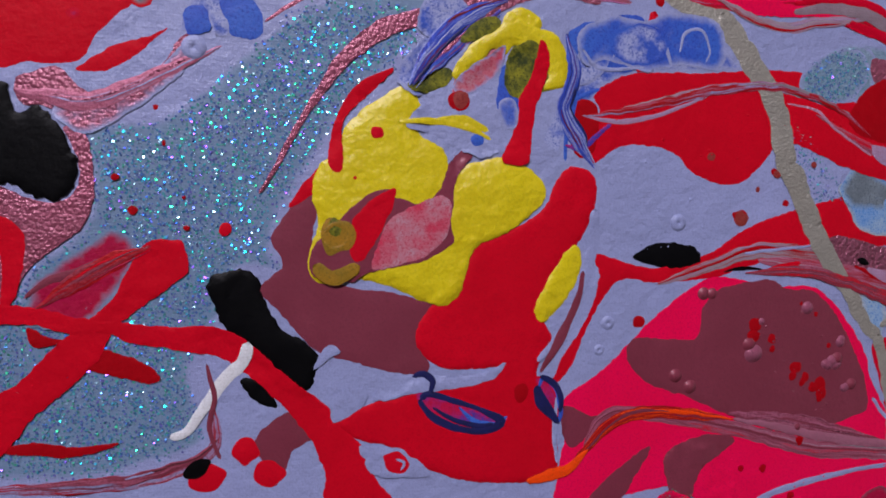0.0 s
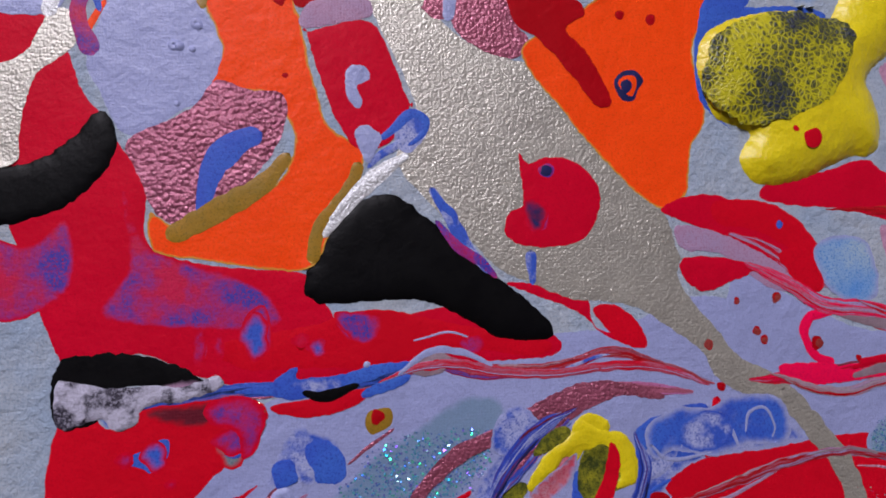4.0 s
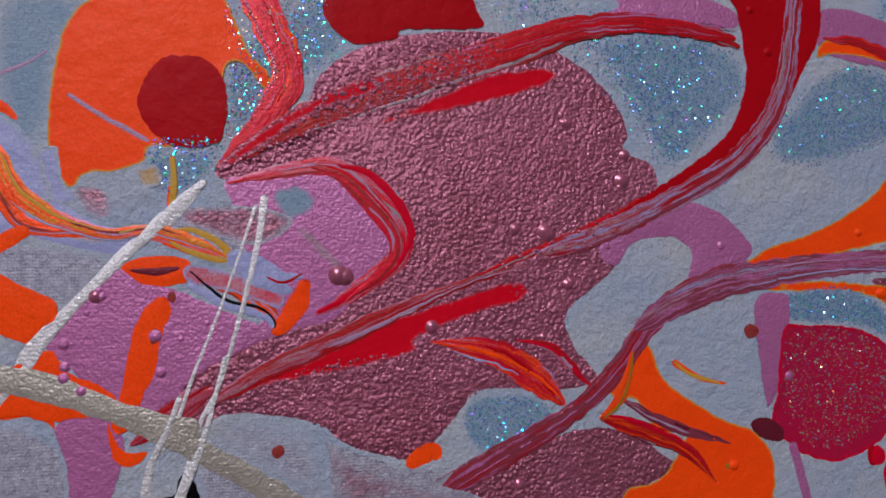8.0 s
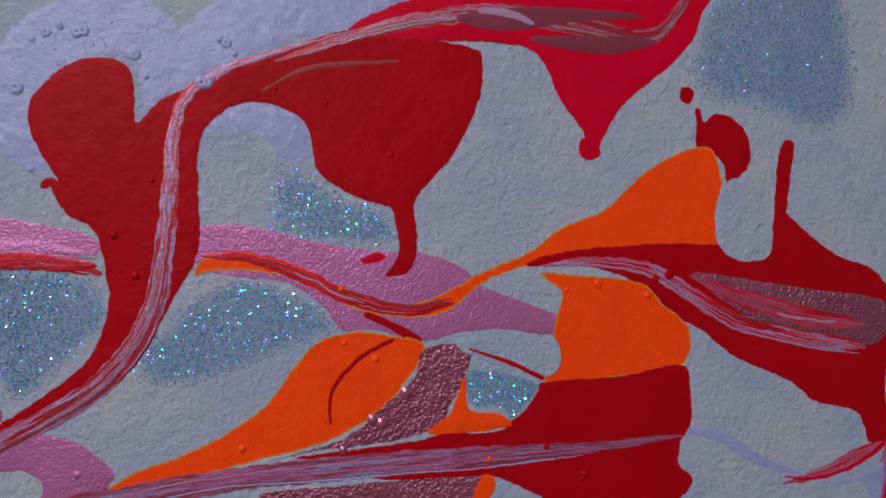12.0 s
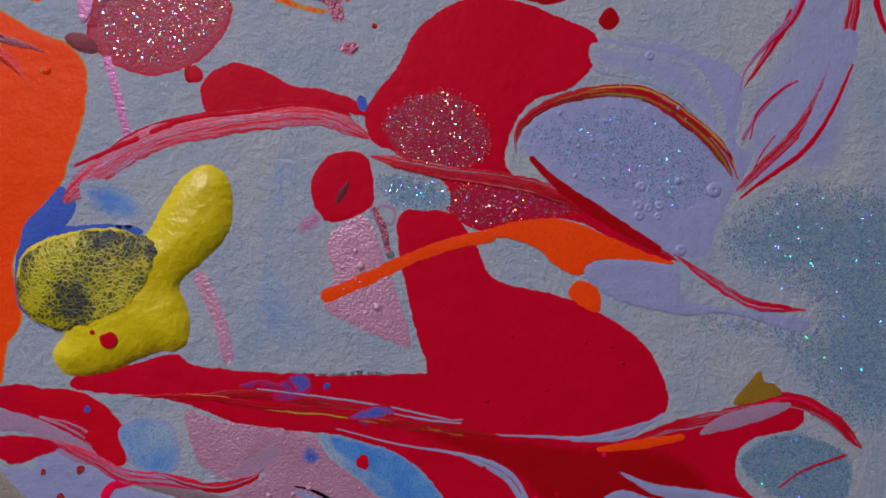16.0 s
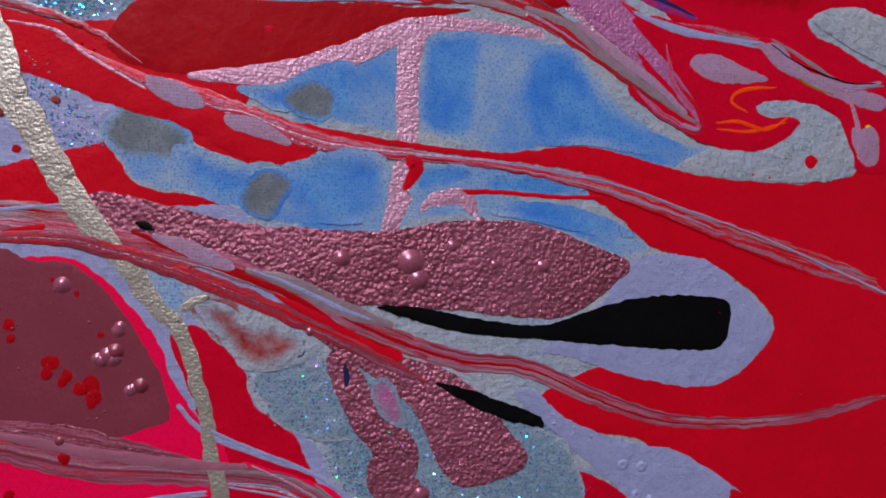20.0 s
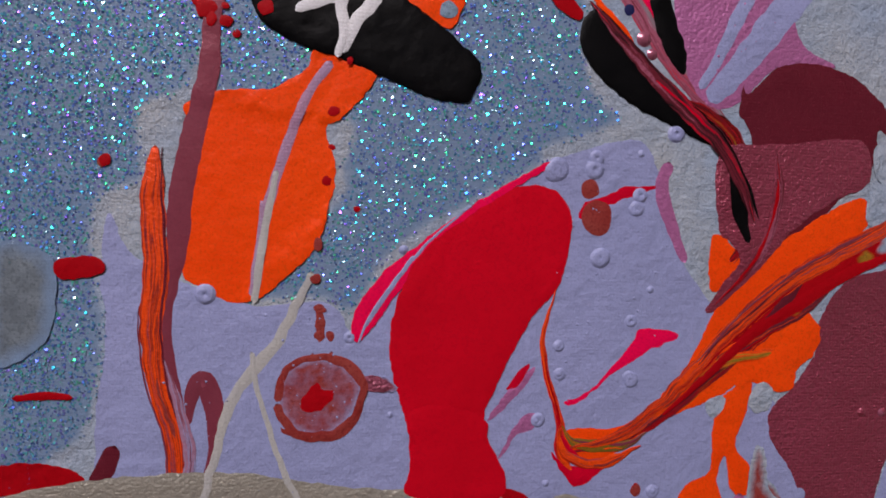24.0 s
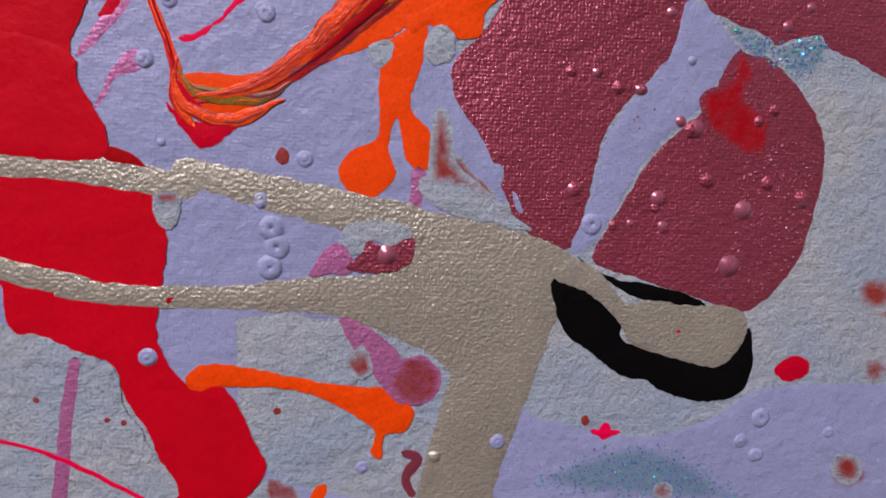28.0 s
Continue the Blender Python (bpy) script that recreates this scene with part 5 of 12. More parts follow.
pool("crimson", [(-81.5, 85.7), (-76.8, 87.0), (-67.6, 84.7), (-65.6, 81.2), (-69.4, 78.2), (-65.1, 73.4), (-60.5, 64.2), (-63.6, 62.9), (-67.9, 68.2), (-74.3, 75.3), (-79.7, 79.0)])
drops("indigo", [(-57.0, 67.4, 3.2)])
drops("orange", [(-56.8, 67.2, 2.1)])
drops("indigo", [(-57.2, 66.9, 1.4)])
drops("crimson", [(-124.4, 82.1, 1.29), (-58.1, 81.5, 1.09), (-51.4, 80.7, 1.11), (-127.8, 130.8, 1.02), (-129.6, 119.2, 0.80), (-123.7, 67.7, 0.59), (-55.9, 101.0, 0.74), (-50.8, 108.4, 0.63)])
drops("olive", [(-36.0, 122.5, 1.06)])
drops("crimson", [(-63.8, 108.3, 0.73), (-61.3, 108.8, 0.98)])
pool("blue", [(-42.1, 76.0), (-39.6, 81.5), (-31.5, 83.9), (-15.3, 84.6), (-12.9, 82.0), (-31.9, 81.0), (-39.3, 72.3), (-39.1, 63.2), (-34.5, 58.3), (-41.4, 64.6)])
pool("blue", [(-31.7, 93.9), (-28.1, 90.2), (-30.1, 84.4), (-37.2, 80.2), (-41.3, 77.1), (-39.8, 85.0), (-35.5, 89.4)])
pool("rose", [(-50.8, 42.3), (-42.1, 45.2), (-31.1, 42.4), (-21.4, 36.2), (-15.7, 27.8), (-17.3, 24.5), (-28.4, 28.7), (-37.9, 36.0), (-46.2, 39.8)])
pool("lilac", [(-47.5, 38.8), (-37.8, 37.1), (-25.7, 30.8), (-21.1, 24.8), (-28.6, 26.4), (-38.1, 32.7), (-46.6, 34.3)])
pool("rose", [(-46.7, 32.1), (-38.2, 32.1), (-28.3, 29.8), (-38.5, 28.2), (-44.7, 26.5)])

# more round the leaf
streak("lavender", [(-61.0, -64.8), (-55.5, -58.0), (-52.4, -49.0), (-50.7, -42.2), (-50.7, -34.4)], [1.10, 2.21, 2.43, 1.76])
streak("wine", [(-60.3, -67.1), (-56.6, -60.3), (-53.2, -52.4), (-52.3, -46.7)], [0.66, 1.98, 1.54, 0.88])
streak("lavender", [(-56.6, -71.7), (-56.8, -78.6), (-55.9, -85.6)], [0.55, 1.10, 0.55])
pool("wine", [(-55.9, -74.0), (-49.8, -75.9), (-47.3, -76.6), (-50.7, -81.2), (-53.7, -82.2)])
drops("crimson", [(-2.9, -66.7, 1.38), (-0.3, -68.9, 1.12), (3.3, -70.5, 1.69), (4.2, -72.4, 1.13), (-9.2, -60.5, 1.08)])
bubbles("wine", [(7.1, -64.9, 1.28), (11.2, -70.6, 1.15), (-1.4, -79.8, 0.84), (-25.8, -51.0, 1.16)])
streak("lavender", [(-7.1, -95.3), (1.0, -91.9), (12.3, -90.5), (22.2, -89.6)], [0.44, 0.55, 0.44])
pool("blue", [(-54.0, 0.6), (-43.6, 2.1), (-42.1, -2.1), (-44.3, -6.1), (-51.3, -6.1), (-53.8, -3.1)])
pool("blue", [(-37.4, -0.7), (-34.0, 2.9), (-27.5, -2.0), (-26.0, -4.7), (-35.9, -4.9)])
streak("lavender", [(-49.4, 1.6), (-45.8, -0.3), (-47.5, -2.0), (-49.3, -0.6)], [0.66, 0.66, 0.55])
streak("lavender", [(-56.0, -5.4), (-53.8, -3.6), (-51.3, -6.1), (-53.5, -8.4)], [0.88, 0.88, 0.88])
streak("blue", [(-57.5, -20.5), (-56.6, -16.1), (-56.6, -10.7), (-57.6, -6.6)], [0.88, 2.43, 1.76])
drops("crimson", [(-41.6, 14.9, 1.06), (-31.0, 17.2, 0.97), (-29.4, 15.4, 0.97), (-35.2, 23.4, 0.72), (-20.0, -1.9, 0.88), (-39.4, 6.4, 0.95)])
drops("brown", [(-26.5, 23.7, 0.98)])
glitter("blue", [(-12.2, -16.8), (-5.7, -15.9), (1.9, -24.3), (6.6, -30.0), (-1.6, -31.5), (-7.3, -28.2)], 200, fade=1)

# the upper left
pool("orange", [(-145.4, 221.5), (-141.6, 219.5), (-137.8, 213.5), (-133.8, 204.1), (-130.4, 200.3), (-129.7, 195.7), (-131.7, 197.9), (-134.8, 201.8), (-137.9, 201.0), (-138.5, 194.2), (-138.5, 189.1), (-141.1, 186.7), (-145.4, 186.1), (-150.7, 185.8), (-151.7, 183.2), (-155.8, 181.5), (-160.9, 180.8), (-163.3, 178.3), (-165.4, 180.2), (-166.9, 184.5), (-167.1, 193.1), (-165.8, 201.9), (-163.9, 208.5), (-158.4, 213.8), (-151.2, 217.7)], soft=0.9, full=2.2, under="ochre")
pool("crimson", [(-152.7, 194.9), (-149.9, 200.7), (-145.7, 202.7), (-140.8, 201.8), (-137.8, 197.8), (-137.8, 191.5), (-139.2, 186.8), (-146.4, 186.2), (-151.2, 189.9)])
pool("crimson", [(-120.6, 213.4), (-115.4, 218.7), (-105.0, 222.9), (-94.1, 221.0), (-90.2, 214.9), (-90.2, 211.8), (-104.9, 210.4), (-106.7, 208.4), (-115.3, 207.2)])
pool("speckle", [(-174.1, 168.5), (-163.6, 167.6), (-156.4, 164.7), (-165.2, 156.9), (-173.8, 152.3), (-179.0, 156.2), (-179.3, 169.5)], soft=1.2)
pool("lavender", [(-179.6, 184.8), (-169.1, 178.3), (-158.3, 171.6), (-150.9, 168.7), (-156.4, 166.7), (-169.0, 169.5), (-179.3, 171.4)])
pool("rosepearl", [(-150.0, 171.7), (-144.4, 174.8), (-135.6, 175.0), (-131.6, 173.0), (-133.6, 169.8), (-139.5, 168.8), (-144.3, 169.7)], soft=1.5, full=0.6)
pool("orange", [(-165.5, 171.5), (-156.5, 171.1), (-154.6, 169.7), (-158.2, 168.6), (-164.6, 169.6)], soft=1.0, full=0.7)
pool("speckle", [(-151.8, 169.7), (-143.4, 174.8), (-134.6, 175.0), (-130.6, 169.9), (-134.5, 163.6), (-144.3, 166.7)], soft=1.2)
pool("plum", [(-123.7, 194.3), (-120.6, 200.9), (-112.1, 206.9), (-100.0, 210.2), (-83.9, 211.2), (-76.8, 209.3), (-68.3, 205.2), (-62.1, 199.7), (-58.4, 192.8), (-59.1, 188.0), (-53.4, 185.9), (-51.6, 181.2), (-54.9, 176.4), (-61.3, 170.4), (-61.3, 164.6), (-66.4, 160.0), (-72.5, 154.4), (-70.1, 147.6), (-65.3, 141.8), (-72.6, 139.8), (-79.7, 140.1), (-90.1, 140.5), (-93.5, 137.3), (-97.9, 132.2), (-102.3, 128.1), (-107.7, 128.5), (-115.1, 131.0), (-121.3, 135.5), (-130.3, 137.4), (-137.2, 137.8), (-142.0, 135.5), (-145.8, 136.7), (-149.5, 138.8), (-144.0, 143.6), (-137.3, 149.4), (-131.5, 152.3), (-121.4, 157.3), (-113.1, 161.5), (-106.6, 164.7), (-103.4, 172.3), (-107.7, 179.8), (-117.4, 183.9), (-127.7, 183.5), (-134.7, 180.2), (-139.6, 181.1), (-137.7, 185.3), (-130.8, 190.8)])
pool("mauve", [(-137.6, 180.1), (-129.7, 181.4), (-120.5, 182.7), (-113.1, 178.6), (-108.8, 172.2), (-107.7, 166.8), (-112.0, 161.5), (-117.2, 155.2), (-123.4, 153.2), (-127.5, 152.2), (-133.4, 150.3), (-130.5, 155.4), (-129.5, 161.6), (-133.6, 166.7), (-135.6, 173.9)])
pool("mauve", [(-156.3, 163.7), (-147.0, 160.7), (-135.4, 155.4), (-129.5, 152.3), (-134.4, 149.3), (-143.0, 144.5), (-148.6, 137.8), (-155.9, 136.2), (-161.4, 145.2), (-166.8, 151.1), (-164.3, 155.9)])
pool("mauve", [(-164.8, 136.7), (-161.3, 139.4), (-155.9, 137.2), (-154.0, 132.2), (-156.6, 123.7), (-161.9, 124.1), (-162.9, 129.8)])
pool("tealbed", [(-129.7, 178.2), (-123.6, 179.4), (-121.5, 175.2), (-126.6, 173.0)], soft=1, under="mauve")
pool("tealbed", [(-92.9, 137.3), (-89.0, 139.3), (-79.7, 139.0), (-75.1, 134.3), (-84.4, 129.3), (-90.1, 128.5), (-92.9, 131.9)], soft=0.8)
glitter("blue", [(-92.9, 137.3), (-89.0, 139.3), (-79.7, 139.0), (-75.1, 134.3), (-84.4, 129.3), (-90.1, 128.5), (-92.9, 131.9)], 300, fade=2)
pool("orange", [(-155.0, 164.7), (-150.8, 166.2), (-144.2, 165.7), (-144.2, 161.6), (-150.8, 161.2), (-153.6, 162.7)])
marble("orange lilac brown lavender".split(), [(-144.2, 163.7), (-135.5, 160.6), (-129.5, 155.9), (-127.5, 152.2)], [2.73, 4.54, 4.54, 1.82])
streak("lavender", [(-135.5, 165.7), (-130.6, 163.6), (-127.5, 160.5)], [1.59, 4.54, 3.41])
streak("orange", [(-123.0, 162.0), (-125.5, 157.4), (-128.5, 152.8)], [2.50, 2.73, 1.59])
streak("orange", [(-147.5, 158.6), (-150.2, 153.7), (-151.5, 146.8), (-153.2, 140.5)], [3.86, 5.00, 5.00, 3.41])
pool("orange", [(-179.1, 161.8), (-168.7, 158.9), (-164.7, 155.9), (-168.6, 151.2), (-179.0, 156.2)])
pool("orange", [(-170.2, 147.4), (-166.0, 150.1), (-163.2, 146.2), (-156.9, 143.1), (-154.1, 138.1), (-156.8, 138.2), (-164.9, 142.4)])
pool("orange", [(-178.6, 143.0), (-168.4, 142.6), (-164.8, 136.7), (-168.3, 138.7), (-178.5, 138.8)])
pool("orange", [(-156.8, 137.2), (-154.0, 132.2), (-150.3, 132.0), (-152.1, 129.7), (-155.3, 130.5)])
marble("crimson wine rosepearl".split(), [(-153.1, 133.1), (-146.7, 137.7), (-139.2, 142.4)], [3.41, 6.82, 4.54])
marble("orange lilac brown".split(), [(-176.2, 182.0), (-173.4, 175.3), (-169.9, 171.5), (-162.8, 170.6), (-156.5, 170.4)], [4.54, 3.86, 2.73, 2.27])
marble("orange lilac".split(), [(-150.9, 169.7), (-145.2, 168.7), (-137.5, 166.2)], [2.73, 3.86, 2.73])
streak("orange", [(-146.9, 185.0), (-147.2, 177.8), (-147.2, 170.7)], [0.45, 0.68, 0.45])
pool("redglitter", [(-171.7, 236.2), (-150.5, 239.8), (-143.2, 230.3), (-147.1, 220.8), (-157.1, 224.4), (-169.1, 222.1)], soft=2.0, full=0.7, under="tealbed")
glitter("mixed", [(-169.7, 234.2), (-150.4, 237.5), (-138.2, 226.2), (-134.6, 217.3), (-144.4, 218.7), (-159.1, 223.0)], 300, fade=1)
glitter("blue", [(-139.6, 233.0), (-127.5, 231.9), (-120.4, 223.2), (-118.9, 213.9), (-126.8, 215.6)], 260, fade=1)
marble("rose rosepearl crimson orange".split(), [(-150.6, 242.1), (-143.2, 230.3), (-134.0, 217.1), (-129.4, 207.9), (-126.8, 200.5), (-128.8, 195.1), (-132.8, 188.6), (-139.1, 182.1)], [5.57, 7.08, 7.59, 7.59, 6.32, 4.55])
glitter("mixed", [(-138.0, 213.6), (-124.8, 214.7), (-123.7, 201.8), (-129.8, 193.0), (-137.7, 186.3), (-136.9, 201.0)], 260, fade=0.5)
marble("red brown lilac grey rose".split(), [(-137.6, 179.6), (-125.6, 182.5), (-117.4, 182.8), (-111.0, 178.1), (-105.6, 171.1), (-106.6, 165.7), (-113.1, 160.4), (-121.4, 155.2)], [1.59, 3.41, 5.23, 5.68, 4.54, 1.82])
marble("crimson grey brown red grey".split(), [(-139.1, 181.6), (-129.8, 188.7), (-115.3, 195.8), (-100.0, 202.2), (-83.9, 207.1), (-71.9, 212.0), (-59.4, 214.7), (-46.4, 216.1), (-31.6, 211.8)], [1.82, 6.82, 9.09, 7.95, 5.68, 3.86, 3.41])
pool("red", [(-125.6, 183.6), (-115.3, 189.9), (-102.3, 195.9), (-88.6, 202.3), (-76.8, 204.7), (-73.8, 202.6), (-80.5, 199.3), (-95.5, 195.1), (-106.7, 192.4), (-117.4, 188.1)], soft=1.2, full=1.6, under="plum")
pool("red", [(-138.6, 183.2), (-129.8, 190.8), (-120.6, 196.6), (-113.2, 200.3), (-107.8, 201.1), (-111.0, 197.7), (-121.6, 193.3), (-129.7, 187.7), (-137.7, 182.2)], soft=1.2, full=1.6, under="plum")
pool("red", [(-139.1, 139.4), (-132.4, 144.1), (-121.3, 149.0), (-108.8, 153.9), (-95.7, 158.1), (-84.2, 161.3), (-80.2, 160.1), (-81.9, 157.4), (-92.3, 154.7), (-102.3, 150.6), (-102.3, 148.4), (-113.0, 145.6), (-123.4, 143.8), (-132.4, 142.1)], soft=1.2, full=1.6, under="plum")
marble("crimson grey lilac brown".split(), [(-140.1, 139.9), (-129.4, 145.6), (-117.2, 150.9), (-104.5, 156.6), (-91.1, 161.9), (-80.7, 164.6)], [3.41, 4.54, 4.54, 2.27, 1.59])
marble("crimson grey red".split(), [(-91.1, 162.4), (-77.1, 168.0), (-65.0, 172.7), (-47.0, 181.3), (-34.9, 188.9)], [1.36, 2.27, 3.86, 3.41, 2.27])
pool("mauve", [(-65.0, 168.1), (-57.4, 175.1), (-49.7, 177.6), (-39.2, 176.6), (-29.9, 168.3), (-36.8, 162.2), (-44.8, 161.1), (-44.0, 167.0), (-48.5, 170.5), (-57.5, 169.3), (-61.3, 164.6)])
marble("rose lavender orange crimson lilac".split(), [(-100.1, 150.0), (-88.9, 148.1), (-80.9, 144.0), (-72.7, 137.0)], [1.14, 5.68, 7.95, 5.68])
marble("crimson lilac rose".split(), [(-83.2, 150.1), (-74.9, 147.7), (-66.6, 139.5)], [1.14, 2.73, 1.59])
marble("wine mauve crimson rosepearl".split(), [(-98.0, 121.5), (-84.5, 128.2), (-72.7, 134.2), (-65.4, 139.5), (-59.1, 146.1), (-52.7, 154.1), (-43.5, 159.3), (-30.0, 164.6)], [6.82, 5.68, 4.54, 5.68, 6.82, 6.82])
marble("wine lilac maroon".split(), [(-61.7, 138.2), (-50.5, 132.0), (-35.6, 127.1)], [1.59, 2.95, 1.36])
marble("crimson maroon orange rose".split(), [(-65.4, 133.8), (-54.3, 130.4), (-45.5, 125.9), (-39.1, 119.1)], [3.86, 4.54, 3.41, 1.59])
marble("orange olive".split(), [(-65.4, 133.8), (-60.5, 138.2), (-57.8, 147.3)], [2.27, 3.41, 1.14])
streak("orange", [(-49.0, 144.7), (-42.6, 141.0), (-36.6, 139.6)], [1.59, 1.14, 0.57])
streak("orange", [(-104.5, 126.7), (-100.1, 129.1), (-97.9, 127.9)], [2.27, 3.86, 2.73])
pool("tealbed", [(-149.7, 184.3), (-144.5, 185.1), (-140.0, 185.0), (-141.1, 181.1), (-143.4, 178.9), (-147.3, 178.8), (-150.1, 181.8)], soft=1.0)
glitter("blue", [(-151.1, 186.9), (-138.7, 187.3), (-140.6, 180.0), (-148.2, 177.8)], 260, fade=1)
pool("lavender", [(-169.2, 183.2), (-165.7, 185.3), (-164.7, 179.4), (-162.0, 176.5), (-165.6, 175.5), (-169.1, 178.3)], soft=0.8)
pool("rosepearl", [(-162.9, 178.5), (-158.4, 178.6), (-156.5, 175.6), (-157.4, 172.6), (-161.1, 174.1)], soft=1.0, full=0.6)
pool("ochre", [(-152.9, 181.7), (-149.2, 182.3), (-148.7, 179.3), (-151.5, 178.7)], soft=0.8, full=0.6)
streak("ochre", [(-146.9, 184.5), (-146.5, 179.9), (-146.9, 171.7)], [0.91, 1.14, 0.80])
pool("plum", [(-144.4, 174.8), (-137.6, 175.5), (-130.6, 175.1), (-125.6, 173.0), (-129.6, 169.3), (-134.6, 168.8), (-142.4, 171.3), (-145.3, 172.8)], soft=1.0, full=0.7, under="speckle")
streak("ochre", [(-146.7, 170.9), (-142.4, 170.8), (-137.5, 167.7), (-138.0, 165.7), (-143.3, 167.0), (-147.1, 169.0)], [0.68, 1.02, 1.36, 1.02, 0.57])
streak("maroon", [(-153.6, 163.9), (-149.9, 163.5), (-145.2, 164.2)], [0.45, 1.59, 0.68])
pool("pinkwhite", [(-144.2, 164.7), (-137.5, 163.6), (-132.5, 161.6), (-127.5, 160.0), (-128.0, 156.9), (-132.5, 158.5), (-139.4, 160.6), (-143.7, 161.6)], soft=0.5, under="lavender")
pool("lavender", [(-137.5, 166.5), (-133.6, 167.2), (-127.5, 163.8), (-123.5, 162.6), (-127.0, 161.5), (-125.5, 159.9), (-128.5, 159.3), (-134.5, 162.4)])
streak("lavender", [(-144.2, 161.4), (-137.4, 157.8), (-130.5, 155.2), (-129.0, 153.1)], [0.91, 1.82, 1.59, 0.91])
streak("black", [(-143.7, 163.7), (-137.4, 158.5), (-131.5, 156.9), (-128.8, 154.3), (-129.5, 152.3)], [0.23, 0.57, 0.57, 0.23])
streak("orange", [(-123.5, 162.0), (-124.5, 157.4), (-127.5, 153.2), (-129.5, 152.3)], [1.59, 3.41, 2.73, 1.14])
streak("crimson", [(-130.5, 162.6), (-127.5, 161.5), (-124.0, 163.1)], [0.34, 0.57, 0.34])
streak("rose", [(-121.4, 155.7), (-113.1, 160.4), (-107.7, 165.7)], [0.68, 1.36, 1.14])
pool("grey", [(-125.6, 171.5), (-122.5, 171.0), (-117.3, 165.7), (-115.2, 161.5), (-119.4, 164.7), (-123.5, 168.9)], soft=0.6, full=0.7, under="mauve")
bubbles("plumgloss", [(-117.3, 162.8, 1.68), (-159.0, 159.3, 1.09)])
streak("white", [(-142.0, 179.0), (-147.2, 172.8), (-153.7, 167.7), (-160.8, 159.8), (-168.6, 151.2), (-171.1, 146.5), (-175.2, 140.0)], [1.36, 2.04, 1.59, 1.36, 1.82, 1.14])
streak("silver", [(-177.0, 145.3), (-168.4, 143.5), (-160.5, 141.3), (-150.4, 136.4), (-141.0, 132.4), (-134.2, 129.0), (-123.8, 119.1), (-118.9, 111.4), (-113.1, 102.7)], [3.41, 3.86, 3.41, 3.86, 4.54, 5.68, 6.82])
streak("white", [(-130.7, 177.7), (-132.1, 167.8), (-135.4, 153.4), (-138.7, 142.4), (-142.0, 135.5), (-143.4, 128.4), (-145.9, 120.6), (-149.3, 113.5), (-154.0, 106.6), (-156.9, 98.9), (-159.6, 91.2), (-162.3, 84.7), (-164.1, 77.3)], [1.36, 0.91, 0.68, 0.91, 1.82, 2.27, 2.50, 2.95])
streak("white", [(-132.2, 176.1), (-137.4, 159.6), (-142.6, 145.5), (-146.7, 133.7), (-149.5, 130.1), (-150.6, 123.3), (-153.9, 118.3), (-158.5, 112.8), (-162.2, 108.0), (-164.9, 100.3), (-167.5, 94.7), (-168.8, 88.6)], [0.57, 0.45, 0.57, 0.91, 1.36, 1.59, 1.14])
streak("lilac", [(-164.3, 194.8), (-158.6, 191.1), (-150.7, 186.9)], [0.68, 0.91, 0.91])
drops("brown", [(-128.1, 131.0, 1.20), (-30.3, 150.7, 1.37)])
drops("red", [(-42.2, 158.1, 1.32)])
bubbles("plumgloss", [(-76.5, 171.4, 1.43), (-71.7, 193.7, 1.10), (-59.8, 182.1, 1.39), (-59.1, 187.4, 1.01), (-116.2, 162.5, 1.47), (-82.8, 171.9, 0.94), (-82.2, 121.7, 0.93), (-71.2, 161.2, 0.85), (-87.7, 171.9, 0.81), (-133.4, 148.6, 0.79)])
bubbles("mauve", [(-163.7, 147.2, 0.89), (-158.1, 159.3, 0.82), (-149.2, 152.2, 1.12), (-148.2, 145.7, 0.84), (-37.3, 168.8, 0.81), (-21.6, 140.8, 1.12)])
pimples("plum", [(-121.6, 195.5), (-112.1, 205.8), (-100.0, 209.4), (-83.9, 210.0), (-88.6, 202.8), (-106.7, 195.1), (-121.6, 188.0), (-129.7, 183.5), (-135.7, 183.3)], 900, 0.16, 0.5)
pimples("plum", [(-74.4, 203.7), (-62.1, 198.5), (-59.1, 189.2), (-61.3, 170.4), (-72.5, 154.4), (-84.3, 159.1), (-95.6, 172.4), (-84.1, 189.4)], 900, 0.14, 0.42)
pimples("plum", [(-121.3, 146.9), (-100.1, 148.4), (-84.4, 143.5), (-93.5, 137.3), (-102.3, 129.2), (-115.1, 132.0), (-129.4, 138.4), (-137.2, 138.3)], 900, 0.14, 0.42)

# the crimson blossom and its neighbours
pool("rose", [(-105.4, 279.2), (-59.5, 282.0), (-61.3, 268.9), (-64.4, 257.3), (-66.8, 252.1), (-54.2, 239.6), (-56.0, 239.6), (-69.1, 250.8), (-79.6, 245.6), (-87.5, 242.9), (-105.1, 243.9)])
glitter("mixed", [(-84.2, 277.9), (-77.9, 278.3), (-77.3, 264.4), (-81.9, 263.0)], 250, fade=0.5)
glitter("mixed", [(-81.9, 254.2), (-70.3, 255.8), (-67.9, 250.8), (-72.6, 245.7), (-80.7, 245.5)], 250, fade=0.5)
marble("grey wine crimson rosepearl".split(), [(-105.2, 260.8), (-89.8, 259.6), (-78.4, 258.1), (-66.2, 257.9)], [4.14, 6.91, 6.91, 4.14])
streak("rosepearl", [(-103.0, 255.4), (-87.6, 255.9), (-72.6, 254.5)], [1.38, 2.76, 1.38])
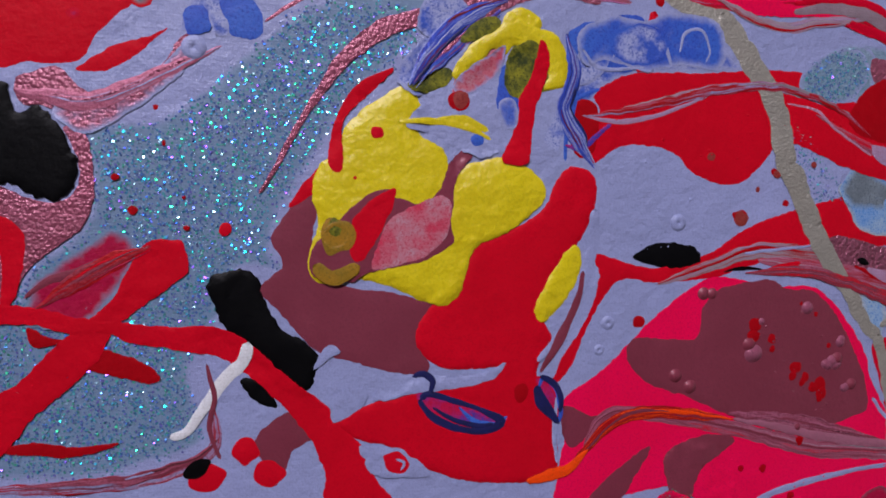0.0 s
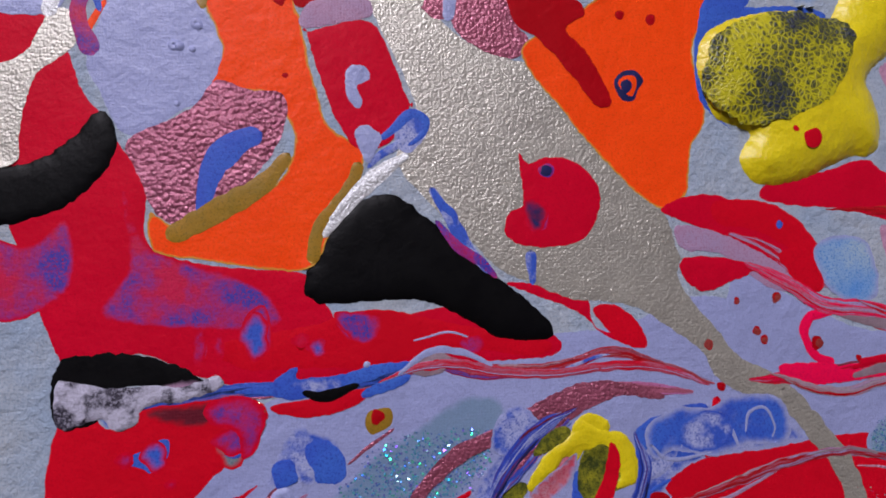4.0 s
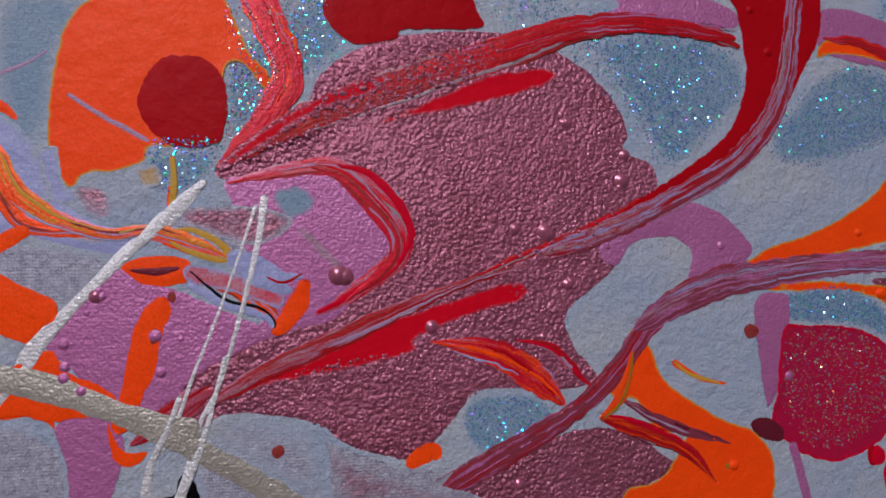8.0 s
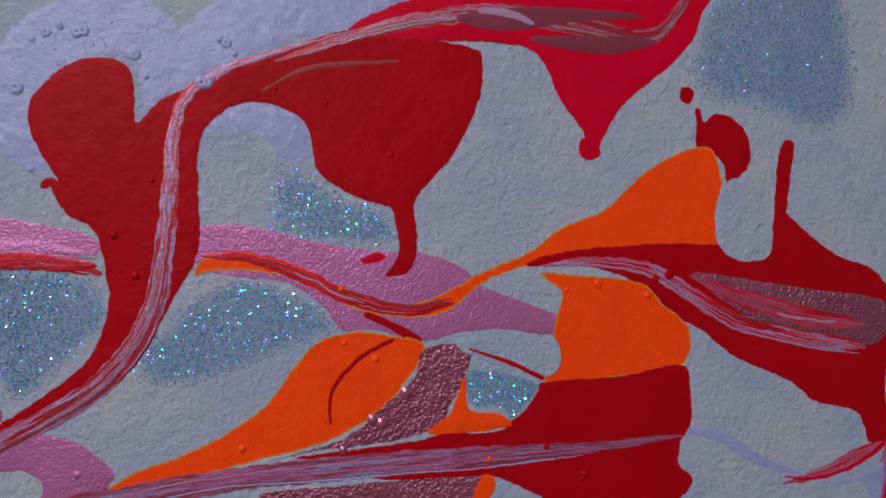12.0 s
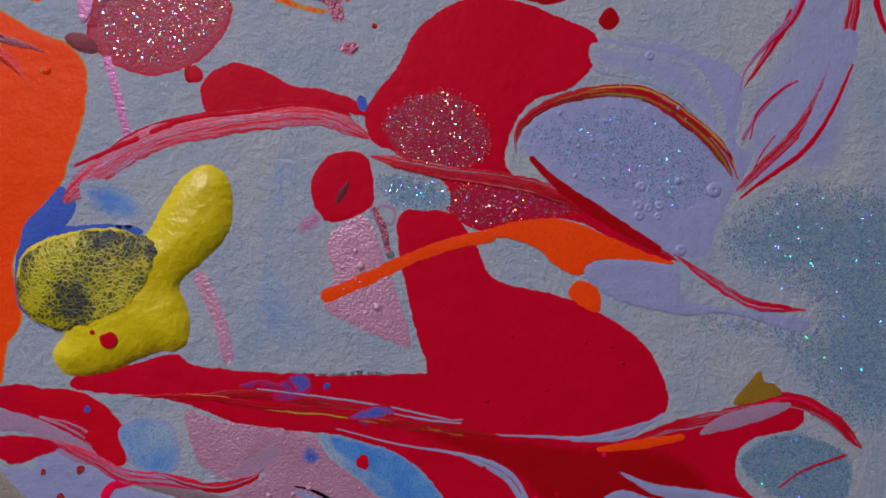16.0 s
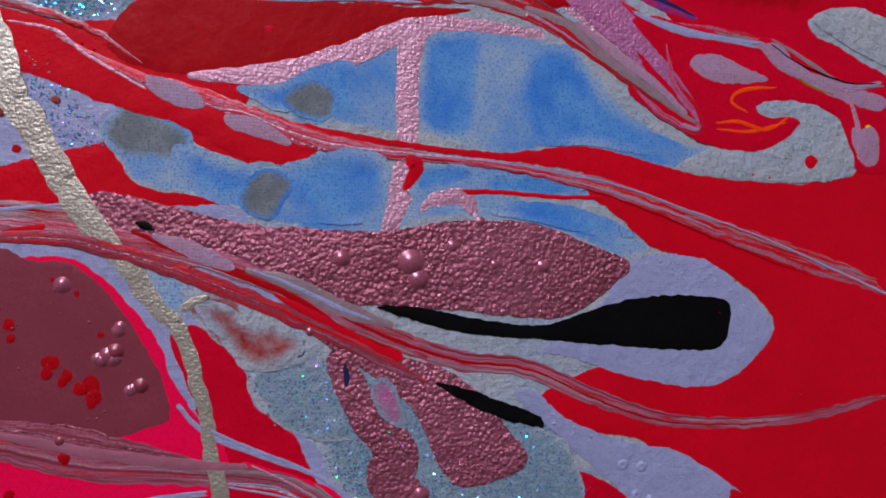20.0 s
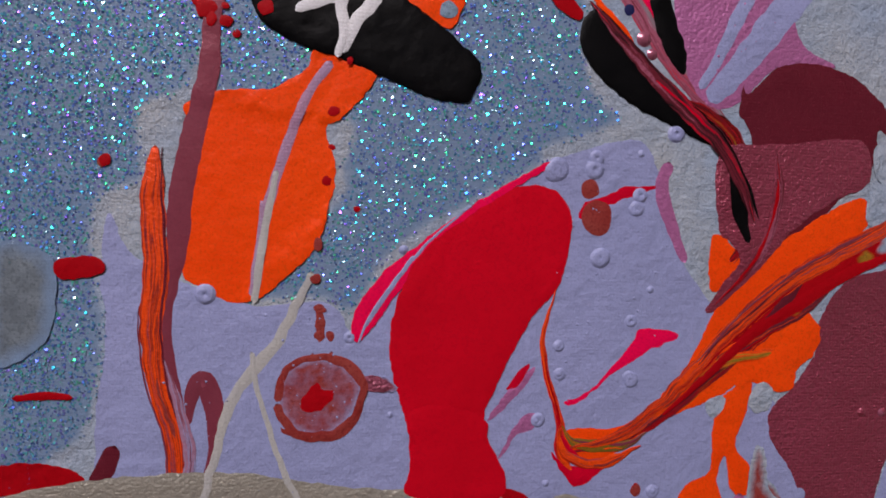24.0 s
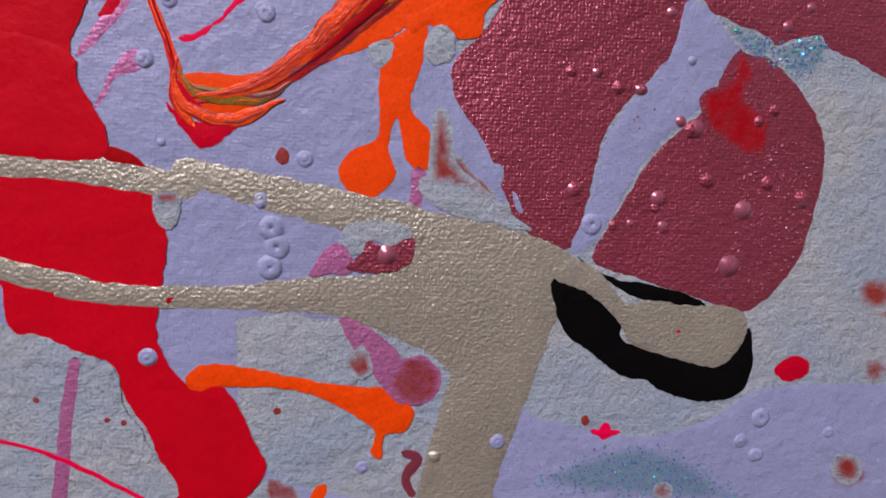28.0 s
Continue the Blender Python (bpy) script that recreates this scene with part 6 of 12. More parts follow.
pool("lavender", [(-53.5, 251.2), (-49.8, 264.2), (-39.7, 271.9), (-26.8, 274.5), (-16.3, 268.3), (-15.0, 266.3), (-5.4, 274.2), (8.6, 280.5), (14.4, 286.4), (48.7, 288.5), (43.8, 279.5), (22.7, 268.5), (6.8, 263.7), (-5.7, 257.8), (-16.6, 252.0), (-21.9, 247.9), (-24.4, 258.5), (-32.2, 259.0), (-41.1, 254.1), (-44.9, 246.2), (-42.5, 234.5), (-51.2, 238.3)])
pool("lavender", [(-14.0, 244.0), (-5.9, 248.9), (3.8, 249.8), (12.1, 245.8), (12.6, 237.5), (7.0, 237.2), (3.6, 241.6), (-5.9, 244.2), (-11.4, 241.4)])
pool("mauve", [(-105.0, 230.7), (-91.9, 230.1), (-76.1, 226.9), (-62.1, 226.2), (-47.6, 223.6), (-33.9, 220.2), (-32.6, 216.3), (-42.7, 216.5), (-54.9, 215.4), (-70.3, 213.2), (-59.7, 219.3), (-72.7, 223.2), (-87.5, 227.0), (-105.0, 228.9)])
marble("crimson lilac red mauve".split(), [(-102.7, 202.0), (-87.4, 206.9), (-70.3, 213.2), (-52.5, 215.4), (-32.7, 213.7)], [5.53, 6.91, 5.53, 4.70, 4.14])
pool("mauve", [(-11.7, 221.3), (-0.9, 221.9), (12.9, 218.3), (30.1, 215.3), (37.4, 215.2), (47.8, 211.4), (53.8, 206.3), (72.3, 198.6), (70.5, 194.4), (56.5, 196.3), (47.3, 195.9), (38.3, 194.2), (26.7, 197.4), (19.5, 197.6), (15.4, 203.2), (7.1, 208.9), (-3.8, 210.5), (-11.8, 213.3)])
pool("crimson", [(-46.2, 246.1), (-43.6, 252.7), (-37.3, 258.1), (-29.6, 259.3), (-25.1, 255.8), (-24.3, 245.2), (-19.3, 250.0), (-9.8, 254.9), (4.0, 260.8), (21.2, 267.0), (35.9, 266.2), (51.0, 264.5), (54.3, 261.0), (52.9, 250.8), (47.2, 239.2), (40.9, 232.1), (37.0, 226.4), (37.5, 218.0), (35.8, 211.0), (29.9, 209.7), (33.0, 215.2), (31.8, 225.0), (28.9, 226.4), (21.7, 229.2), (14.7, 234.8), (12.8, 244.4), (6.6, 249.2), (-1.8, 249.7), (-8.6, 245.5), (-11.4, 238.7), (-11.4, 225.3), (-11.8, 216.0), (-15.9, 208.1), (-21.3, 199.1), (-29.1, 191.7), (-40.5, 184.6), (-50.3, 178.8), (-59.9, 175.7), (-49.1, 182.5), (-40.4, 188.4), (-34.1, 194.4), (-30.5, 204.6), (-31.4, 215.0), (-33.2, 221.5), (-38.9, 225.5), (-40.1, 231.9), (-43.8, 238.4)])
pool("rose", [(22.6, 267.1), (36.1, 274.8), (56.2, 280.9), (75.6, 287.1), (121.5, 292.9), (119.7, 285.0), (113.9, 273.7), (104.7, 262.6), (90.7, 251.6), (85.4, 244.0), (81.8, 238.0), (78.6, 239.5), (79.6, 243.9), (74.2, 251.3), (68.2, 262.9), (58.8, 265.6), (43.4, 265.7)])
marble("crimson grey lilac wine".split(), [(5.4, 259.5), (22.6, 265.7), (40.5, 270.6), (59.1, 272.9), (78.2, 270.7), (98.1, 268.5), (110.7, 281.4)], [1.38, 4.14, 6.08, 6.91, 2.76])
pool("wine", [(48.2, 271.7), (67.1, 274.7), (91.6, 274.3), (94.9, 272.9), (79.9, 271.6), (58.9, 268.5)])
pool("wine", [(66.8, 267.3), (91.3, 268.2), (99.7, 267.0), (87.8, 263.6), (74.7, 264.6)])
streak("lilac", [(53.6, 273.1), (60.6, 273.0), (67.7, 270.6)], [1.11, 2.21, 1.11])
streak("brown", [(2.4, 252.5), (13.8, 258.3), (34.2, 260.4)], [0.55, 1.38, 0.55])
drops("rose", [(81.1, 239.8, 2.95)])
drops("crimson", [(107.7, 253.8, 2.08)])
pool("crimson", [(109.8, 250.5), (111.5, 250.0), (112.0, 247.0), (115.7, 249.1), (121.3, 247.4), (124.7, 242.0), (124.4, 235.7), (119.9, 231.3), (117.3, 227.1), (116.7, 221.2), (117.8, 216.8), (113.8, 213.9), (110.5, 215.2), (115.9, 218.3), (116.6, 225.7), (117.6, 233.1), (116.2, 237.5), (110.0, 240.2), (110.0, 246.4)])
pool("orange", [(-12.6, 210.7), (-10.5, 214.6), (-2.4, 214.5), (9.9, 210.2), (21.1, 204.4), (34.1, 202.7), (46.2, 206.5), (52.4, 209.9), (64.9, 214.7), (73.1, 220.4), (84.6, 224.7), (94.9, 233.6), (107.1, 239.7), (114.9, 239.0), (116.8, 224.5), (115.5, 215.4), (97.5, 214.9), (77.7, 214.5), (66.4, 211.8), (53.8, 207.8), (44.5, 201.0), (34.0, 199.9), (22.5, 202.3), (12.7, 208.8), (-1.1, 211.8), (-9.2, 211.9)], soft=0.9, full=2.2, under="ochre")
marble("red lilac brown orange".split(), [(-11.1, 215.3), (-1.0, 214.7), (9.9, 210.9), (21.1, 205.1), (34.1, 201.6), (46.1, 203.0)], [2.21, 3.87, 3.87, 2.76])
marble("crimson grey lavender wine lavender".split(), [(25.6, 267.9), (8.2, 262.3), (-5.7, 257.1), (-13.9, 250.8), (-16.7, 241.3), (-17.6, 228.0), (-19.1, 214.8), (-21.2, 204.3), (-26.5, 194.1), (-35.5, 185.6), (-47.9, 178.7), (-64.6, 171.1), (-78.4, 166.7)], [0.83, 2.21, 3.59, 5.53, 6.08, 5.53, 4.14])
streak("crimson", [(-43.8, 230.7), (-41.3, 231.9), (-38.9, 226.1)], [1.66, 2.21, 1.38])
pool("rose", [(24.2, 214.0), (28.6, 215.3), (30.0, 213.9), (25.6, 212.6)])
streak("crimson", [(24.6, 201.2), (31.6, 197.8), (37.9, 193.8)], [1.43, 2.00, 2.57])

# the leaves on the right
pool("crimson", [(64.0, 211.3), (74.0, 214.5), (95.9, 215.8), (113.0, 215.6), (116.1, 215.3), (120.3, 213.2), (125.2, 211.0), (129.7, 212.9), (130.8, 221.0), (132.0, 231.5), (133.1, 239.0), (135.3, 242.4), (137.7, 241.5), (136.6, 234.5), (135.1, 225.5), (136.0, 222.1), (148.7, 212.2), (159.6, 208.1), (165.2, 200.8), (166.1, 191.9), (163.1, 183.0), (162.4, 172.6), (165.6, 163.7), (157.1, 162.1), (155.5, 166.6), (152.3, 171.0), (141.5, 173.8), (133.8, 179.6), (118.5, 186.7), (109.5, 193.8), (102.0, 198.0), (94.5, 205.0), (81.3, 210.4)])
pool("pale", [(116.6, 230.2), (125.6, 232.0), (126.9, 221.9), (125.8, 212.3), (119.8, 211.4), (114.5, 217.1)])
pool("orange", [(67.6, 209.3), (75.5, 208.8), (93.1, 206.4), (99.0, 200.8), (106.2, 194.4), (103.6, 185.0), (87.4, 183.3), (69.3, 182.3), (69.2, 188.7), (71.3, 198.7), (72.7, 204.5)], soft=0.9, full=2.2, under="ochre")
pool("plum", [(107.8, 208.2), (125.9, 205.8), (141.1, 203.2), (162.9, 199.3), (161.4, 188.9), (149.0, 188.7), (133.6, 192.8), (119.9, 198.4)])
marble("rose lilac rosepearl brown".split(), [(106.4, 208.2), (119.9, 202.0), (138.2, 196.5), (156.7, 193.2)], [1.43, 5.71, 7.14, 2.85])
marble("rose lilac lavender brown".split(), [(67.6, 211.2), (81.3, 211.8), (96.0, 209.4), (107.9, 202.4), (120.0, 195.4), (138.2, 190.7), (156.8, 187.3)], [1.43, 4.85, 5.14, 4.28])
pool("crimson", [(67.8, 183.0), (87.4, 183.3), (103.6, 185.3), (105.9, 179.2), (106.0, 170.5), (103.1, 166.2), (102.4, 160.4), (105.4, 157.5), (105.4, 154.6), (101.0, 150.9), (99.5, 147.3), (90.7, 143.0), (79.0, 146.6), (67.3, 154.5), (57.3, 160.1), (50.1, 161.5), (31.8, 162.1), (24.9, 164.1), (38.8, 167.1), (8.3, 168.9), (38.8, 171.3), (44.4, 176.3), (47.2, 172.1), (57.2, 172.2), (60.0, 175.8), (65.7, 180.1)])
pool("orange", [(-35.8, 161.0), (-26.6, 167.9), (-12.0, 172.8), (1.4, 180.6), (8.2, 189.0), (13.6, 194.7), (21.9, 196.9), (31.6, 195.7), (38.6, 193.1), (34.5, 185.3), (27.5, 178.2), (16.5, 172.4), (2.9, 169.5), (-11.9, 166.6), (-25.3, 163.8)], soft=0.9, full=2.2, under="ochre")
streak("crimson", [(16.5, 175.9), (17.1, 183.6), (23.3, 190.7), (31.6, 195.0)], [0.57, 1.14, 0.86])
pool("plum", [(38.6, 192.4), (48.5, 192.6), (49.2, 186.9), (44.3, 178.4), (41.6, 174.1), (30.4, 171.2), (13.8, 170.3), (2.9, 168.8), (19.3, 172.5), (28.9, 179.6), (35.9, 185.3)])
pool("pale", [(48.4, 194.7), (69.9, 193.7), (69.2, 184.4), (49.2, 190.5)])
pool("tealbed", [(49.2, 186.9), (62.8, 184.3), (66.4, 181.5), (60.0, 174.3), (57.1, 177.1), (49.3, 178.5)], soft=0.8)
glitter("blue", [(49.2, 186.9), (62.8, 184.3), (66.4, 181.5), (60.0, 174.3), (57.1, 177.1), (49.3, 178.5)], 500, fade=1)
streak("crimson", [(49.2, 191.9), (59.9, 187.8), (67.8, 183.7)], [0.57, 1.14, 1.14])
pool("orange", [(48.2, 185.5), (48.9, 177.7), (57.1, 175.7), (58.6, 172.9), (47.2, 172.1), (38.8, 172.7), (44.4, 177.0)])
pool("plum", [(0.2, 161.2), (19.4, 162.0), (50.1, 161.5), (51.6, 158.7), (47.4, 151.6), (37.6, 144.5), (37.6, 137.5), (34.8, 137.5), (32.0, 141.7), (22.3, 143.1), (15.3, 148.7), (12.5, 155.7)])
pool("orange", [(-35.8, 159.6), (-18.6, 161.1), (-2.5, 160.5), (8.4, 158.5), (13.9, 151.5), (15.3, 145.9), (25.0, 141.7), (33.4, 139.6), (30.6, 138.9), (19.5, 141.7), (11.2, 145.9), (5.7, 154.3), (-2.5, 158.4), (-18.6, 159.0)], soft=0.9, full=2.2, under="ochre")
pool("orange", [(51.6, 161.5), (55.1, 159.4), (48.8, 150.2), (39.0, 142.4), (39.0, 144.5), (47.4, 153.0)])
marble("wine lavender mauve lilac crimson lavender".split(), [(-57.8, 151.4), (-47.5, 156.8), (-35.8, 161.0), (-18.6, 163.8), (-2.5, 165.3), (18.0, 165.9), (38.8, 166.1), (60.1, 166.2), (81.7, 166.4), (103.8, 167.6)], [6.28, 7.71, 6.28, 7.14, 6.28, 3.43, 1.43])
pool("tealbed", [(-21.2, 158.3), (-2.5, 158.4), (8.5, 148.7), (3.0, 148.7), (-5.1, 151.5), (-21.2, 152.8)], soft=0.8)
glitter("blue", [(-22.6, 158.3), (-2.5, 159.1), (9.9, 145.9), (3.0, 148.7), (-5.1, 151.5), (-21.2, 152.8)], 500, fade=1)
pool("mauve", [(-29.2, 156.9), (-21.9, 158.3), (-21.2, 152.8), (-22.5, 143.2), (-25.1, 136.4), (-27.1, 135.0), (-28.4, 143.2)])
pool("redglitter", [(-22.5, 150.8), (-15.9, 151.5), (-5.1, 150.8), (3.0, 147.3), (9.6, 140.4), (7.2, 132.1), (0.5, 125.2), (-10.3, 121.8), (-19.7, 124.7), (-25.7, 130.9), (-24.4, 137.8)], soft=0.4, under="rose")
glitter("mixed", [(-21.2, 150.8), (-5.1, 150.8), (3.0, 147.3), (9.6, 140.4), (3.1, 130.7), (-10.3, 123.9), (-19.7, 128.1), (-23.8, 137.8)], 420, fade=2)
streak("mauve", [(-21.1, 126.8), (-18.3, 117.1), (-15.6, 106.0)], [2.00, 2.28, 2.00])
drops("crimson", [(107.0, 140.1, 2.99), (45.4, 136.0, 0.85), (64.5, 153.7, 0.86), (71.0, 147.3, 0.72), (-0.2, 122.4, 2.17)])
drops("plum", [(39.1, 130.1, 2.11)])
drops("brown", [(-30.5, 150.8, 1.72)])
pool("maroon", [(-31.0, 131.0), (-27.1, 132.3), (-23.1, 129.5), (-23.7, 126.8), (-29.0, 128.2)])
bubbles("orange", [(2.5, 158.4, 1.09), (27.2, 190.5, 0.83), (20.1, 194.5, 0.69), (-3.0, 171.9, 0.81), (82.1, 206.4, 0.87), (-35.2, 122.5, 0.92)])
bubbles("crimson", [(101.2, 208.1, 1.19), (97.5, 207.2, 0.89), (77.4, 159.9, 0.87), (67.9, 167.3, 0.72), (-24.9, 211.3, 0.93)])
bubbles("plumgloss", [(34.2, 182.2, 1.40), (28.3, 175.4, 1.25), (26.2, 176.5, 1.11), (19.3, 170.0, 0.83)])
bubbles("lavender", [(-48.6, 252.2, 1.11), (-34.9, 265.2, 1.15), (-39.8, 266.3, 0.76), (-24.4, 260.3, 1.18), (-4.9, 263.5, 1.10), (-9.2, 254.3, 1.08)])
pimples("plum", [(38.6, 191.0), (47.8, 191.1), (44.3, 179.8), (37.3, 174.1), (24.8, 172.5), (30.3, 179.6)], 250, 0.12, 0.35)

# the rose red swimmer and the yellow lump
pool("rose", [(51.6, 126.2), (57.3, 136.6), (70.6, 144.4), (84.0, 143.3), (91.6, 140.5), (103.1, 135.6), (102.4, 127.3), (96.4, 121.2), (87.3, 118.1), (81.3, 110.5), (79.9, 100.1), (90.5, 92.8), (112.0, 83.9), (124.5, 76.3), (115.1, 77.9), (96.6, 86.8), (75.6, 86.0), (57.7, 101.4), (46.0, 105.6), (43.0, 112.9), (45.8, 118.8)])
pool("redglitter", [(47.4, 111.5), (54.6, 118.2), (64.9, 119.9), (73.8, 113.4), (75.4, 104.5), (66.5, 98.5), (54.7, 101.3), (48.9, 105.7)], soft=1.5, under="rose")
pool("redglitter", [(62.2, 94.1), (75.5, 95.6), (93.5, 94.3), (96.6, 88.3), (81.5, 86.0), (72.6, 83.8), (65.2, 88.2)], soft=1.5, under="rose")
glitter("mixed", [(47.4, 111.5), (54.6, 118.9), (66.3, 120.6), (75.3, 111.9), (75.4, 103.0), (66.5, 97.8), (54.8, 100.6)], 460, fade=2)
glitter("mixed", [(48.9, 104.2), (63.6, 100.0), (93.5, 95.8), (99.7, 88.3), (81.6, 85.3), (65.2, 86.7)], 300, fade=2)
glitter("blue", [(85.8, 110.6), (114.8, 117.0), (133.6, 108.2), (135.3, 94.6), (119.7, 88.4), (96.5, 98.8)], 200)
pool("rose", [(2.5, 120.8), (8.7, 125.3), (15.7, 124.7), (24.3, 120.5), (32.8, 119.3), (43.0, 115.8), (43.0, 112.9), (31.5, 114.9), (22.9, 114.7), (11.6, 112.4), (4.6, 112.3), (2.5, 115.1)])
drops("rose", [(0.6, 122.5, 2.09)])
streak("blue", [(41.8, 118.0), (42.7, 114.0)], [2.38, 2.38])
marble("rose lavender lilac rose".split(), [(-30.7, 89.9), (-22.7, 97.7), (-10.5, 105.6), (3.3, 109.4), (18.7, 111.8), (32.9, 112.4), (44.5, 107.1)], [7.43, 8.03, 7.43, 6.54, 5.05])
marble("brown olive rose lavender".split(), [(82.1, 106.1), (84.3, 112.0), (91.8, 117.4), (105.5, 120.6), (117.9, 119.4), (128.9, 112.7), (136.8, 105.2), (140.8, 98.4)], [2.08, 3.86, 4.46, 2.97])
marble("rose wine crimson grey".split(), [(44.5, 102.7), (60.6, 99.2), (77.0, 97.1), (90.5, 94.3), (104.3, 88.4), (113.5, 82.4), (126.0, 76.0)], [2.97, 4.46, 5.05, 3.86, 1.49])
streak("crimson", [(85.9, 103.1), (93.5, 95.8), (105.8, 87.6), (121.3, 78.6)], [1.49, 3.57, 2.08])
marble("rose mauve lilac".split(), [(131.0, 153.2), (146.3, 156.2), (161.7, 162.2)], [1.43, 3.43, 5.71, 2.85])
marble("rose mauve".split(), [(161.8, 160.7), (158.8, 145.8), (149.7, 131.0), (143.6, 122.2)], [3.43, 2.85, 0.86])
marble("rose mauve lilac".split(), [(176.7, 169.4), (175.2, 147.6), (170.4, 130.4), (160.7, 113.2), (149.5, 102.3), (141.6, 94.6)], [2.97, 4.46, 4.46, 2.08])
streak("mauve", [(157.4, 124.7), (149.4, 117.6), (143.1, 108.3)], [0.59, 1.49, 0.89])
streak("rose", [(180.0, 157.1), (181.8, 144.7), (185.1, 137.0)], [1.19, 2.08, 1.19])
pool("petal", [(32.9, 80.3), (37.5, 85.1), (43.4, 87.2), (47.4, 79.1), (51.3, 68.4), (55.3, 54.3), (48.6, 55.7), (40.8, 59.0), (32.9, 64.3), (35.5, 72.3)])
pool("rose", [(51.4, 86.0), (59.4, 88.8), (66.2, 87.6), (71.6, 80.8), (76.9, 71.3), (92.0, 67.3), (103.1, 63.2), (115.6, 55.0), (121.8, 45.3), (122.2, 35.7), (110.8, 29.3), (125.0, 32.2), (142.3, 36.2), (158.5, 39.5), (159.7, 31.8), (146.4, 28.5), (141.9, 23.1), (144.6, 14.8), (158.8, 7.6), (172.2, 10.1), (173.2, -1.0), (164.2, -6.2), (155.4, -7.3), (149.8, -0.4), (137.0, 1.4), (132.6, -2.6), (152.3, -12.7), (138.0, -13.5), (110.1, -7.2), (96.5, 2.5), (83.0, 6.2), (64.3, 11.2), (59.1, 20.5), (46.0, 27.3), (30.5, 32.1), (15.2, 33.5), (-4.9, 40.8), (-26.9, 43.5), (-27.0, 47.3), (-13.7, 49.8), (-3.8, 52.4), (2.5, 49.1), (27.8, 47.1), (55.2, 47.0), (59.2, 48.3), (55.3, 61.7)])
pool("tealbed", [(46.1, 98.1), (62.2, 95.8), (64.8, 90.3), (56.7, 88.8), (48.7, 91.4)], soft=3.0)
pool("rose", [(29.5, 95.3), (33.0, 101.8), (38.8, 103.8), (43.8, 102.0), (45.3, 95.4), (44.7, 89.6), (37.5, 85.9), (31.8, 86.6)])
pool("speckle", [(24.4, 82.8), (34.2, 85.7), (33.5, 78.9), (31.6, 66.9), (25.8, 67.5)], soft=0.8, full=0.5)
pool("mauve", [(24.4, 83.5), (30.2, 88.6), (32.6, 85.7), (29.0, 82.9)], soft=1.0, full=0.7)
streak("lilac", [(44.7, 89.2), (46.7, 85.9), (48.7, 80.5), (50.0, 77.1)], [1.08, 1.08, 1.08])
streak("lilac", [(45.0, 87.2), (47.4, 90.0), (50.7, 88.7), (50.0, 85.3), (47.6, 85.9)], [0.68, 0.81, 0.68])
drops("greywash", [(49.7, 77.4, 1.20)])
glitter("blue", [(46.1, 98.1), (62.2, 95.8), (64.8, 90.3), (56.7, 88.8), (48.7, 91.4)], 300, fade=0.5)
streak("maroon", [(39.1, 96.1), (37.4, 93.2), (36.0, 90.3)], [0.59, 2.08, 0.89])
streak("rosepearl", [(45.4, 89.6), (47.9, 83.8), (49.2, 77.9)], [1.19, 2.08, 1.49])
pool("crimson", [(48.6, 34.5), (64.5, 33.0), (96.9, 28.5), (117.8, 27.6), (131.8, 21.9), (137.3, 10.9), (129.8, 0.2), (96.5, 2.5), (88.5, 13.3), (80.4, 20.1), (64.4, 27.0)], soft=3.0, under="rose")
pool("orange", [(72.9, 82.9), (84.0, 86.5), (95.1, 86.7), (106.3, 82.7), (116.1, 78.6), (124.6, 75.2), (114.6, 75.1), (104.7, 76.4), (99.0, 72.2), (93.5, 74.2), (88.0, 79.0), (81.1, 81.6)])
streak("orange", [(32.3, 66.2), (43.4, 71.0), (56.7, 77.2), (67.5, 80.8), (77.0, 82.6)], [3.52, 3.52, 2.98, 3.25, 3.25])
pool("orange", [(96.2, 67.3), (99.0, 70.8), (103.9, 68.8), (104.5, 62.6), (98.9, 64.6)])
pool("lavender", [(100.5, 72.9), (106.1, 76.4), (124.6, 74.5), (127.3, 66.1), (140.2, 63.4), (160.8, 60.7), (159.1, 57.1), (140.2, 62.0), (125.7, 62.0), (108.8, 66.0)])
marble("rose pink lilac".split(), [(124.7, 78.0), (134.6, 71.1), (146.1, 64.8), (161.6, 62.8)], [0.95, 2.98, 3.25, 1.35])
pool("tealbed", [(143.4, 24.4), (153.8, 29.8), (165.5, 28.3), (174.2, 22.5), (172.3, 11.4), (158.9, 10.4), (146.1, 17.5)], soft=0.8)
glitter("blue", [(143.4, 24.4), (153.8, 29.8), (165.5, 28.3), (174.2, 22.5), (172.3, 11.4), (158.9, 10.4), (146.1, 17.5)], 400, fade=1)
marble("rose lilac red pink".split(), [(110.8, 27.9), (125.0, 32.2), (142.3, 35.5), (157.0, 38.8), (168.7, 33.8), (177.3, 25.3)], [1.35, 3.92, 4.87, 4.87, 2.98])
pool("olive", [(140.9, 38.3), (145.5, 43.8), (148.5, 46.6), (149.8, 43.8), (152.8, 43.1), (154.1, 40.3), (146.0, 38.2)])
pool("lilac", [(136.5, 34.2), (146.7, 37.5), (157.0, 38.1), (154.0, 35.4), (143.6, 32.0), (132.1, 30.1)])
streak("rose", [(172.8, 24.0), (160.8, 20.0), (153.3, 15.3)], [0.68, 0.54, 0.41])
drops("pink", [(87.8, 13.7, 0.82), (90.5, 13.0, 0.95), (93.2, 13.2, 0.82), (105.9, 25.0, 0.70)])
marble("rose lilac grey wine".split(), [(144.3, 8.0), (158.6, 0.8), (167.3, -2.2), (172.6, 2.4)], [1.35, 3.92, 4.87, 2.98])
streak("orange", [(103.8, 26.4), (115.0, 27.6), (127.8, 29.5)], [1.35, 2.70, 1.89])
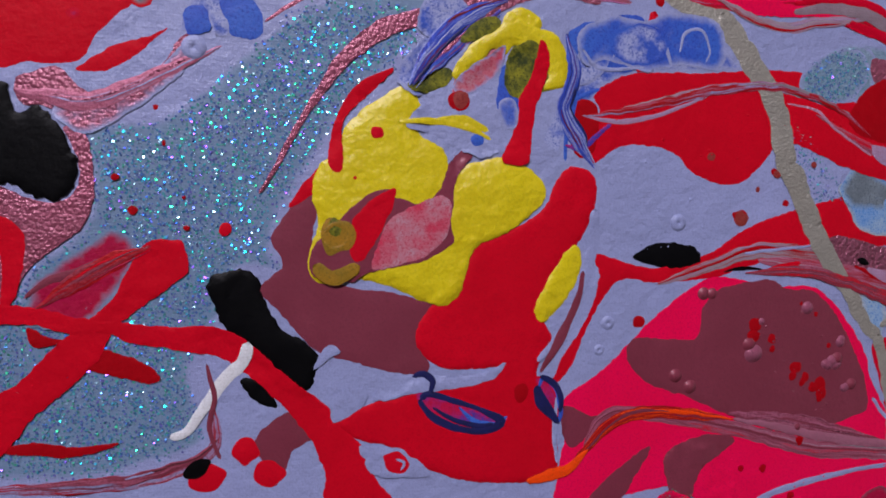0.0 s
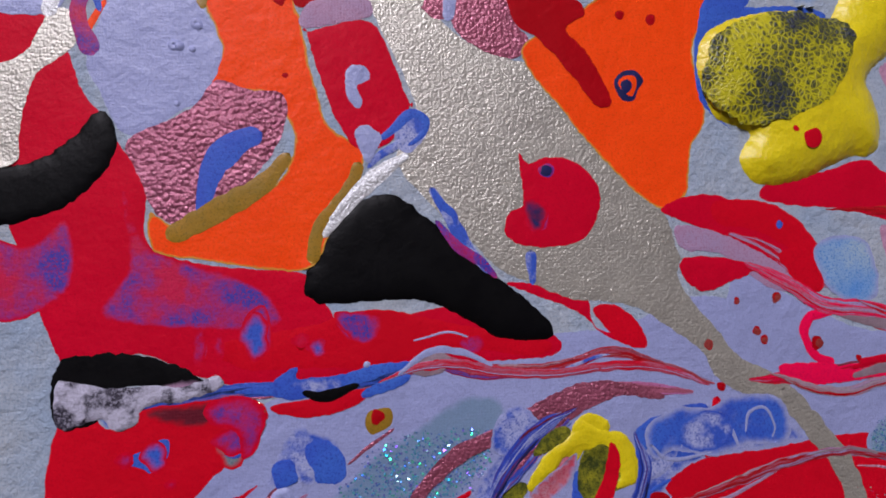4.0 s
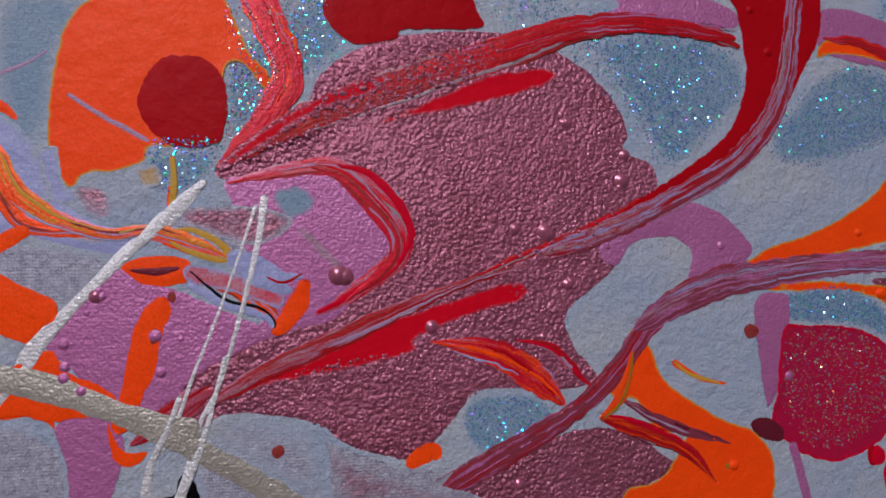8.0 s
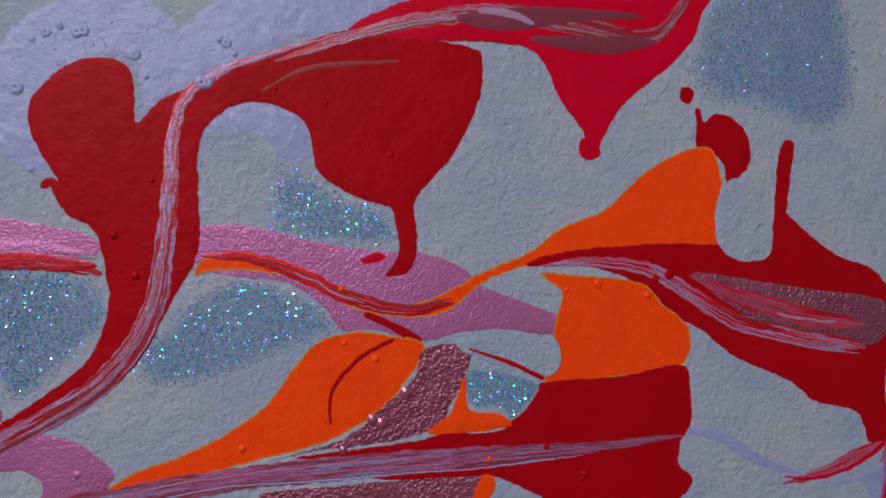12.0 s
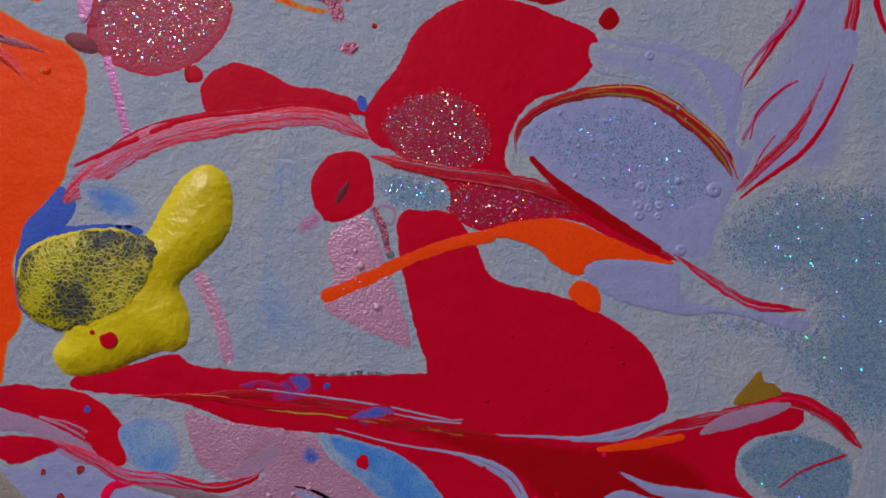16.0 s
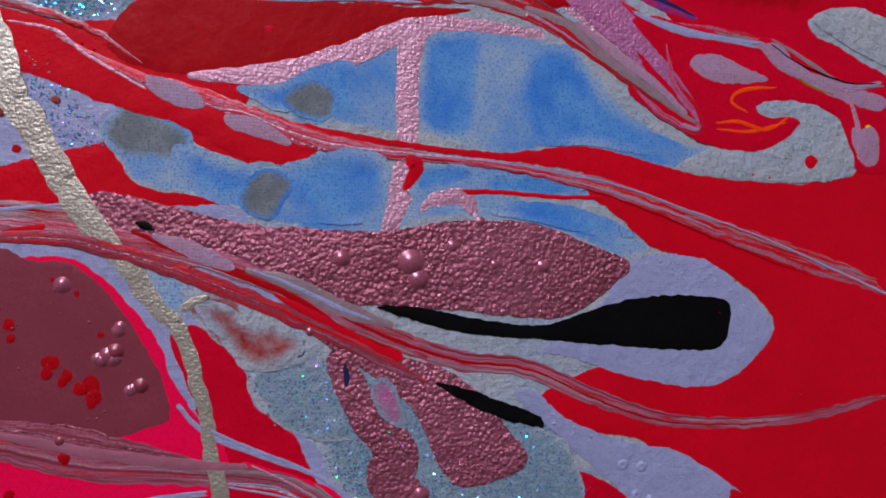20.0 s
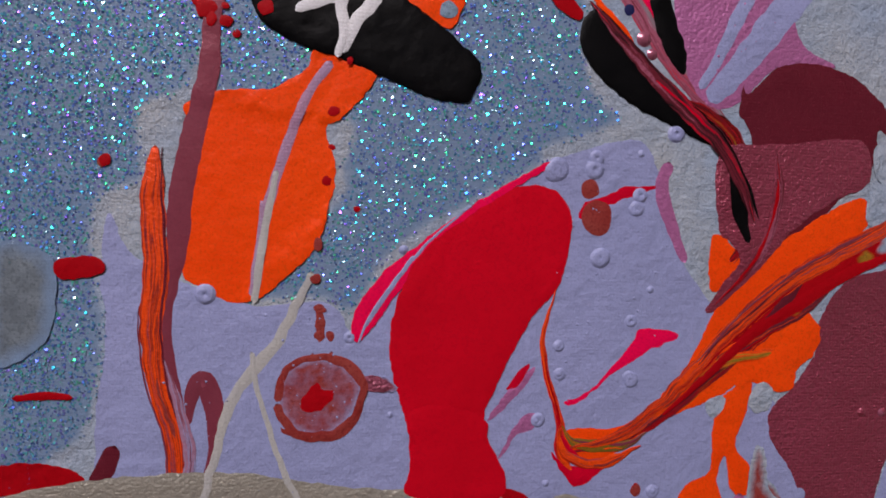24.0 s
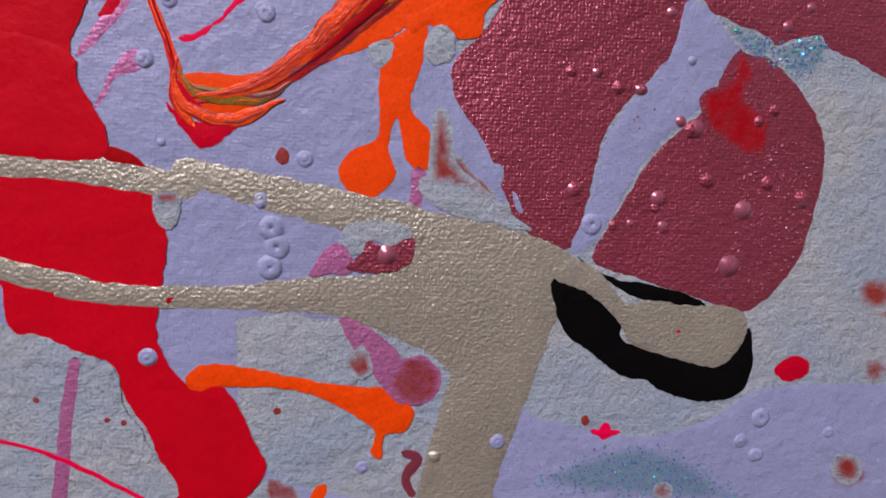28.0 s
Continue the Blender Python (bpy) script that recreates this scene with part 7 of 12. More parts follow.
streak("lavender", [(96.9, 28.9), (110.8, 29.6), (122.2, 35.7)], [0.41, 1.35, 0.81])
streak("lavender", [(68.4, 25.6), (79.1, 20.1), (84.4, 13.4), (90.4, 4.0)], [0.54, 1.62, 1.08])
streak("lavender", [(110.4, 20.5), (119.3, 15.9), (131.4, 13.6), (144.9, 11.2)], [0.34, 2.97, 3.89, 2.29])
pool("lavender", [(108.6, 21.1), (112.6, 19.0), (120.8, 16.8), (130.2, 14.8), (142.2, 13.2), (143.7, 11.4), (133.8, 12.4), (123.2, 14.1), (116.1, 16.6)])
pool("lavender", [(105.8, 13.8), (111.5, 15.6), (118.5, 13.5), (130.3, 11.4), (142.3, 10.4), (148.4, 6.5), (139.9, 9.1), (127.9, 9.9), (118.5, 10.4), (112.7, 12.8)])
marble("rose lilac lavender crimson".split(), [(141.0, 12.1), (148.4, 7.8), (155.8, 4.5), (163.9, 0.8)], [1.0, 2.2, 2.6, 1.6])
streak("lavender", [(48.4, 37.0), (59.4, 34.9), (68.4, 33.9)], [0.34, 0.57, 0.34])
marble("crimson brown rose wine".split(), [(-4.9, 40.8), (15.1, 42.0), (33.0, 39.2), (53.9, 34.4), (69.8, 30.9)], [1.89, 3.25, 3.92, 1.89])
pool("pale", [(131.3, -0.5), (139.9, 1.7), (148.6, 0.5), (153.5, -4.3), (148.5, -6.6), (141.0, -5.4), (133.7, -4.1)])
marble("rose lilac grey wine".split(), [(144.9, 11.2), (154.9, 7.6), (161.2, 2.8), (168.8, 2.7)], [1.60, 4.12, 4.92, 3.32])
pool("bluered", [(20.2, 43.9), (24.0, 45.8), (29.1, 46.0), (29.8, 42.1), (24.0, 39.9), (20.2, 40.6)], soft=0.6, under="rose")
drops("bluered", [(33.6, 43.8, 1.03), (48.0, 37.1, 1.84), (15.1, 44.3, 1.01)])
drops("bluered", [(43.4, 35.8, 2.09)])
streak("petal", [(0.9, 72.6), (4.8, 65.4), (7.4, 58.9), (9.3, 49.8)], [2.43, 3.25, 2.98])
pool("petal", [(-1.1, 38.2), (6.4, 35.6), (20.2, 33.5), (30.5, 31.4), (38.2, 26.1), (48.6, 19.4), (59.0, 12.6), (69.6, 9.8), (77.6, 4.3), (93.7, -4.0), (101.7, -10.9), (90.9, -7.9), (80.2, -1.0), (66.9, 4.6), (43.4, 11.7), (28.0, 13.4), (17.8, 14.9), (9.1, 16.3), (17.8, 21.3), (20.3, 29.0), (15.2, 26.4), (9.0, 22.7), (2.8, 24.1), (0.2, 30.5)])
pool("sky", [(31.7, 32.0), (43.4, 29.3), (53.8, 24.5), (60.4, 19.2), (64.3, 12.5), (56.4, 12.1), (48.6, 14.2), (40.8, 20.8), (34.3, 26.1)], soft=0.8)
drops("rose", [(43.4, 24.4, 1.56)])
pool("blue", [(27.3, 26.3), (28.5, 28.8), (31.8, 28.1), (32.8, 25.5), (30.5, 23.4), (27.9, 24.3)], soft=1.4, full=0.9, under="petal")
marble("rose lilac lavender grey".split(), [(-20.5, 22.6), (-7.0, 19.2), (5.3, 15.1), (17.9, 11.0), (28.0, 5.7), (38.2, 0.9)], [0.95, 2.98, 3.92, 3.92, 1.89])
pool("red", [(-38.9, 43.6), (-28.1, 43.5), (-20.8, 39.7), (-15.8, 33.9), (-12.7, 28.2), (-14.5, 26.9), (-18.2, 29.5), (-24.3, 34.6), (-31.6, 37.9), (-38.8, 39.2)])
marble("rose lilac lavender".split(), [(-36.4, 37.3), (-26.7, 33.4), (-20.6, 28.3), (-13.3, 25.9)], [1.62, 2.98, 2.30])
pool("red", [(-1.5, 19.7), (9.0, 20.2), (16.5, 22.6), (15.9, 20.0), (7.8, 17.4), (1.6, 18.4)])
streak("grey", [(-16.8, 21.9), (-7.0, 18.6), (5.3, 16.4), (11.6, 15.0)], [0.81, 2.16, 1.08])
pool("tealbed", [(-4.2, -4.7), (1.8, 1.3), (9.9, 0.5), (9.9, -7.7), (5.6, -10.1), (-2.9, -9.7)], soft=1, under="lavender")
pool("rosepearl", [(9.9, -0.8), (18.0, -1.7), (24.3, -3.8), (15.5, -5.4), (10.5, -5.2)])
pool("crimson", [(19.1, 12.9), (30.5, 12.0), (43.4, 9.8), (61.6, 8.0), (76.2, 5.7), (89.6, 0.0), (78.8, -2.3), (64.2, -0.5), (51.1, 1.2), (40.8, 3.4), (35.7, 8.0), (26.7, 11.5)])
streak("lavender", [(26.7, 17.2), (35.6, 12.5), (44.7, 10.1)], [1.08, 3.52, 1.35])
marble("rose lavender pink wine".split(), [(-33.3, 7.3), (-19.0, 7.6), (-4.4, 8.4), (9.2, 5.5), (21.7, 1.8), (38.2, 0.3)], [2.57, 3.92, 4.33, 4.33, 3.92])
streak("pink", [(-13.2, 20.6), (-19.2, 19.4), (-20.3, 15.7), (-16.6, 10.0)], [1.35, 2.16, 1.89, 1.35])
drops("crimson", [(-17.6, 13.6, 0.97), (-26.2, 24.0, 0.96), (-8.1, 10.7, 0.73)])
pool("tealbed", [(-6.8, -5.5), (-0.7, -0.3), (6.5, 0.7), (9.1, -3.6), (6.4, -9.0), (0.2, -11.0), (-5.9, -9.8)], soft=1.0, under="lavender")
glitter("blue", [(-6.8, -5.5), (-0.7, -0.3), (6.5, 0.7), (9.1, -3.6), (6.4, -9.0), (0.2, -11.0), (-5.9, -9.8)], 400, fade=2)
pool("yellow", [(-3.2, 95.6), (3.1, 99.8), (8.2, 97.2), (10.2, 90.6), (9.0, 82.6), (3.4, 75.9), (-2.8, 69.9), (-1.5, 65.4), (-0.2, 58.9), (-2.0, 53.7), (-8.8, 52.4), (-19.8, 47.9), (-29.4, 47.3), (-33.2, 52.4), (-30.8, 56.3), (-33.1, 53.6), (-30.7, 57.9), (-38.1, 60.9), (-41.1, 67.9), (-41.7, 73.7), (-38.6, 79.1), (-27.7, 83.0), (-18.2, 83.6), (-11.5, 81.9), (-7.9, 87.7)], dome=3.2)
pool("lace", [(-40.6, 72.4), (-37.4, 77.9), (-29.1, 81.9), (-18.2, 83.0), (-8.9, 80.5), (-8.3, 74.5), (-13.7, 65.4), (-21.0, 61.5), (-30.6, 59.0), (-37.9, 62.0), (-41.2, 66.8)], wavy=0.6)
drops("red", [(-18.4, 56.3, 2.08), (-22.4, 58.2, 0.73)])

# below the swimmer
pool("sky", [(26.2, -20.3), (35.9, -17.2), (50.1, -11.9), (59.0, -7.6), (70.2, -6.7), (82.7, -9.1), (89.5, -13.8), (95.2, -19.7), (104.6, -24.5), (112.9, -26.4), (105.7, -30.3), (92.8, -28.7), (82.4, -27.3), (72.2, -29.3), (58.8, -26.6), (47.8, -25.8), (38.0, -23.9)], soft=0.8)
pool("sky", [(4.2, -27.3), (13.5, -26.5), (25.1, -32.3), (37.9, -31.6), (41.2, -28.9), (54.3, -31.0), (65.4, -30.8), (74.4, -30.5), (88.1, -34.3), (86.9, -36.6), (72.1, -36.1), (83.5, -38.1), (95.0, -41.4), (100.8, -45.1), (94.9, -47.1), (85.7, -43.3), (72.1, -41.1), (58.6, -41.2), (49.7, -45.3), (32.4, -42.4), (21.8, -38.7), (11.3, -37.2), (7.2, -32.8)], soft=0.8)
pool("greywash", [(4.7, -27.3), (7.8, -23.6), (12.0, -23.7), (14.6, -25.6), (18.8, -27.7), (18.2, -31.5), (14.5, -32.5), (9.3, -32.6), (5.7, -30.6)], soft=1.6, under="sky")
pool("greywash", [(25.6, -36.1), (28.2, -32.4), (32.5, -32.5), (35.2, -35.9), (33.5, -40.2), (29.2, -40.6)], soft=1.6, under="sky")
pool("greywash", [(33.2, -21.0), (35.4, -17.2), (39.7, -17.3), (42.4, -20.7), (40.1, -25.0), (35.8, -25.1)], soft=1.6, under="sky")
streak("petal", [(55.6, -8.7), (55.0, -18.7), (54.9, -27.7), (53.7, -36.5), (51.9, -45.4)], [5.72, 4.57, 3.89, 3.43, 3.43])
streak("petal", [(58.6, -37.8), (65.3, -36.9), (67.6, -40.4)], [2.29, 3.43, 1.60])
pool("crimson", [(7.5, -9.0), (13.8, -4.8), (32.8, -4.5), (54.6, -4.2), (65.7, -3.8), (56.8, -6.5), (47.9, -11.9), (35.9, -16.1), (22.0, -18.0), (11.5, -17.7), (5.4, -14.4)])
streak("petal", [(17.8, -18.4), (32.7, -17.1), (43.5, -13.5), (54.5, -8.1), (65.7, -6.6), (79.2, -7.4)], [1.14, 3.89, 4.57, 3.89, 2.29, 1.60])
pool("red", [(-13.0, -9.7), (1.3, -12.1), (11.5, -19.9), (22.0, -23.4), (38.0, -25.5), (54.3, -27.6), (72.2, -28.7), (88.2, -26.9), (105.7, -30.3), (123.6, -32.0), (143.2, -31.4), (154.5, -28.1), (180.0, -31.3), (179.6, -57.8), (135.6, -47.6), (111.5, -39.7), (95.1, -34.5), (85.8, -31.4), (65.4, -29.6), (43.4, -28.4), (37.9, -31.6), (34.7, -32.6), (26.1, -31.2), (16.7, -26.6), (6.3, -24.1), (-2.9, -20.6), (-13.0, -17.2)])
pool("red", [(105.9, -32.3), (129.2, -32.5), (159.8, -27.9), (164.2, -96.7), (122.8, -94.2), (114.4, -90.6), (100.2, -81.5), (86.8, -79.2), (81.1, -72.8), (96.2, -66.5), (113.3, -67.6), (127.0, -59.9), (115.9, -49.1), (102.0, -45.2), (95.1, -40.1), (88.3, -34.1)])
pool("rose", [(100.1, -4.2), (117.9, -5.0), (130.0, -7.6), (145.9, -10.2), (150.9, -13.8), (150.8, -19.7), (149.4, -28.0), (143.2, -27.8), (140.8, -21.9), (137.2, -18.3), (131.1, -17.0), (122.5, -17.9), (129.8, -20.4), (123.7, -25.0), (114.1, -24.7), (104.6, -22.2), (95.3, -16.2), (100.0, -10.6)])
pool("pale", [(105.7, -30.3), (112.9, -25.9), (123.7, -23.8), (129.8, -16.9), (135.9, -18.2), (140.8, -23.1), (143.2, -29.0), (135.8, -31.2), (123.6, -32.0)])
drops("red", [(133.1, -27.6, 1.22)])
pool("mauve", [(77.1, 5.7), (86.3, 4.5), (95.5, -1.3), (101.2, -8.3), (108.2, -17.6), (109.3, -21.1), (103.5, -18.7), (95.4, -10.5), (86.2, -3.5), (80.5, 1.1)])
marble("rose lilac pink grey mauve".split(), [(93.1, -0.1), (100.1, -4.2), (111.9, -5.5), (123.9, -7.5), (136.0, -12.9), (147.1, -14.3)], [1.60, 4.92, 5.72, 4.12])
marble("pink orange rose lilac".split(), [(103.6, -7.2), (109.4, -13.0), (117.8, -16.7), (128.6, -19.2), (118.9, -23.7), (109.3, -21.1)], [2.52, 4.12, 3.32, 2.52])
marble("crimson lilac rose wine".split(), [(-10.8, 6.8), (3.5, 7.8), (15.9, 2.8), (32.8, -1.7), (50.2, -2.5), (65.7, -1.0), (77.0, -3.4), (88.4, -9.2), (97.6, -15.1), (108.7, -21.3)], [3.32, 4.12, 3.32, 4.12, 4.92, 4.12, 1.60])
pool("lilac", [(140.8, -20.7), (147.0, -20.8), (148.2, -25.6), (144.5, -27.9)])
marble("rose rosepearl lilac grey wine".split(), [(-2.8, -13.1), (9.5, -18.8), (22.0, -22.3), (41.2, -28.4), (58.7, -30.0), (88.1, -32.6), (105.6, -38.3), (123.4, -43.6), (141.7, -49.0), (150.9, -52.9)], [0.69, 3.32, 4.12, 1.14, 1.37, 3.32, 4.57, 3.32])
pool("lavender", [(97.6, -47.4), (110.0, -46.6), (117.1, -50.2), (126.4, -59.3), (122.6, -66.5), (113.5, -71.4), (99.7, -69.7), (85.2, -65.4), (80.8, -64.4), (91.3, -55.9)])
pool("plum", [(3.9, -38.3), (15.4, -40.2), (27.3, -42.7), (39.6, -43.3), (51.3, -43.4), (61.3, -41.6), (69.5, -40.9), (80.0, -41.6), (90.9, -45.4), (97.1, -48.4), (93.4, -52.7), (84.9, -58.1), (74.2, -58.2), (65.9, -57.3), (57.7, -56.8), (48.7, -56.4), (39.9, -55.6), (29.3, -50.8), (18.2, -48.2), (9.2, -46.5), (1.3, -43.9)])
pool("black", [(50.5, -56.9), (58.7, -56.8), (69.0, -58.8), (80.7, -59.7), (91.4, -56.4), (101.3, -54.2), (116.1, -54.5), (117.6, -60.0), (115.4, -63.8), (107.4, -64.3), (91.6, -63.3), (78.6, -62.3), (66.0, -61.3), (57.8, -59.4)])
pool("lavender", [(75.8, -72.7), (80.0, -72.2), (85.6, -77.0), (96.8, -81.5), (108.3, -83.9), (121.5, -91.9), (119.3, -91.7), (118.4, -98.7), (110.8, -99.7), (102.1, -96.8), (93.6, -88.1), (87.3, -86.3), (92.6, -87.8), (86.9, -82.4)])
pool("rose", [(87.3, -86.7), (93.6, -89.1), (98.9, -92.9), (105.4, -99.8), (96.8, -97.8), (87.4, -91.1)])
pool("pale", [(26.6, -56.7), (32.3, -58.6), (39.1, -63.5), (38.2, -66.5), (29.6, -67.4), (27.7, -62.5)])
pool("brown", [(25.8, -62.5), (32.4, -61.5), (36.2, -64.5), (32.5, -66.4), (28.7, -66.4)], soft=0.8, full=0.8)
pool("rose", [(15.7, -62.6), (19.3, -60.2), (23.0, -62.6), (27.8, -67.4), (29.8, -74.3), (36.5, -79.4), (40.6, -87.5), (46.6, -92.7), (29.0, -92.7), (25.4, -87.3), (25.2, -82.1), (19.5, -74.2)])
pool("tealbed", [(29.7, -68.4), (38.2, -66.5), (54.0, -67.5), (81.4, -79.1), (86.9, -83.4), (88.5, -94.2), (66.1, -95.2), (59.3, -90.5), (48.8, -81.4), (40.4, -80.4), (32.7, -76.3)], soft=0.6)
glitter("blue", [(29.7, -68.4), (38.2, -66.5), (54.0, -67.5), (81.4, -79.1), (86.9, -83.4), (88.5, -94.2), (48.6, -92.8), (40.5, -81.4), (31.7, -76.3)], 160)
pool("plum", [(40.0, -62.5), (47.9, -64.4), (64.2, -68.5), (74.9, -79.0), (78.4, -85.4), (67.9, -89.3), (62.6, -86.0), (58.3, -76.7), (52.0, -70.5)])
streak("plum", [(43.0, -64.5), (48.2, -74.5), (54.4, -82.7), (53.5, -87.8), (60.2, -97.1), (66.1, -105.7), (73.1, -114.4)], [4.12, 7.21, 8.24, 7.21, 5.15])
pool("black", [(61.1, -70.3), (67.4, -71.6), (74.8, -74.3), (80.2, -76.4), (81.3, -78.6), (74.9, -77.4), (67.4, -74.2)])
pool("lavender", [(0.5, -48.6), (8.4, -49.4), (15.6, -53.0), (18.4, -57.8), (18.4, -59.7), (14.8, -60.7), (10.2, -54.1), (4.9, -52.3)])
marble("plum grey crimson wine lilac".split(), [(-14.0, -43.9), (-2.1, -45.0), (11.0, -46.5), (24.7, -50.0), (38.0, -55.1), (49.8, -60.9), (64.1, -66.0), (78.8, -68.0), (92.0, -73.4), (108.0, -77.9), (131.6, -77.9), (152.2, -73.4)], [2.99, 4.43, 4.43, 4.43, 3.71, 2.47, 2.27])
streak("lavender", [(14.8, -61.6), (16.7, -68.4), (20.0, -74.7)], [0.62, 2.06, 0.82])
drops("crimson", [(-3.3, -67.8, 0.78), (-1.1, -69.7, 0.61), (1.5, -70.7, 0.79), (3.3, -72.6, 0.88), (-8.9, -62.4, 0.51), (-0.6, -82.2, 0.70)])
bubbles("plumgloss", [(44.1, -48.4, 1.27), (56.3, -48.8, 2.01), (57.6, -51.8, 1.62), (80.3, -49.0, 0.96), (63.5, -45.8, 0.82), (68.5, -41.2, 0.72), (71.3, -48.8, 0.63)])
bubbles("plumgloss", [(5.9, -65.5, 1.24), (7.8, -60.7, 0.89), (-1.2, -53.8, 1.21), (9.9, -71.2, 0.81)])
pimples("plum", [(60.3, -80.2), (76.1, -79.8), (77.1, -85.5), (66.1, -89.5), (62.2, -86.7)], 260, 0.12, 0.35)
pimples("plum", [(53.5, -89.6), (59.3, -93.3), (67.1, -102.8), (76.2, -115.4), (71.1, -112.5), (61.2, -101.8)], 260, 0.15, 0.4)

# the black bean and the orange bulb
pool("redglitter", [(-31.3, -92.6), (-14.3, -100.2), (-1.7, -104.7), (5.1, -110.1), (1.5, -111.9), (-6.2, -109.1), (-31.8, -102.9)], soft=1.5, under="pink")
glitter("mixed", [(-31.2, -91.7), (-14.3, -99.4), (-1.7, -103.8), (6.0, -110.1), (1.5, -112.8), (-6.2, -110.0), (-31.9, -103.8)], 300, fade=1)
pool("mauve", [(0.7, -110.1), (6.9, -109.2), (10.9, -109.2), (9.3, -116.5), (6.5, -122.0), (3.1, -116.4)])
streak("pink", [(27.3, -84.6), (40.1, -89.8), (51.5, -97.2), (61.1, -106.6), (69.1, -116.3), (77.3, -124.3), (85.1, -136.5)], [1.93, 4.84, 4.84, 4.26, 2.90])
marble("rosepearl rose wine grey".split(), [(-50.6, -83.5), (-47.3, -77.2), (-40.0, -75.6), (-16.4, -79.9), (1.6, -84.4), (16.5, -85.7), (34.6, -87.6), (43.9, -92.6), (53.4, -100.4), (63.1, -109.5), (71.1, -119.3), (78.3, -128.3), (85.6, -137.5), (93.1, -144.9), (99.7, -154.5)], [2.21, 3.31, 3.75, 3.97, 5.07, 5.07, 3.31, 3.31, 3.75, 4.41, 3.97, 3.75, 3.75])
streak("lavender", [(25.4, -88.2), (38.2, -91.7), (49.5, -100.9), (61.1, -109.5), (71.1, -119.3)], [0.29, 0.48, 0.39, 0.29])
pool("silk", [(12.2, -109.2), (16.0, -103.8), (19.7, -97.4), (25.3, -93.7), (32.6, -93.1), (40.1, -94.5), (46.7, -97.7), (51.4, -100.9), (58.2, -106.6), (53.3, -105.6), (46.6, -103.3), (39.9, -103.8), (34.2, -108.4), (26.7, -113.9), (17.4, -119.4), (10.9, -123.9), (8.1, -127.5), (9.2, -120.2)])
pool("tealbed", [(25.3, -92.8), (30.8, -91.8), (40.1, -93.5), (34.5, -93.8), (27.1, -94.6)], soft=3.0)
streak("lavender", [(22.2, -89.0), (7.5, -91.2), (-6.5, -94.5), (-10.9, -97.6), (-14.5, -102.9), (-16.3, -106.4)], [0.48, 1.35, 1.55, 1.93])
streak("lavender", [(13.1, -109.2), (9.4, -114.7), (7.4, -120.2), (6.5, -127.5)], [0.77, 1.35, 1.55])
pool("orange", [(33.6, -141.6), (27.8, -149.1), (25.4, -150.9), (27.2, -156.8), (26.3, -162.6), (24.3, -170.1), (18.1, -176.8), (14.6, -179.3), (10.1, -179.9), (5.7, -177.4), (3.1, -175.7), (2.2, -170.3), (2.1, -162.3), (3.7, -151.7), (3.0, -147.9), (9.4, -145.4), (16.7, -144.7), (22.3, -141.2), (23.3, -137.9), (28.0, -139.5)])
streak("wine", [(10.0, -124.8), (7.5, -133.1), (6.8, -142.4), (4.7, -151.8), (2.5, -163.1), (2.2, -169.5), (0.9, -176.7), (0.1, -184.9), (1.5, -194.1), (3.8, -204.4)], [1.93, 2.90, 3.48, 3.87, 3.48, 2.51, 2.32, 1.93])
pool("orange", [(35.7, -128.7), (40.5, -127.4), (46.4, -121.8), (51.3, -117.1), (56.2, -113.3), (61.1, -113.8), (66.1, -119.2), (70.1, -125.1), (71.1, -129.1), (69.1, -124.1), (64.1, -117.2), (58.1, -115.2), (53.2, -118.1), (50.2, -122.8), (47.2, -130.5), (45.3, -133.3), (40.5, -131.2)])
streak("orange", [(50.8, -114.2), (55.2, -113.1), (61.1, -114.3)], [0.58, 1.35, 0.77])
drops("tealbed", [(45.1, -130.4, 1.65)])
pool("black", [(13.4, -130.5), (15.3, -126.8), (19.9, -126.0), (28.2, -127.1), (35.8, -128.2), (41.4, -131.3), (48.2, -136.3), (51.1, -139.3), (49.0, -145.1), (43.2, -144.9), (33.6, -141.6), (28.0, -139.5), (20.6, -137.3), (15.1, -134.3)], wavy=0.3, dome=0.5)
pool("greywash", [(15.8, -128.7), (18.1, -126.4), (20.4, -127.9), (18.9, -130.2)])
drops("crimson", [(15.7, -132.2, 1.28)])
streak("lilac", [(26.1, -139.9), (22.2, -145.9), (18.7, -155.4), (16.2, -163.9), (16.0, -163.3), (14.9, -172.4), (14.1, -178.9)], [1.35, 1.74, 1.74, 1.35])
streak("orange", [(70.1, -126.1), (76.2, -132.2), (78.3, -138.3)], [0.58, 0.58, 0.58])
pool("orange", [(67.1, -99.4), (73.1, -102.3), (76.2, -105.7), (75.7, -113.5), (73.1, -112.5), (71.1, -106.6)])
pool("mauve", [(85.4, -110.6), (90.6, -106.7), (98.0, -108.7), (104.5, -111.7), (108.9, -117.8), (106.9, -124.9), (109.2, -132.1), (115.9, -135.4), (104.9, -136.1), (98.5, -142.0), (93.1, -143.9), (87.8, -138.6), (84.5, -126.5)])
pool("black", [(76.2, -104.7), (79.2, -100.8), (84.3, -99.4), (90.6, -100.8), (91.1, -105.7), (87.5, -109.6), (84.9, -113.6), (83.4, -119.5), (84.0, -126.4), (86.7, -133.5), (87.2, -138.6), (82.5, -133.4), (79.3, -123.4), (76.2, -113.5)], wavy=0.3, dome=0.4)
pool("black", [(68.1, -131.0), (71.1, -128.1), (74.2, -130.2), (78.3, -136.3), (83.6, -141.5), (91.0, -146.9), (97.5, -152.3), (94.3, -151.1), (85.7, -147.7), (76.3, -143.2), (69.1, -137.0)], wavy=0.3, dome=0.3)
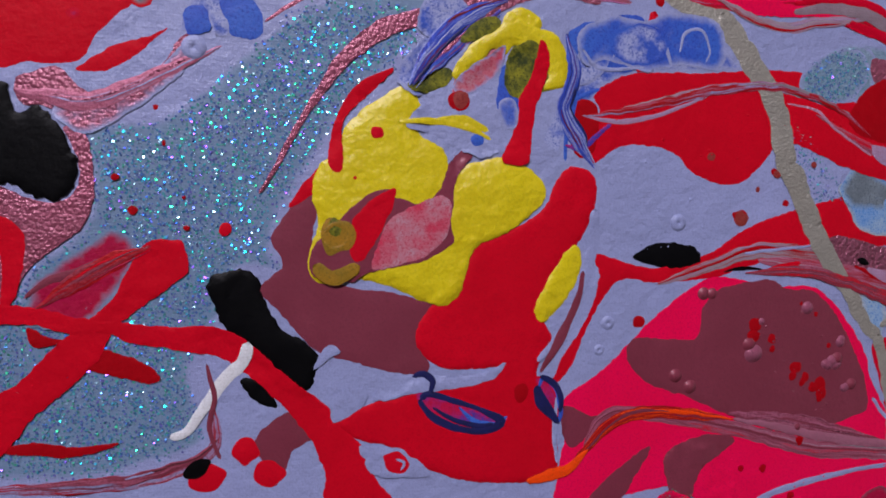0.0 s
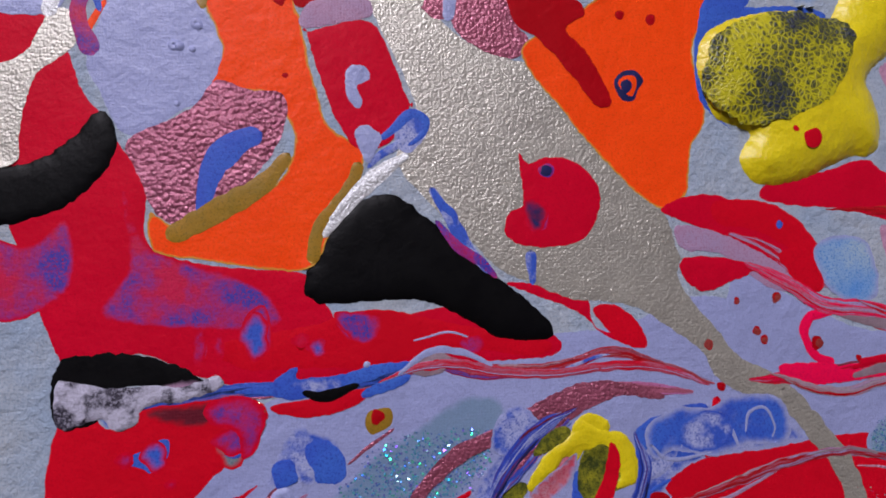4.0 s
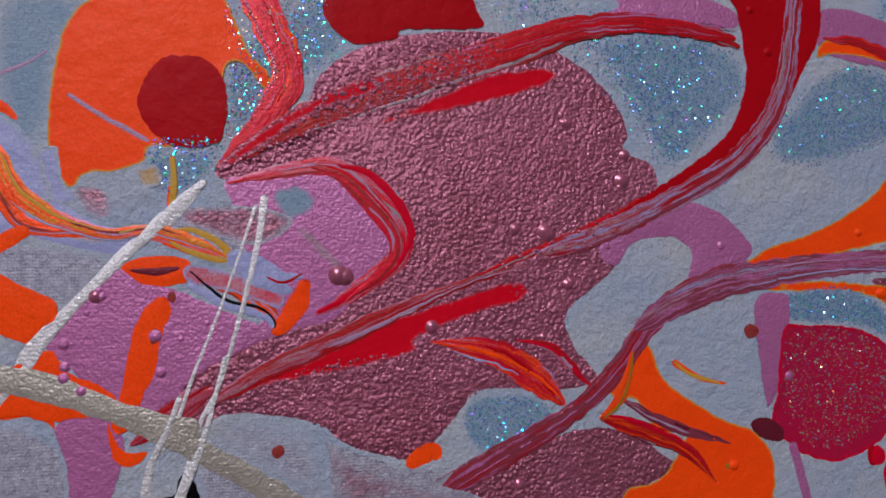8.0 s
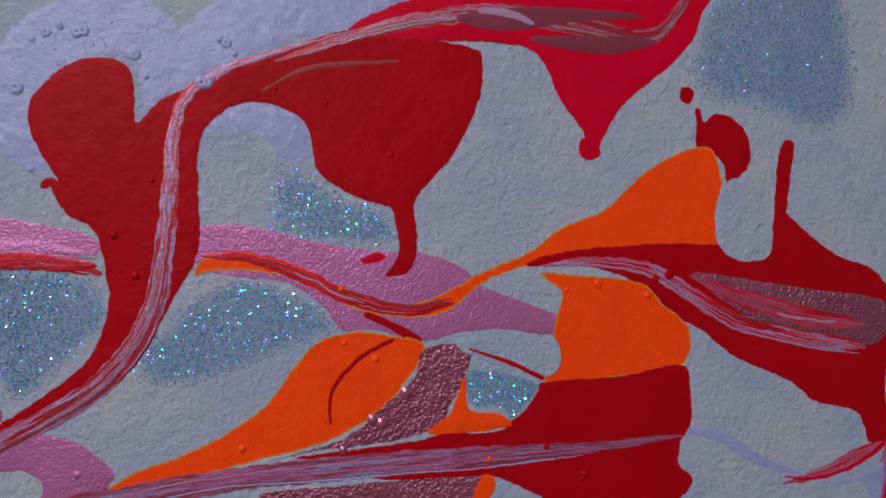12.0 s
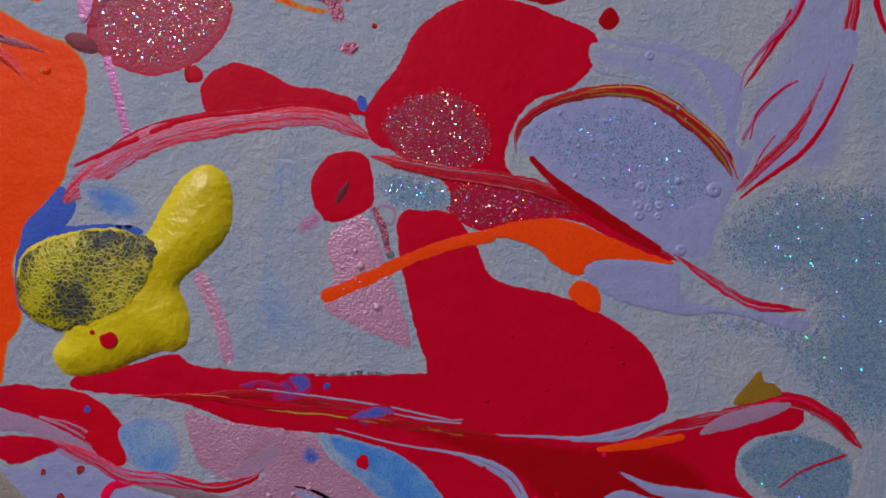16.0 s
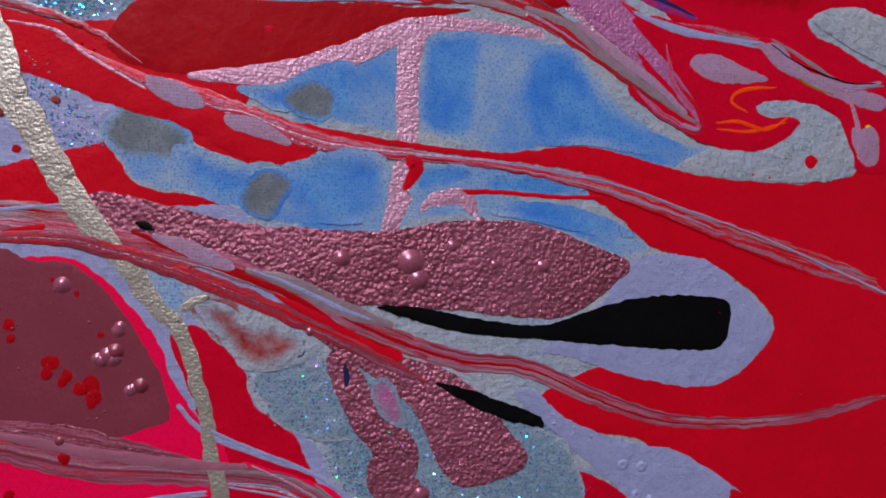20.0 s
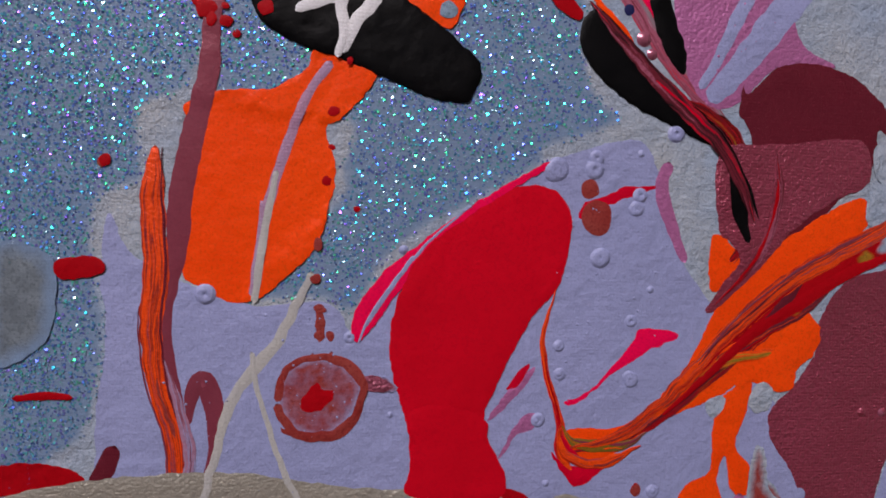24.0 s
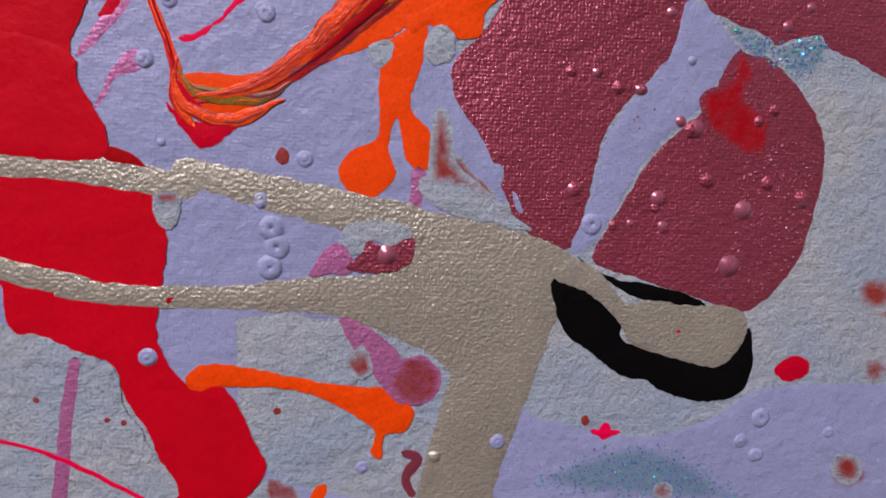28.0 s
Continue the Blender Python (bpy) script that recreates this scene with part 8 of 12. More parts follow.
pool("crimson", [(61.6, -125.0), (64.1, -125.0), (68.1, -129.0), (67.1, -130.5), (63.0, -127.9)])
streak("lavender", [(126.3, -104.8), (115.4, -113.8), (106.9, -123.9), (99.4, -133.9), (92.0, -142.8)], [5.80, 4.84, 5.80, 3.87])
streak("lavender", [(104.6, -116.8), (98.2, -124.7), (93.0, -135.7), (90.1, -140.7)], [1.16, 2.90, 1.55])
pool("maroon", [(99.5, -141.1), (104.9, -136.1), (112.6, -135.1), (120.4, -137.6), (127.3, -143.1), (133.3, -151.8), (125.6, -146.3), (125.1, -152.4), (116.9, -161.1), (109.6, -166.6), (102.2, -171.0), (99.9, -169.1), (103.7, -162.8), (100.2, -148.1), (97.8, -144.4), (98.4, -139.5)])
pool("black", [(-32.6, -117.7), (-22.7, -117.9), (-16.2, -124.2), (-15.5, -127.0), (-21.4, -127.7), (-32.9, -124.8)], soft=4, full=0.8, under="glitterbed")
pool("greywash", [(-26.0, -171.9), (-17.9, -172.3), (-16.3, -177.5), (-18.0, -186.5), (-26.3, -190.3)], soft=3, under="glitterbed")
pool("crimson", [(-16.3, -173.5), (-10.5, -172.8), (-9.3, -175.4), (-15.5, -176.6)])
streak("crimson", [(-23.1, -196.0), (-18.1, -195.5), (-13.9, -195.8)], [0.99, 1.38, 0.99])
drops("crimson", [(-1.0, -115.5, 0.61), (-1.0, -121.8, 0.61), (1.5, -125.5, 0.62), (3.6, -129.3, 0.80), (4.9, -131.6, 0.80), (6.6, -133.1, 1.08), (9.7, -135.0, 0.54), (-2.7, -109.1, 0.87), (0.6, -106.9, 0.52), (26.6, -148.0, 0.75), (26.5, -153.8, 0.57), (25.7, -159.4, 0.76), (30.8, -163.8, 0.57), (29.1, -139.7, 0.66), (9.3, -132.2, 0.63), (-9.2, -88.8, 0.68), (-2.0, -95.5, 0.69), (-5.4, -100.2, 0.60), (-0.7, -101.3, 0.52), (25.2, -116.7, 0.46), (32.9, -103.8, 0.56), (28.7, -103.3, 0.46)])
drops("brown", [(-9.3, -157.6, 0.79)])
bubbles("mauve", [(94.1, -110.9, 0.85), (88.6, -111.4, 0.84), (84.4, -114.0, 0.73), (94.0, -123.6, 0.64)])

# the red column
pool("pink", [(30.5, -183.0), (33.4, -176.8), (40.1, -170.4), (51.2, -161.9), (62.5, -155.0), (64.3, -154.9), (55.6, -160.7), (48.7, -165.5), (42.7, -171.1), (37.7, -178.3), (31.8, -186.4)])
streak("lavender", [(50.3, -162.4), (43.5, -168.5), (38.5, -174.8), (32.6, -183.8)], [0.28, 0.56, 0.47])
pool("red", [(55.1, -160.8), (60.0, -158.9), (64.6, -159.6), (67.9, -163.4), (67.7, -168.7), (66.2, -176.0), (61.8, -181.6), (58.4, -188.1), (55.8, -193.7), (53.7, -200.1), (54.8, -205.7), (57.2, -208.5), (57.8, -212.3), (63.1, -215.6), (65.3, -220.9), (65.6, -228.8), (65.2, -230.6), (64.0, -240.9), (67.9, -248.0), (73.6, -249.1), (77.7, -257.4), (79.3, -262.1), (74.9, -267.5), (66.5, -267.0), (62.7, -256.8), (58.9, -249.5), (56.8, -244.2), (44.7, -239.7), (42.9, -232.2), (39.0, -224.2), (45.1, -237.1), (43.1, -230.2), (39.4, -227.3), (35.8, -224.4), (37.5, -220.7), (40.1, -214.2), (40.8, -204.0), (37.9, -193.3), (36.9, -186.2), (38.5, -177.4), (43.5, -169.3)])
marble("orange wine brown maroon orange".split(), [(-1.3, -154.7), (-1.7, -164.4), (-1.2, -175.9), (-2.0, -184.1), (-1.1, -193.2), (1.5, -202.5), (2.0, -210.1), (-0.1, -219.6), (-4.5, -228.3)], [3.94, 4.93, 4.93, 3.94, 3.94, 4.34, 3.94])
streak("wine", [(4.0, -200.6), (4.6, -194.9), (6.3, -193.0), (8.1, -197.7), (8.2, -204.3), (6.9, -210.0)], [0.59, 3.55, 2.96, 0.99])
marble("lilac wine lavender".split(), [(0.1, -189.5), (3.3, -200.6), (4.2, -208.1), (1.7, -217.7), (-2.7, -227.3)], [0.99, 2.37, 2.37, 1.97])
pool("crimson", [(-26.5, -207.4), (-17.4, -206.9), (-12.7, -210.1), (-26.6, -212.0)])
pool("crimson", [(-26.6, -214.3), (-11.5, -214.3), (-10.6, -219.6), (-14.9, -224.3), (-20.1, -228.0), (-26.8, -227.9)])
pool("orange", [(-10.6, -219.6), (-6.3, -222.5), (-8.9, -228.2), (-12.4, -226.2)])
streak("maroon", [(-7.6, -204.0), (-9.3, -208.2), (-11.5, -211.5)], [2.37, 3.35, 1.97])
pool("brown", [(18.5, -193.0), (22.6, -190.2), (27.6, -189.6), (31.4, -191.7), (32.3, -195.2), (31.1, -199.7), (26.9, -202.9), (21.8, -201.6), (18.9, -198.2)], soft=0.3, under="lavender")
pool("lilac", [(20.1, -193.8), (25.1, -191.5), (30.2, -193.5), (30.7, -197.0), (26.9, -200.7), (21.8, -199.0)])
pool("crimson", [(22.2, -196.8), (25.1, -195.0), (27.2, -195.3), (26.8, -197.1), (24.3, -198.5)])
streak("brown", [(23.6, -190.6), (23.9, -188.3)], [0.94, 0.38])
streak("brown", [(26.9, -189.9), (27.3, -188.0)], [0.94, 0.38])
pool("brown", [(32.7, -193.0), (36.2, -192.4), (38.4, -194.1), (37.1, -195.1), (33.6, -194.7)], soft=0.3, under="lavender")
drops("brown", [(25.0, -181.1, 0.67), (25.1, -183.7, 0.83), (26.7, -185.3, 0.67), (24.6, -175.6, 0.66), (24.6, -169.7, 0.66), (82.5, -213.4, 1.10)])
pool("mauve", [(54.2, -200.1), (56.8, -196.4), (62.2, -190.7), (61.3, -193.5), (56.0, -199.2)])
pool("mauve", [(56.7, -207.1), (58.9, -201.9), (61.5, -199.1), (63.9, -199.5), (62.6, -201.9), (59.8, -202.8), (57.6, -206.6)])
pool("pink", [(68.1, -197.1), (73.6, -194.1), (80.0, -186.4), (81.8, -183.5), (88.2, -184.2), (88.3, -185.6), (84.0, -187.2), (80.2, -189.7), (75.5, -193.1), (70.9, -197.0)])
pool("rose", [(69.4, -164.2), (70.2, -161.4), (73.4, -160.3), (77.5, -158.3), (83.2, -158.3), (74.8, -161.6), (73.0, -163.0)])
drops("brown", [(72.6, -163.9, 3.00), (71.0, -159.2, 1.67)])
pool("pale", [(87.5, -164.8), (88.8, -154.7), (93.6, -153.5), (96.0, -159.6), (95.7, -168.9), (93.0, -173.7), (89.8, -171.1)])
streak("mauve", [(85.3, -153.7), (84.2, -158.7), (87.1, -166.6), (89.4, -171.5)], [1.88, 2.82, 2.26, 1.32])
pool("orange", [(94.5, -166.2), (98.7, -168.7), (99.9, -171.4), (96.2, -176.3), (94.1, -174.6)])
pool("damson", [(112.1, -194.1), (116.8, -187.0), (121.3, -178.0), (131.6, -171.6), (138.8, -168.3), (145.5, -187.4), (144.0, -194.4), (133.3, -207.1), (130.2, -218.8), (127.7, -227.1), (119.1, -223.5), (114.2, -212.9), (108.7, -204.5), (108.7, -205.1), (107.7, -199.1)])
pool("orange", [(70.2, -201.7), (77.9, -201.6), (84.6, -197.6), (91.1, -189.8), (94.6, -182.1), (98.1, -175.3), (107.7, -167.2), (119.6, -159.9), (123.8, -159.1), (124.3, -164.3), (115.4, -171.5), (110.7, -177.5), (115.2, -181.2), (116.7, -186.0), (111.6, -189.1), (112.0, -193.1), (107.8, -194.2), (101.5, -193.4), (96.6, -196.4), (86.7, -200.5), (80.1, -205.4), (72.4, -208.4), (67.5, -206.5), (66.9, -203.7)])
pool("orange", [(97.6, -196.4), (103.6, -193.3), (103.0, -199.2), (101.4, -205.2), (104.3, -209.1), (105.6, -213.1), (103.2, -215.2), (100.9, -213.2), (99.4, -207.2), (98.2, -211.2), (99.0, -216.2), (96.1, -219.2), (92.5, -218.7), (90.7, -215.2), (92.6, -212.2), (96.5, -210.2), (96.6, -203.2)])
pool("rose", [(66.1, -206.0), (70.5, -208.9), (78.2, -207.4), (75.4, -209.8), (70.7, -212.4)])
marble("orange rose crimson".split(), [(65.7, -176.5), (63.8, -185.2), (65.0, -192.5), (67.7, -200.8), (67.5, -205.6), (70.0, -209.4)], [0.56, 1.32, 1.69, 2.82])
marble("crimson olive maroon orange crimson".split(), [(69.4, -206.0), (78.1, -204.5), (87.6, -198.5), (97.2, -190.6), (106.9, -182.5), (116.6, -173.4), (126.8, -168.0), (138.1, -162.5)], [1.32, 3.76, 3.76, 4.14, 5.64])
marble("crimson olive black maroon".split(), [(82.9, -141.7), (93.8, -147.6), (99.8, -155.1), (102.7, -163.9), (97.9, -171.2)], [2.96, 5.92, 5.92, 2.96])
streak("black", [(96.0, -153.3), (99.0, -159.4), (102.4, -164.7), (100.2, -168.6)], [1.32, 4.14, 2.82, 0.94])

# the silver fork and the black bowl
pool("damson", [(135.1, -221.5), (141.3, -211.4), (149.6, -203.9), (152.9, -195.7), (154.7, -193.9), (160.9, -196.2), (167.7, -202.3), (171.5, -209.7), (170.6, -221.1), (167.2, -230.8), (159.4, -237.7), (150.9, -235.6), (138.6, -231.7), (131.6, -228.9)])
pool("damson", [(150.5, -189.7), (150.1, -185.4), (183.5, -183.3), (185.2, -197.9), (174.2, -194.7), (165.7, -192.4), (160.7, -193.6), (155.5, -191.2)])
pool("damson", [(113.1, -194.0), (116.3, -187.5), (116.5, -181.6), (121.0, -174.6), (129.4, -171.8), (142.5, -169.9), (148.2, -169.3), (167.7, -172.5), (195.3, -176.7), (198.2, -201.2), (188.7, -200.4), (180.5, -195.1), (177.0, -192.3), (169.4, -192.0), (161.9, -192.1), (154.6, -190.4), (148.8, -187.5), (146.2, -186.1), (133.8, -192.5), (125.3, -196.7), (116.5, -195.9)])
pool("lavender", [(145.0, -187.4), (150.5, -189.7), (154.7, -193.9), (153.0, -196.6), (148.6, -203.9), (141.2, -210.5), (135.0, -220.6), (130.6, -227.1), (127.7, -227.1), (130.2, -219.7), (133.4, -208.0), (143.1, -195.3)])
pool("crimson", [(148.5, -202.1), (153.2, -199.3), (154.8, -194.7), (158.1, -198.2), (156.4, -201.8), (160.7, -205.3), (160.3, -211.8), (154.0, -210.1), (149.8, -206.6)], soft=1.2, full=0.7, under="damson")
pool("pale", [(76.3, -241.1), (82.2, -237.2), (90.7, -239.6), (95.1, -243.3), (98.7, -248.9), (95.2, -256.3), (87.2, -262.5), (81.1, -261.3), (76.9, -253.7), (75.3, -249.1), (76.2, -245.6)])
pool("orange", [(67.9, -247.1), (70.4, -245.0), (77.0, -245.6), (82.9, -247.1), (90.7, -248.7), (97.8, -249.8), (102.4, -252.8), (101.5, -256.5), (97.9, -257.3), (97.4, -261.1), (95.6, -260.1), (96.1, -256.3), (90.7, -252.4), (83.8, -249.4), (73.6, -248.6), (68.7, -248.9)])
pool("mauve", [(90.7, -238.2), (95.1, -239.6), (100.4, -244.3), (101.4, -250.9), (99.6, -251.7), (95.1, -246.0)])
pool("brown", [(100.5, -245.2), (104.1, -244.4), (106.8, -247.3), (106.0, -251.0), (102.4, -252.3), (98.7, -249.8)], soft=0.8, full=0.75, under="mauve")
pool("brown", [(91.8, -245.0), (94.2, -242.4), (96.0, -246.1), (93.8, -247.8)], soft=0.8, full=0.75)
streak("mauve", [(102.9, -214.5), (102.6, -218.4), (102.2, -222.3)], [2.18, 2.00, 1.82])
pool("brown", [(104.9, -215.7), (105.2, -206.3), (106.9, -206.2), (107.9, -211.3), (112.5, -215.6), (115.3, -219.9), (108.1, -217.8)], soft=0.8, full=0.75)
pool("pale", [(37.7, -243.8), (46.2, -239.7), (52.2, -242.4), (57.5, -245.1), (58.9, -251.3), (61.9, -256.7), (64.8, -266.9), (36.3, -265.2)])
streak("mauve", [(52.5, -243.3), (50.9, -251.9), (49.1, -266.0)], [1.63, 2.00, 2.36])
streak("pink", [(40.0, -255.3), (47.5, -257.9), (54.4, -261.8), (61.5, -266.2)], [0.54, 0.73, 0.73])
pool("silver", [(101.1, -221.0), (127.7, -228.0), (124.5, -242.0), (116.7, -265.0), (114.9, -270.8), (103.5, -270.2), (106.9, -252.9), (106.8, -245.4), (90.7, -237.8), (78.8, -236.8), (78.9, -232.8), (87.3, -231.6), (98.5, -230.7), (101.1, -227.2)])
streak("silver", [(-24.9, -213.4), (-13.2, -212.0), (-0.2, -211.5), (13.3, -211.9), (27.3, -213.9), (41.7, -214.9), (53.8, -215.6), (68.0, -218.0), (68.8, -216.0), (78.3, -218.3), (90.7, -221.1), (104.6, -224.5)], [2.96, 4.93, 5.92, 4.93, 4.34, 3.94, 5.92, 6.90])
streak("silver", [(30.5, -223.4), (37.6, -227.3), (45.0, -230.8), (54.3, -232.9), (50.3, -232.7), (58.0, -234.0), (65.8, -234.5), (78.0, -234.6), (88.2, -233.8)], [2.82, 3.38, 3.20, 3.38, 4.70])
streak("milky", [(23.5, -174.7), (18.3, -186.1), (13.9, -191.9), (10.4, -197.6), (7.8, -208.1), (5.2, -217.7)], [1.08, 1.63, 2.17, 1.63, 1.3, 1.08], wavy=0.4)
streak("milky", [(13.8, -188.2), (15.8, -197.5), (19.7, -209.0), (25.5, -218.8), (36.3, -226.0)], [0.76, 0.97, 1.19, 1.41], wavy=0.4)
pool("black", [(124.6, -233.5), (126.9, -231.7), (131.8, -233.6), (137.0, -238.4), (137.2, -242.2), (145.4, -245.3), (152.7, -246.5), (157.8, -244.6), (160.1, -240.7), (161.3, -247.7), (158.5, -252.7), (151.2, -253.4), (144.8, -251.2), (141.6, -249.2), (137.6, -248.6), (131.4, -244.0), (127.4, -241.1)])
pool("black", [(128.7, -228.4), (134.7, -231.7), (144.7, -233.7), (152.0, -236.6), (141.8, -236.0), (134.7, -232.7)])
pool("silver", [(127.8, -228.9), (132.7, -230.8), (137.9, -236.5), (141.8, -235.6), (148.9, -236.6), (155.1, -236.6), (159.4, -238.7), (158.8, -243.6), (154.9, -247.5), (147.5, -245.9), (139.3, -243.2), (136.5, -239.3), (130.9, -234.5), (125.0, -231.7)], wavy=0.3)
pool("glitterbed", [(124.5, -267.4), (134.2, -261.8), (144.4, -261.3), (153.1, -265.8), (159.0, -272.4)], soft=2, under="lavender")
glitter("blue", [(122.6, -268.3), (134.2, -260.8), (144.3, -260.3), (154.1, -264.8), (161.2, -272.6)], 200)
drops("red", [(66.1, -234.7, 0.32), (147.2, -241.1, 0.41), (96.5, -221.2, 0.26)])
pool("rose", [(165.6, -248.3), (168.6, -245.8), (172.0, -246.9), (171.7, -249.5), (168.0, -250.4)])
pool("brown", [(178.5, -267.1), (181.6, -264.6), (185.3, -266.3), (186.2, -269.7), (183.0, -271.4), (179.4, -270.4)], soft=1.5, full=0.6, under="lavender")
pool("brown", [(180.6, -233.9), (184.7, -230.9), (190.7, -233.9), (190.2, -239.1), (184.6, -239.5), (181.5, -236.9)], soft=1.5, full=0.6)
pool("brown", [(183.0, -248.7), (184.9, -247.2), (187.4, -249.4), (185.7, -251.4)], soft=1.0, full=0.6)
drops("brown", [(131.5, -256.2, 0.90), (81.2, -252.7, 0.60)])
drops("pink", [(135.1, -258.4, 1.41)])
streak("wine", [(100.6, -260.3), (103.4, -261.6), (101.4, -264.7), (102.7, -268.2)], [1.27, 1.82, 1.09])
pool("brown", [(79.3, -263.5), (83.6, -265.2), (84.5, -268.1), (80.1, -267.8)], soft=0.8, full=0.75)
pool("orange", [(85.8, -268.1), (87.1, -265.4), (88.7, -265.4), (88.0, -268.3)])
bubbles("lavender", [(80.7, -224.1, 1.65), (81.5, -227.0, 1.66), (80.4, -230.1, 1.67), (85.7, -213.6, 0.83), (63.1, -200.3, 0.76), (79.9, -192.4, 1.03), (131.0, -223.1, 1.53), (163.7, -256.9, 1.53), (160.2, -261.0, 1.08), (163.2, -263.7, 1.10), (177.2, -260.1, 0.91), (116.5, -259.3, 0.77), (94.3, -262.9, 0.72), (62.3, -243.5, 0.80)])
bubbles("lavender", [(64.4, -156.2, 1.64), (71.7, -155.6, 1.49), (73.4, -171.1, 1.51), (80.2, -159.8, 1.14), (79.4, -162.3, 1.05), (79.8, -182.2, 0.97), (80.4, -193.0, 1.17), (66.5, -186.7, 0.75), (66.9, -191.8, 0.75), (38.8, -170.5, 0.69), (6.3, -178.4, 0.94), (79.2, -220.4, 0.80)])
bubbles("plumgloss", [(162.1, -180.1, 1.04), (170.8, -183.4, 0.96), (179.0, -179.3, 0.87), (182.1, -188.7, 0.99), (166.8, -187.4, 0.74), (177.4, -185.1, 0.65), (152.9, -180.5, 0.81)])
bubbles("plumgloss", [(127.7, -217.5, 0.94), (142.2, -218.8, 1.18), (157.4, -220.5, 1.44), (155.6, -229.9, 1.65), (147.9, -207.4, 1.38), (163.0, -190.6, 0.91), (168.2, -218.7, 1.27), (150.5, -215.7, 0.90), (134.5, -201.4, 0.85), (130.8, -199.2, 0.74), (138.1, -201.6, 0.76), (161.5, -216.0, 1.03), (142.7, -189.4, 0.76), (137.6, -222.9, 0.58), (143.2, -223.3, 0.79), (145.3, -206.3, 0.78)])
bubbles("silver", [(106.0, -261.3, 0.93), (79.1, -219.8, 0.65)])
pimples("plum", [(157.1, -211.0), (170.4, -208.8), (170.6, -221.1), (167.2, -230.8), (159.3, -236.7), (151.8, -233.7), (156.1, -223.2)], 420, 0.1, 0.3)

# smears and swirls over the upper left
pool("maroon", [(-149.3, 7.9), (-140.8, 8.8), (-133.8, 9.1), (-135.6, 5.8), (-140.9, 4.2), (-146.9, 5.8)], soft=1.0, under="red")
pool("ridge", [(-162.2, 13.5), (-155.0, 12.1), (-148.3, 12.3), (-142.4, 11.7), (-136.3, 13.3), (-135.3, 11.3), (-141.6, 9.2), (-148.5, 8.4), (-149.8, 5.7), (-153.2, 4.6), (-156.0, 6.7), (-162.5, 5.6)], wavy=0.3, dome=0.25)
pool("blue", [(-133.3, 10.3), (-127.5, 11.5), (-122.5, 14.3), (-122.2, 12.0), (-115.5, 12.3), (-108.0, 14.1), (-100.2, 14.0), (-104.1, 12.6), (-115.6, 9.6), (-123.0, 8.4), (-127.5, 9.3)], wavy=0.3)
pool("bluewhite", [(-123.4, 11.4), (-119.3, 12.3), (-114.6, 11.6), (-115.6, 9.6), (-121.1, 9.6)], soft=0.4, under="blue")
streak("black", [(-121.6, 9.6), (-117.4, 8.7), (-111.3, 10.6)], [0.86, 2.35, 0.86])
pool("blue", [(-110.8, 8.1), (-109.4, 10.1), (-102.1, 12.0), (-102.9, 10.3), (-107.0, 8.7)], wavy=0.3)
glitter("mixed", [(-133.4, 8.2), (-128.5, 7.9), (-127.6, 3.7), (-132.1, 3.1)], 300, fade=0.5)
pool("bluered", [(-115.5, 23.6), (-107.9, 23.2), (-107.0, 20.4), (-109.9, 17.8), (-113.6, 20.0)], soft=0.6, under="red")
streak("lavender", [(-101.2, 18.0), (-94.3, 19.4), (-90.2, 18.0)], [0.32, 0.43, 0.32])
pool("grey", [(-101.9, 13.3), (-99.2, 15.1), (-95.2, 15.3), (-94.0, 13.4), (-97.2, 11.6), (-100.2, 11.6)])
pool("rose", [(-100.2, 13.3), (-98.2, 14.3), (-95.7, 14.1), (-96.2, 12.8), (-98.7, 12.3)])
pool("bluered", [(-92.5, 17.6), (-88.7, 18.6), (-87.7, 16.6), (-90.2, 14.9)], soft=0.4, under="rose")
pool("blue", [(-126.5, -6.6), (-127.0, -3.8), (-125.2, -2.1), (-123.1, -3.0), (-122.7, -6.3), (-126.1, -7.2)])
pool("blue", [(-120.3, -2.3), (-115.4, -1.3), (-113.9, -4.1), (-114.9, -6.9), (-119.1, -6.8), (-119.9, -5.1)])
pool("bluewhite", [(-122.7, -3.0), (-120.1, -3.7), (-119.6, -6.5), (-121.9, -6.7)], soft=0.5, under="lavender")
pool("bluewhite", [(-85.5, 2.7), (-80.8, 4.9), (-76.2, -0.1), (-78.5, -3.4), (-83.7, -4.6), (-86.9, -2.4)], soft=0.6, under="lavender")
pool("rosepearl", [(-78.6, 4.5), (-71.2, 8.0), (-62.5, 8.7), (-53.4, 6.4), (-52.2, 4.6), (-62.4, 5.4), (-73.2, 0.8), (-77.0, 1.8)], wavy=0.35)
marble("blue bluewhite rosepearl lavender".split(), [(-87.9, -12.9), (-83.4, -7.5), (-78.2, -3.0), (-71.4, 1.9)], [4.41, 5.51, 4.85, 3.31])
streak("green", [(-78.7, -4.6), (-75.6, -2.3), (-71.3, -0.2)], [1.10, 3.31, 2.65])
pool("yellow", [(-77.1, -5.2), (-71.8, -1.6), (-69.6, 1.7), (-65.3, -0.4), (-60.2, -1.7), (-58.0, -5.5), (-58.0, -10.8), (-62.2, -12.2), (-61.5, -9.0), (-63.9, -4.9), (-68.4, -4.3), (-70.0, -6.2), (-72.7, -5.4), (-74.8, -8.1), (-78.4, -11.2), (-80.1, -10.5)], dome=0.3)
pool("green", [(-68.9, -5.1), (-64.6, -3.5), (-62.5, -7.1), (-63.6, -11.2), (-65.8, -13.7), (-69.1, -13.3), (-70.0, -9.6)], wavy=0.35)
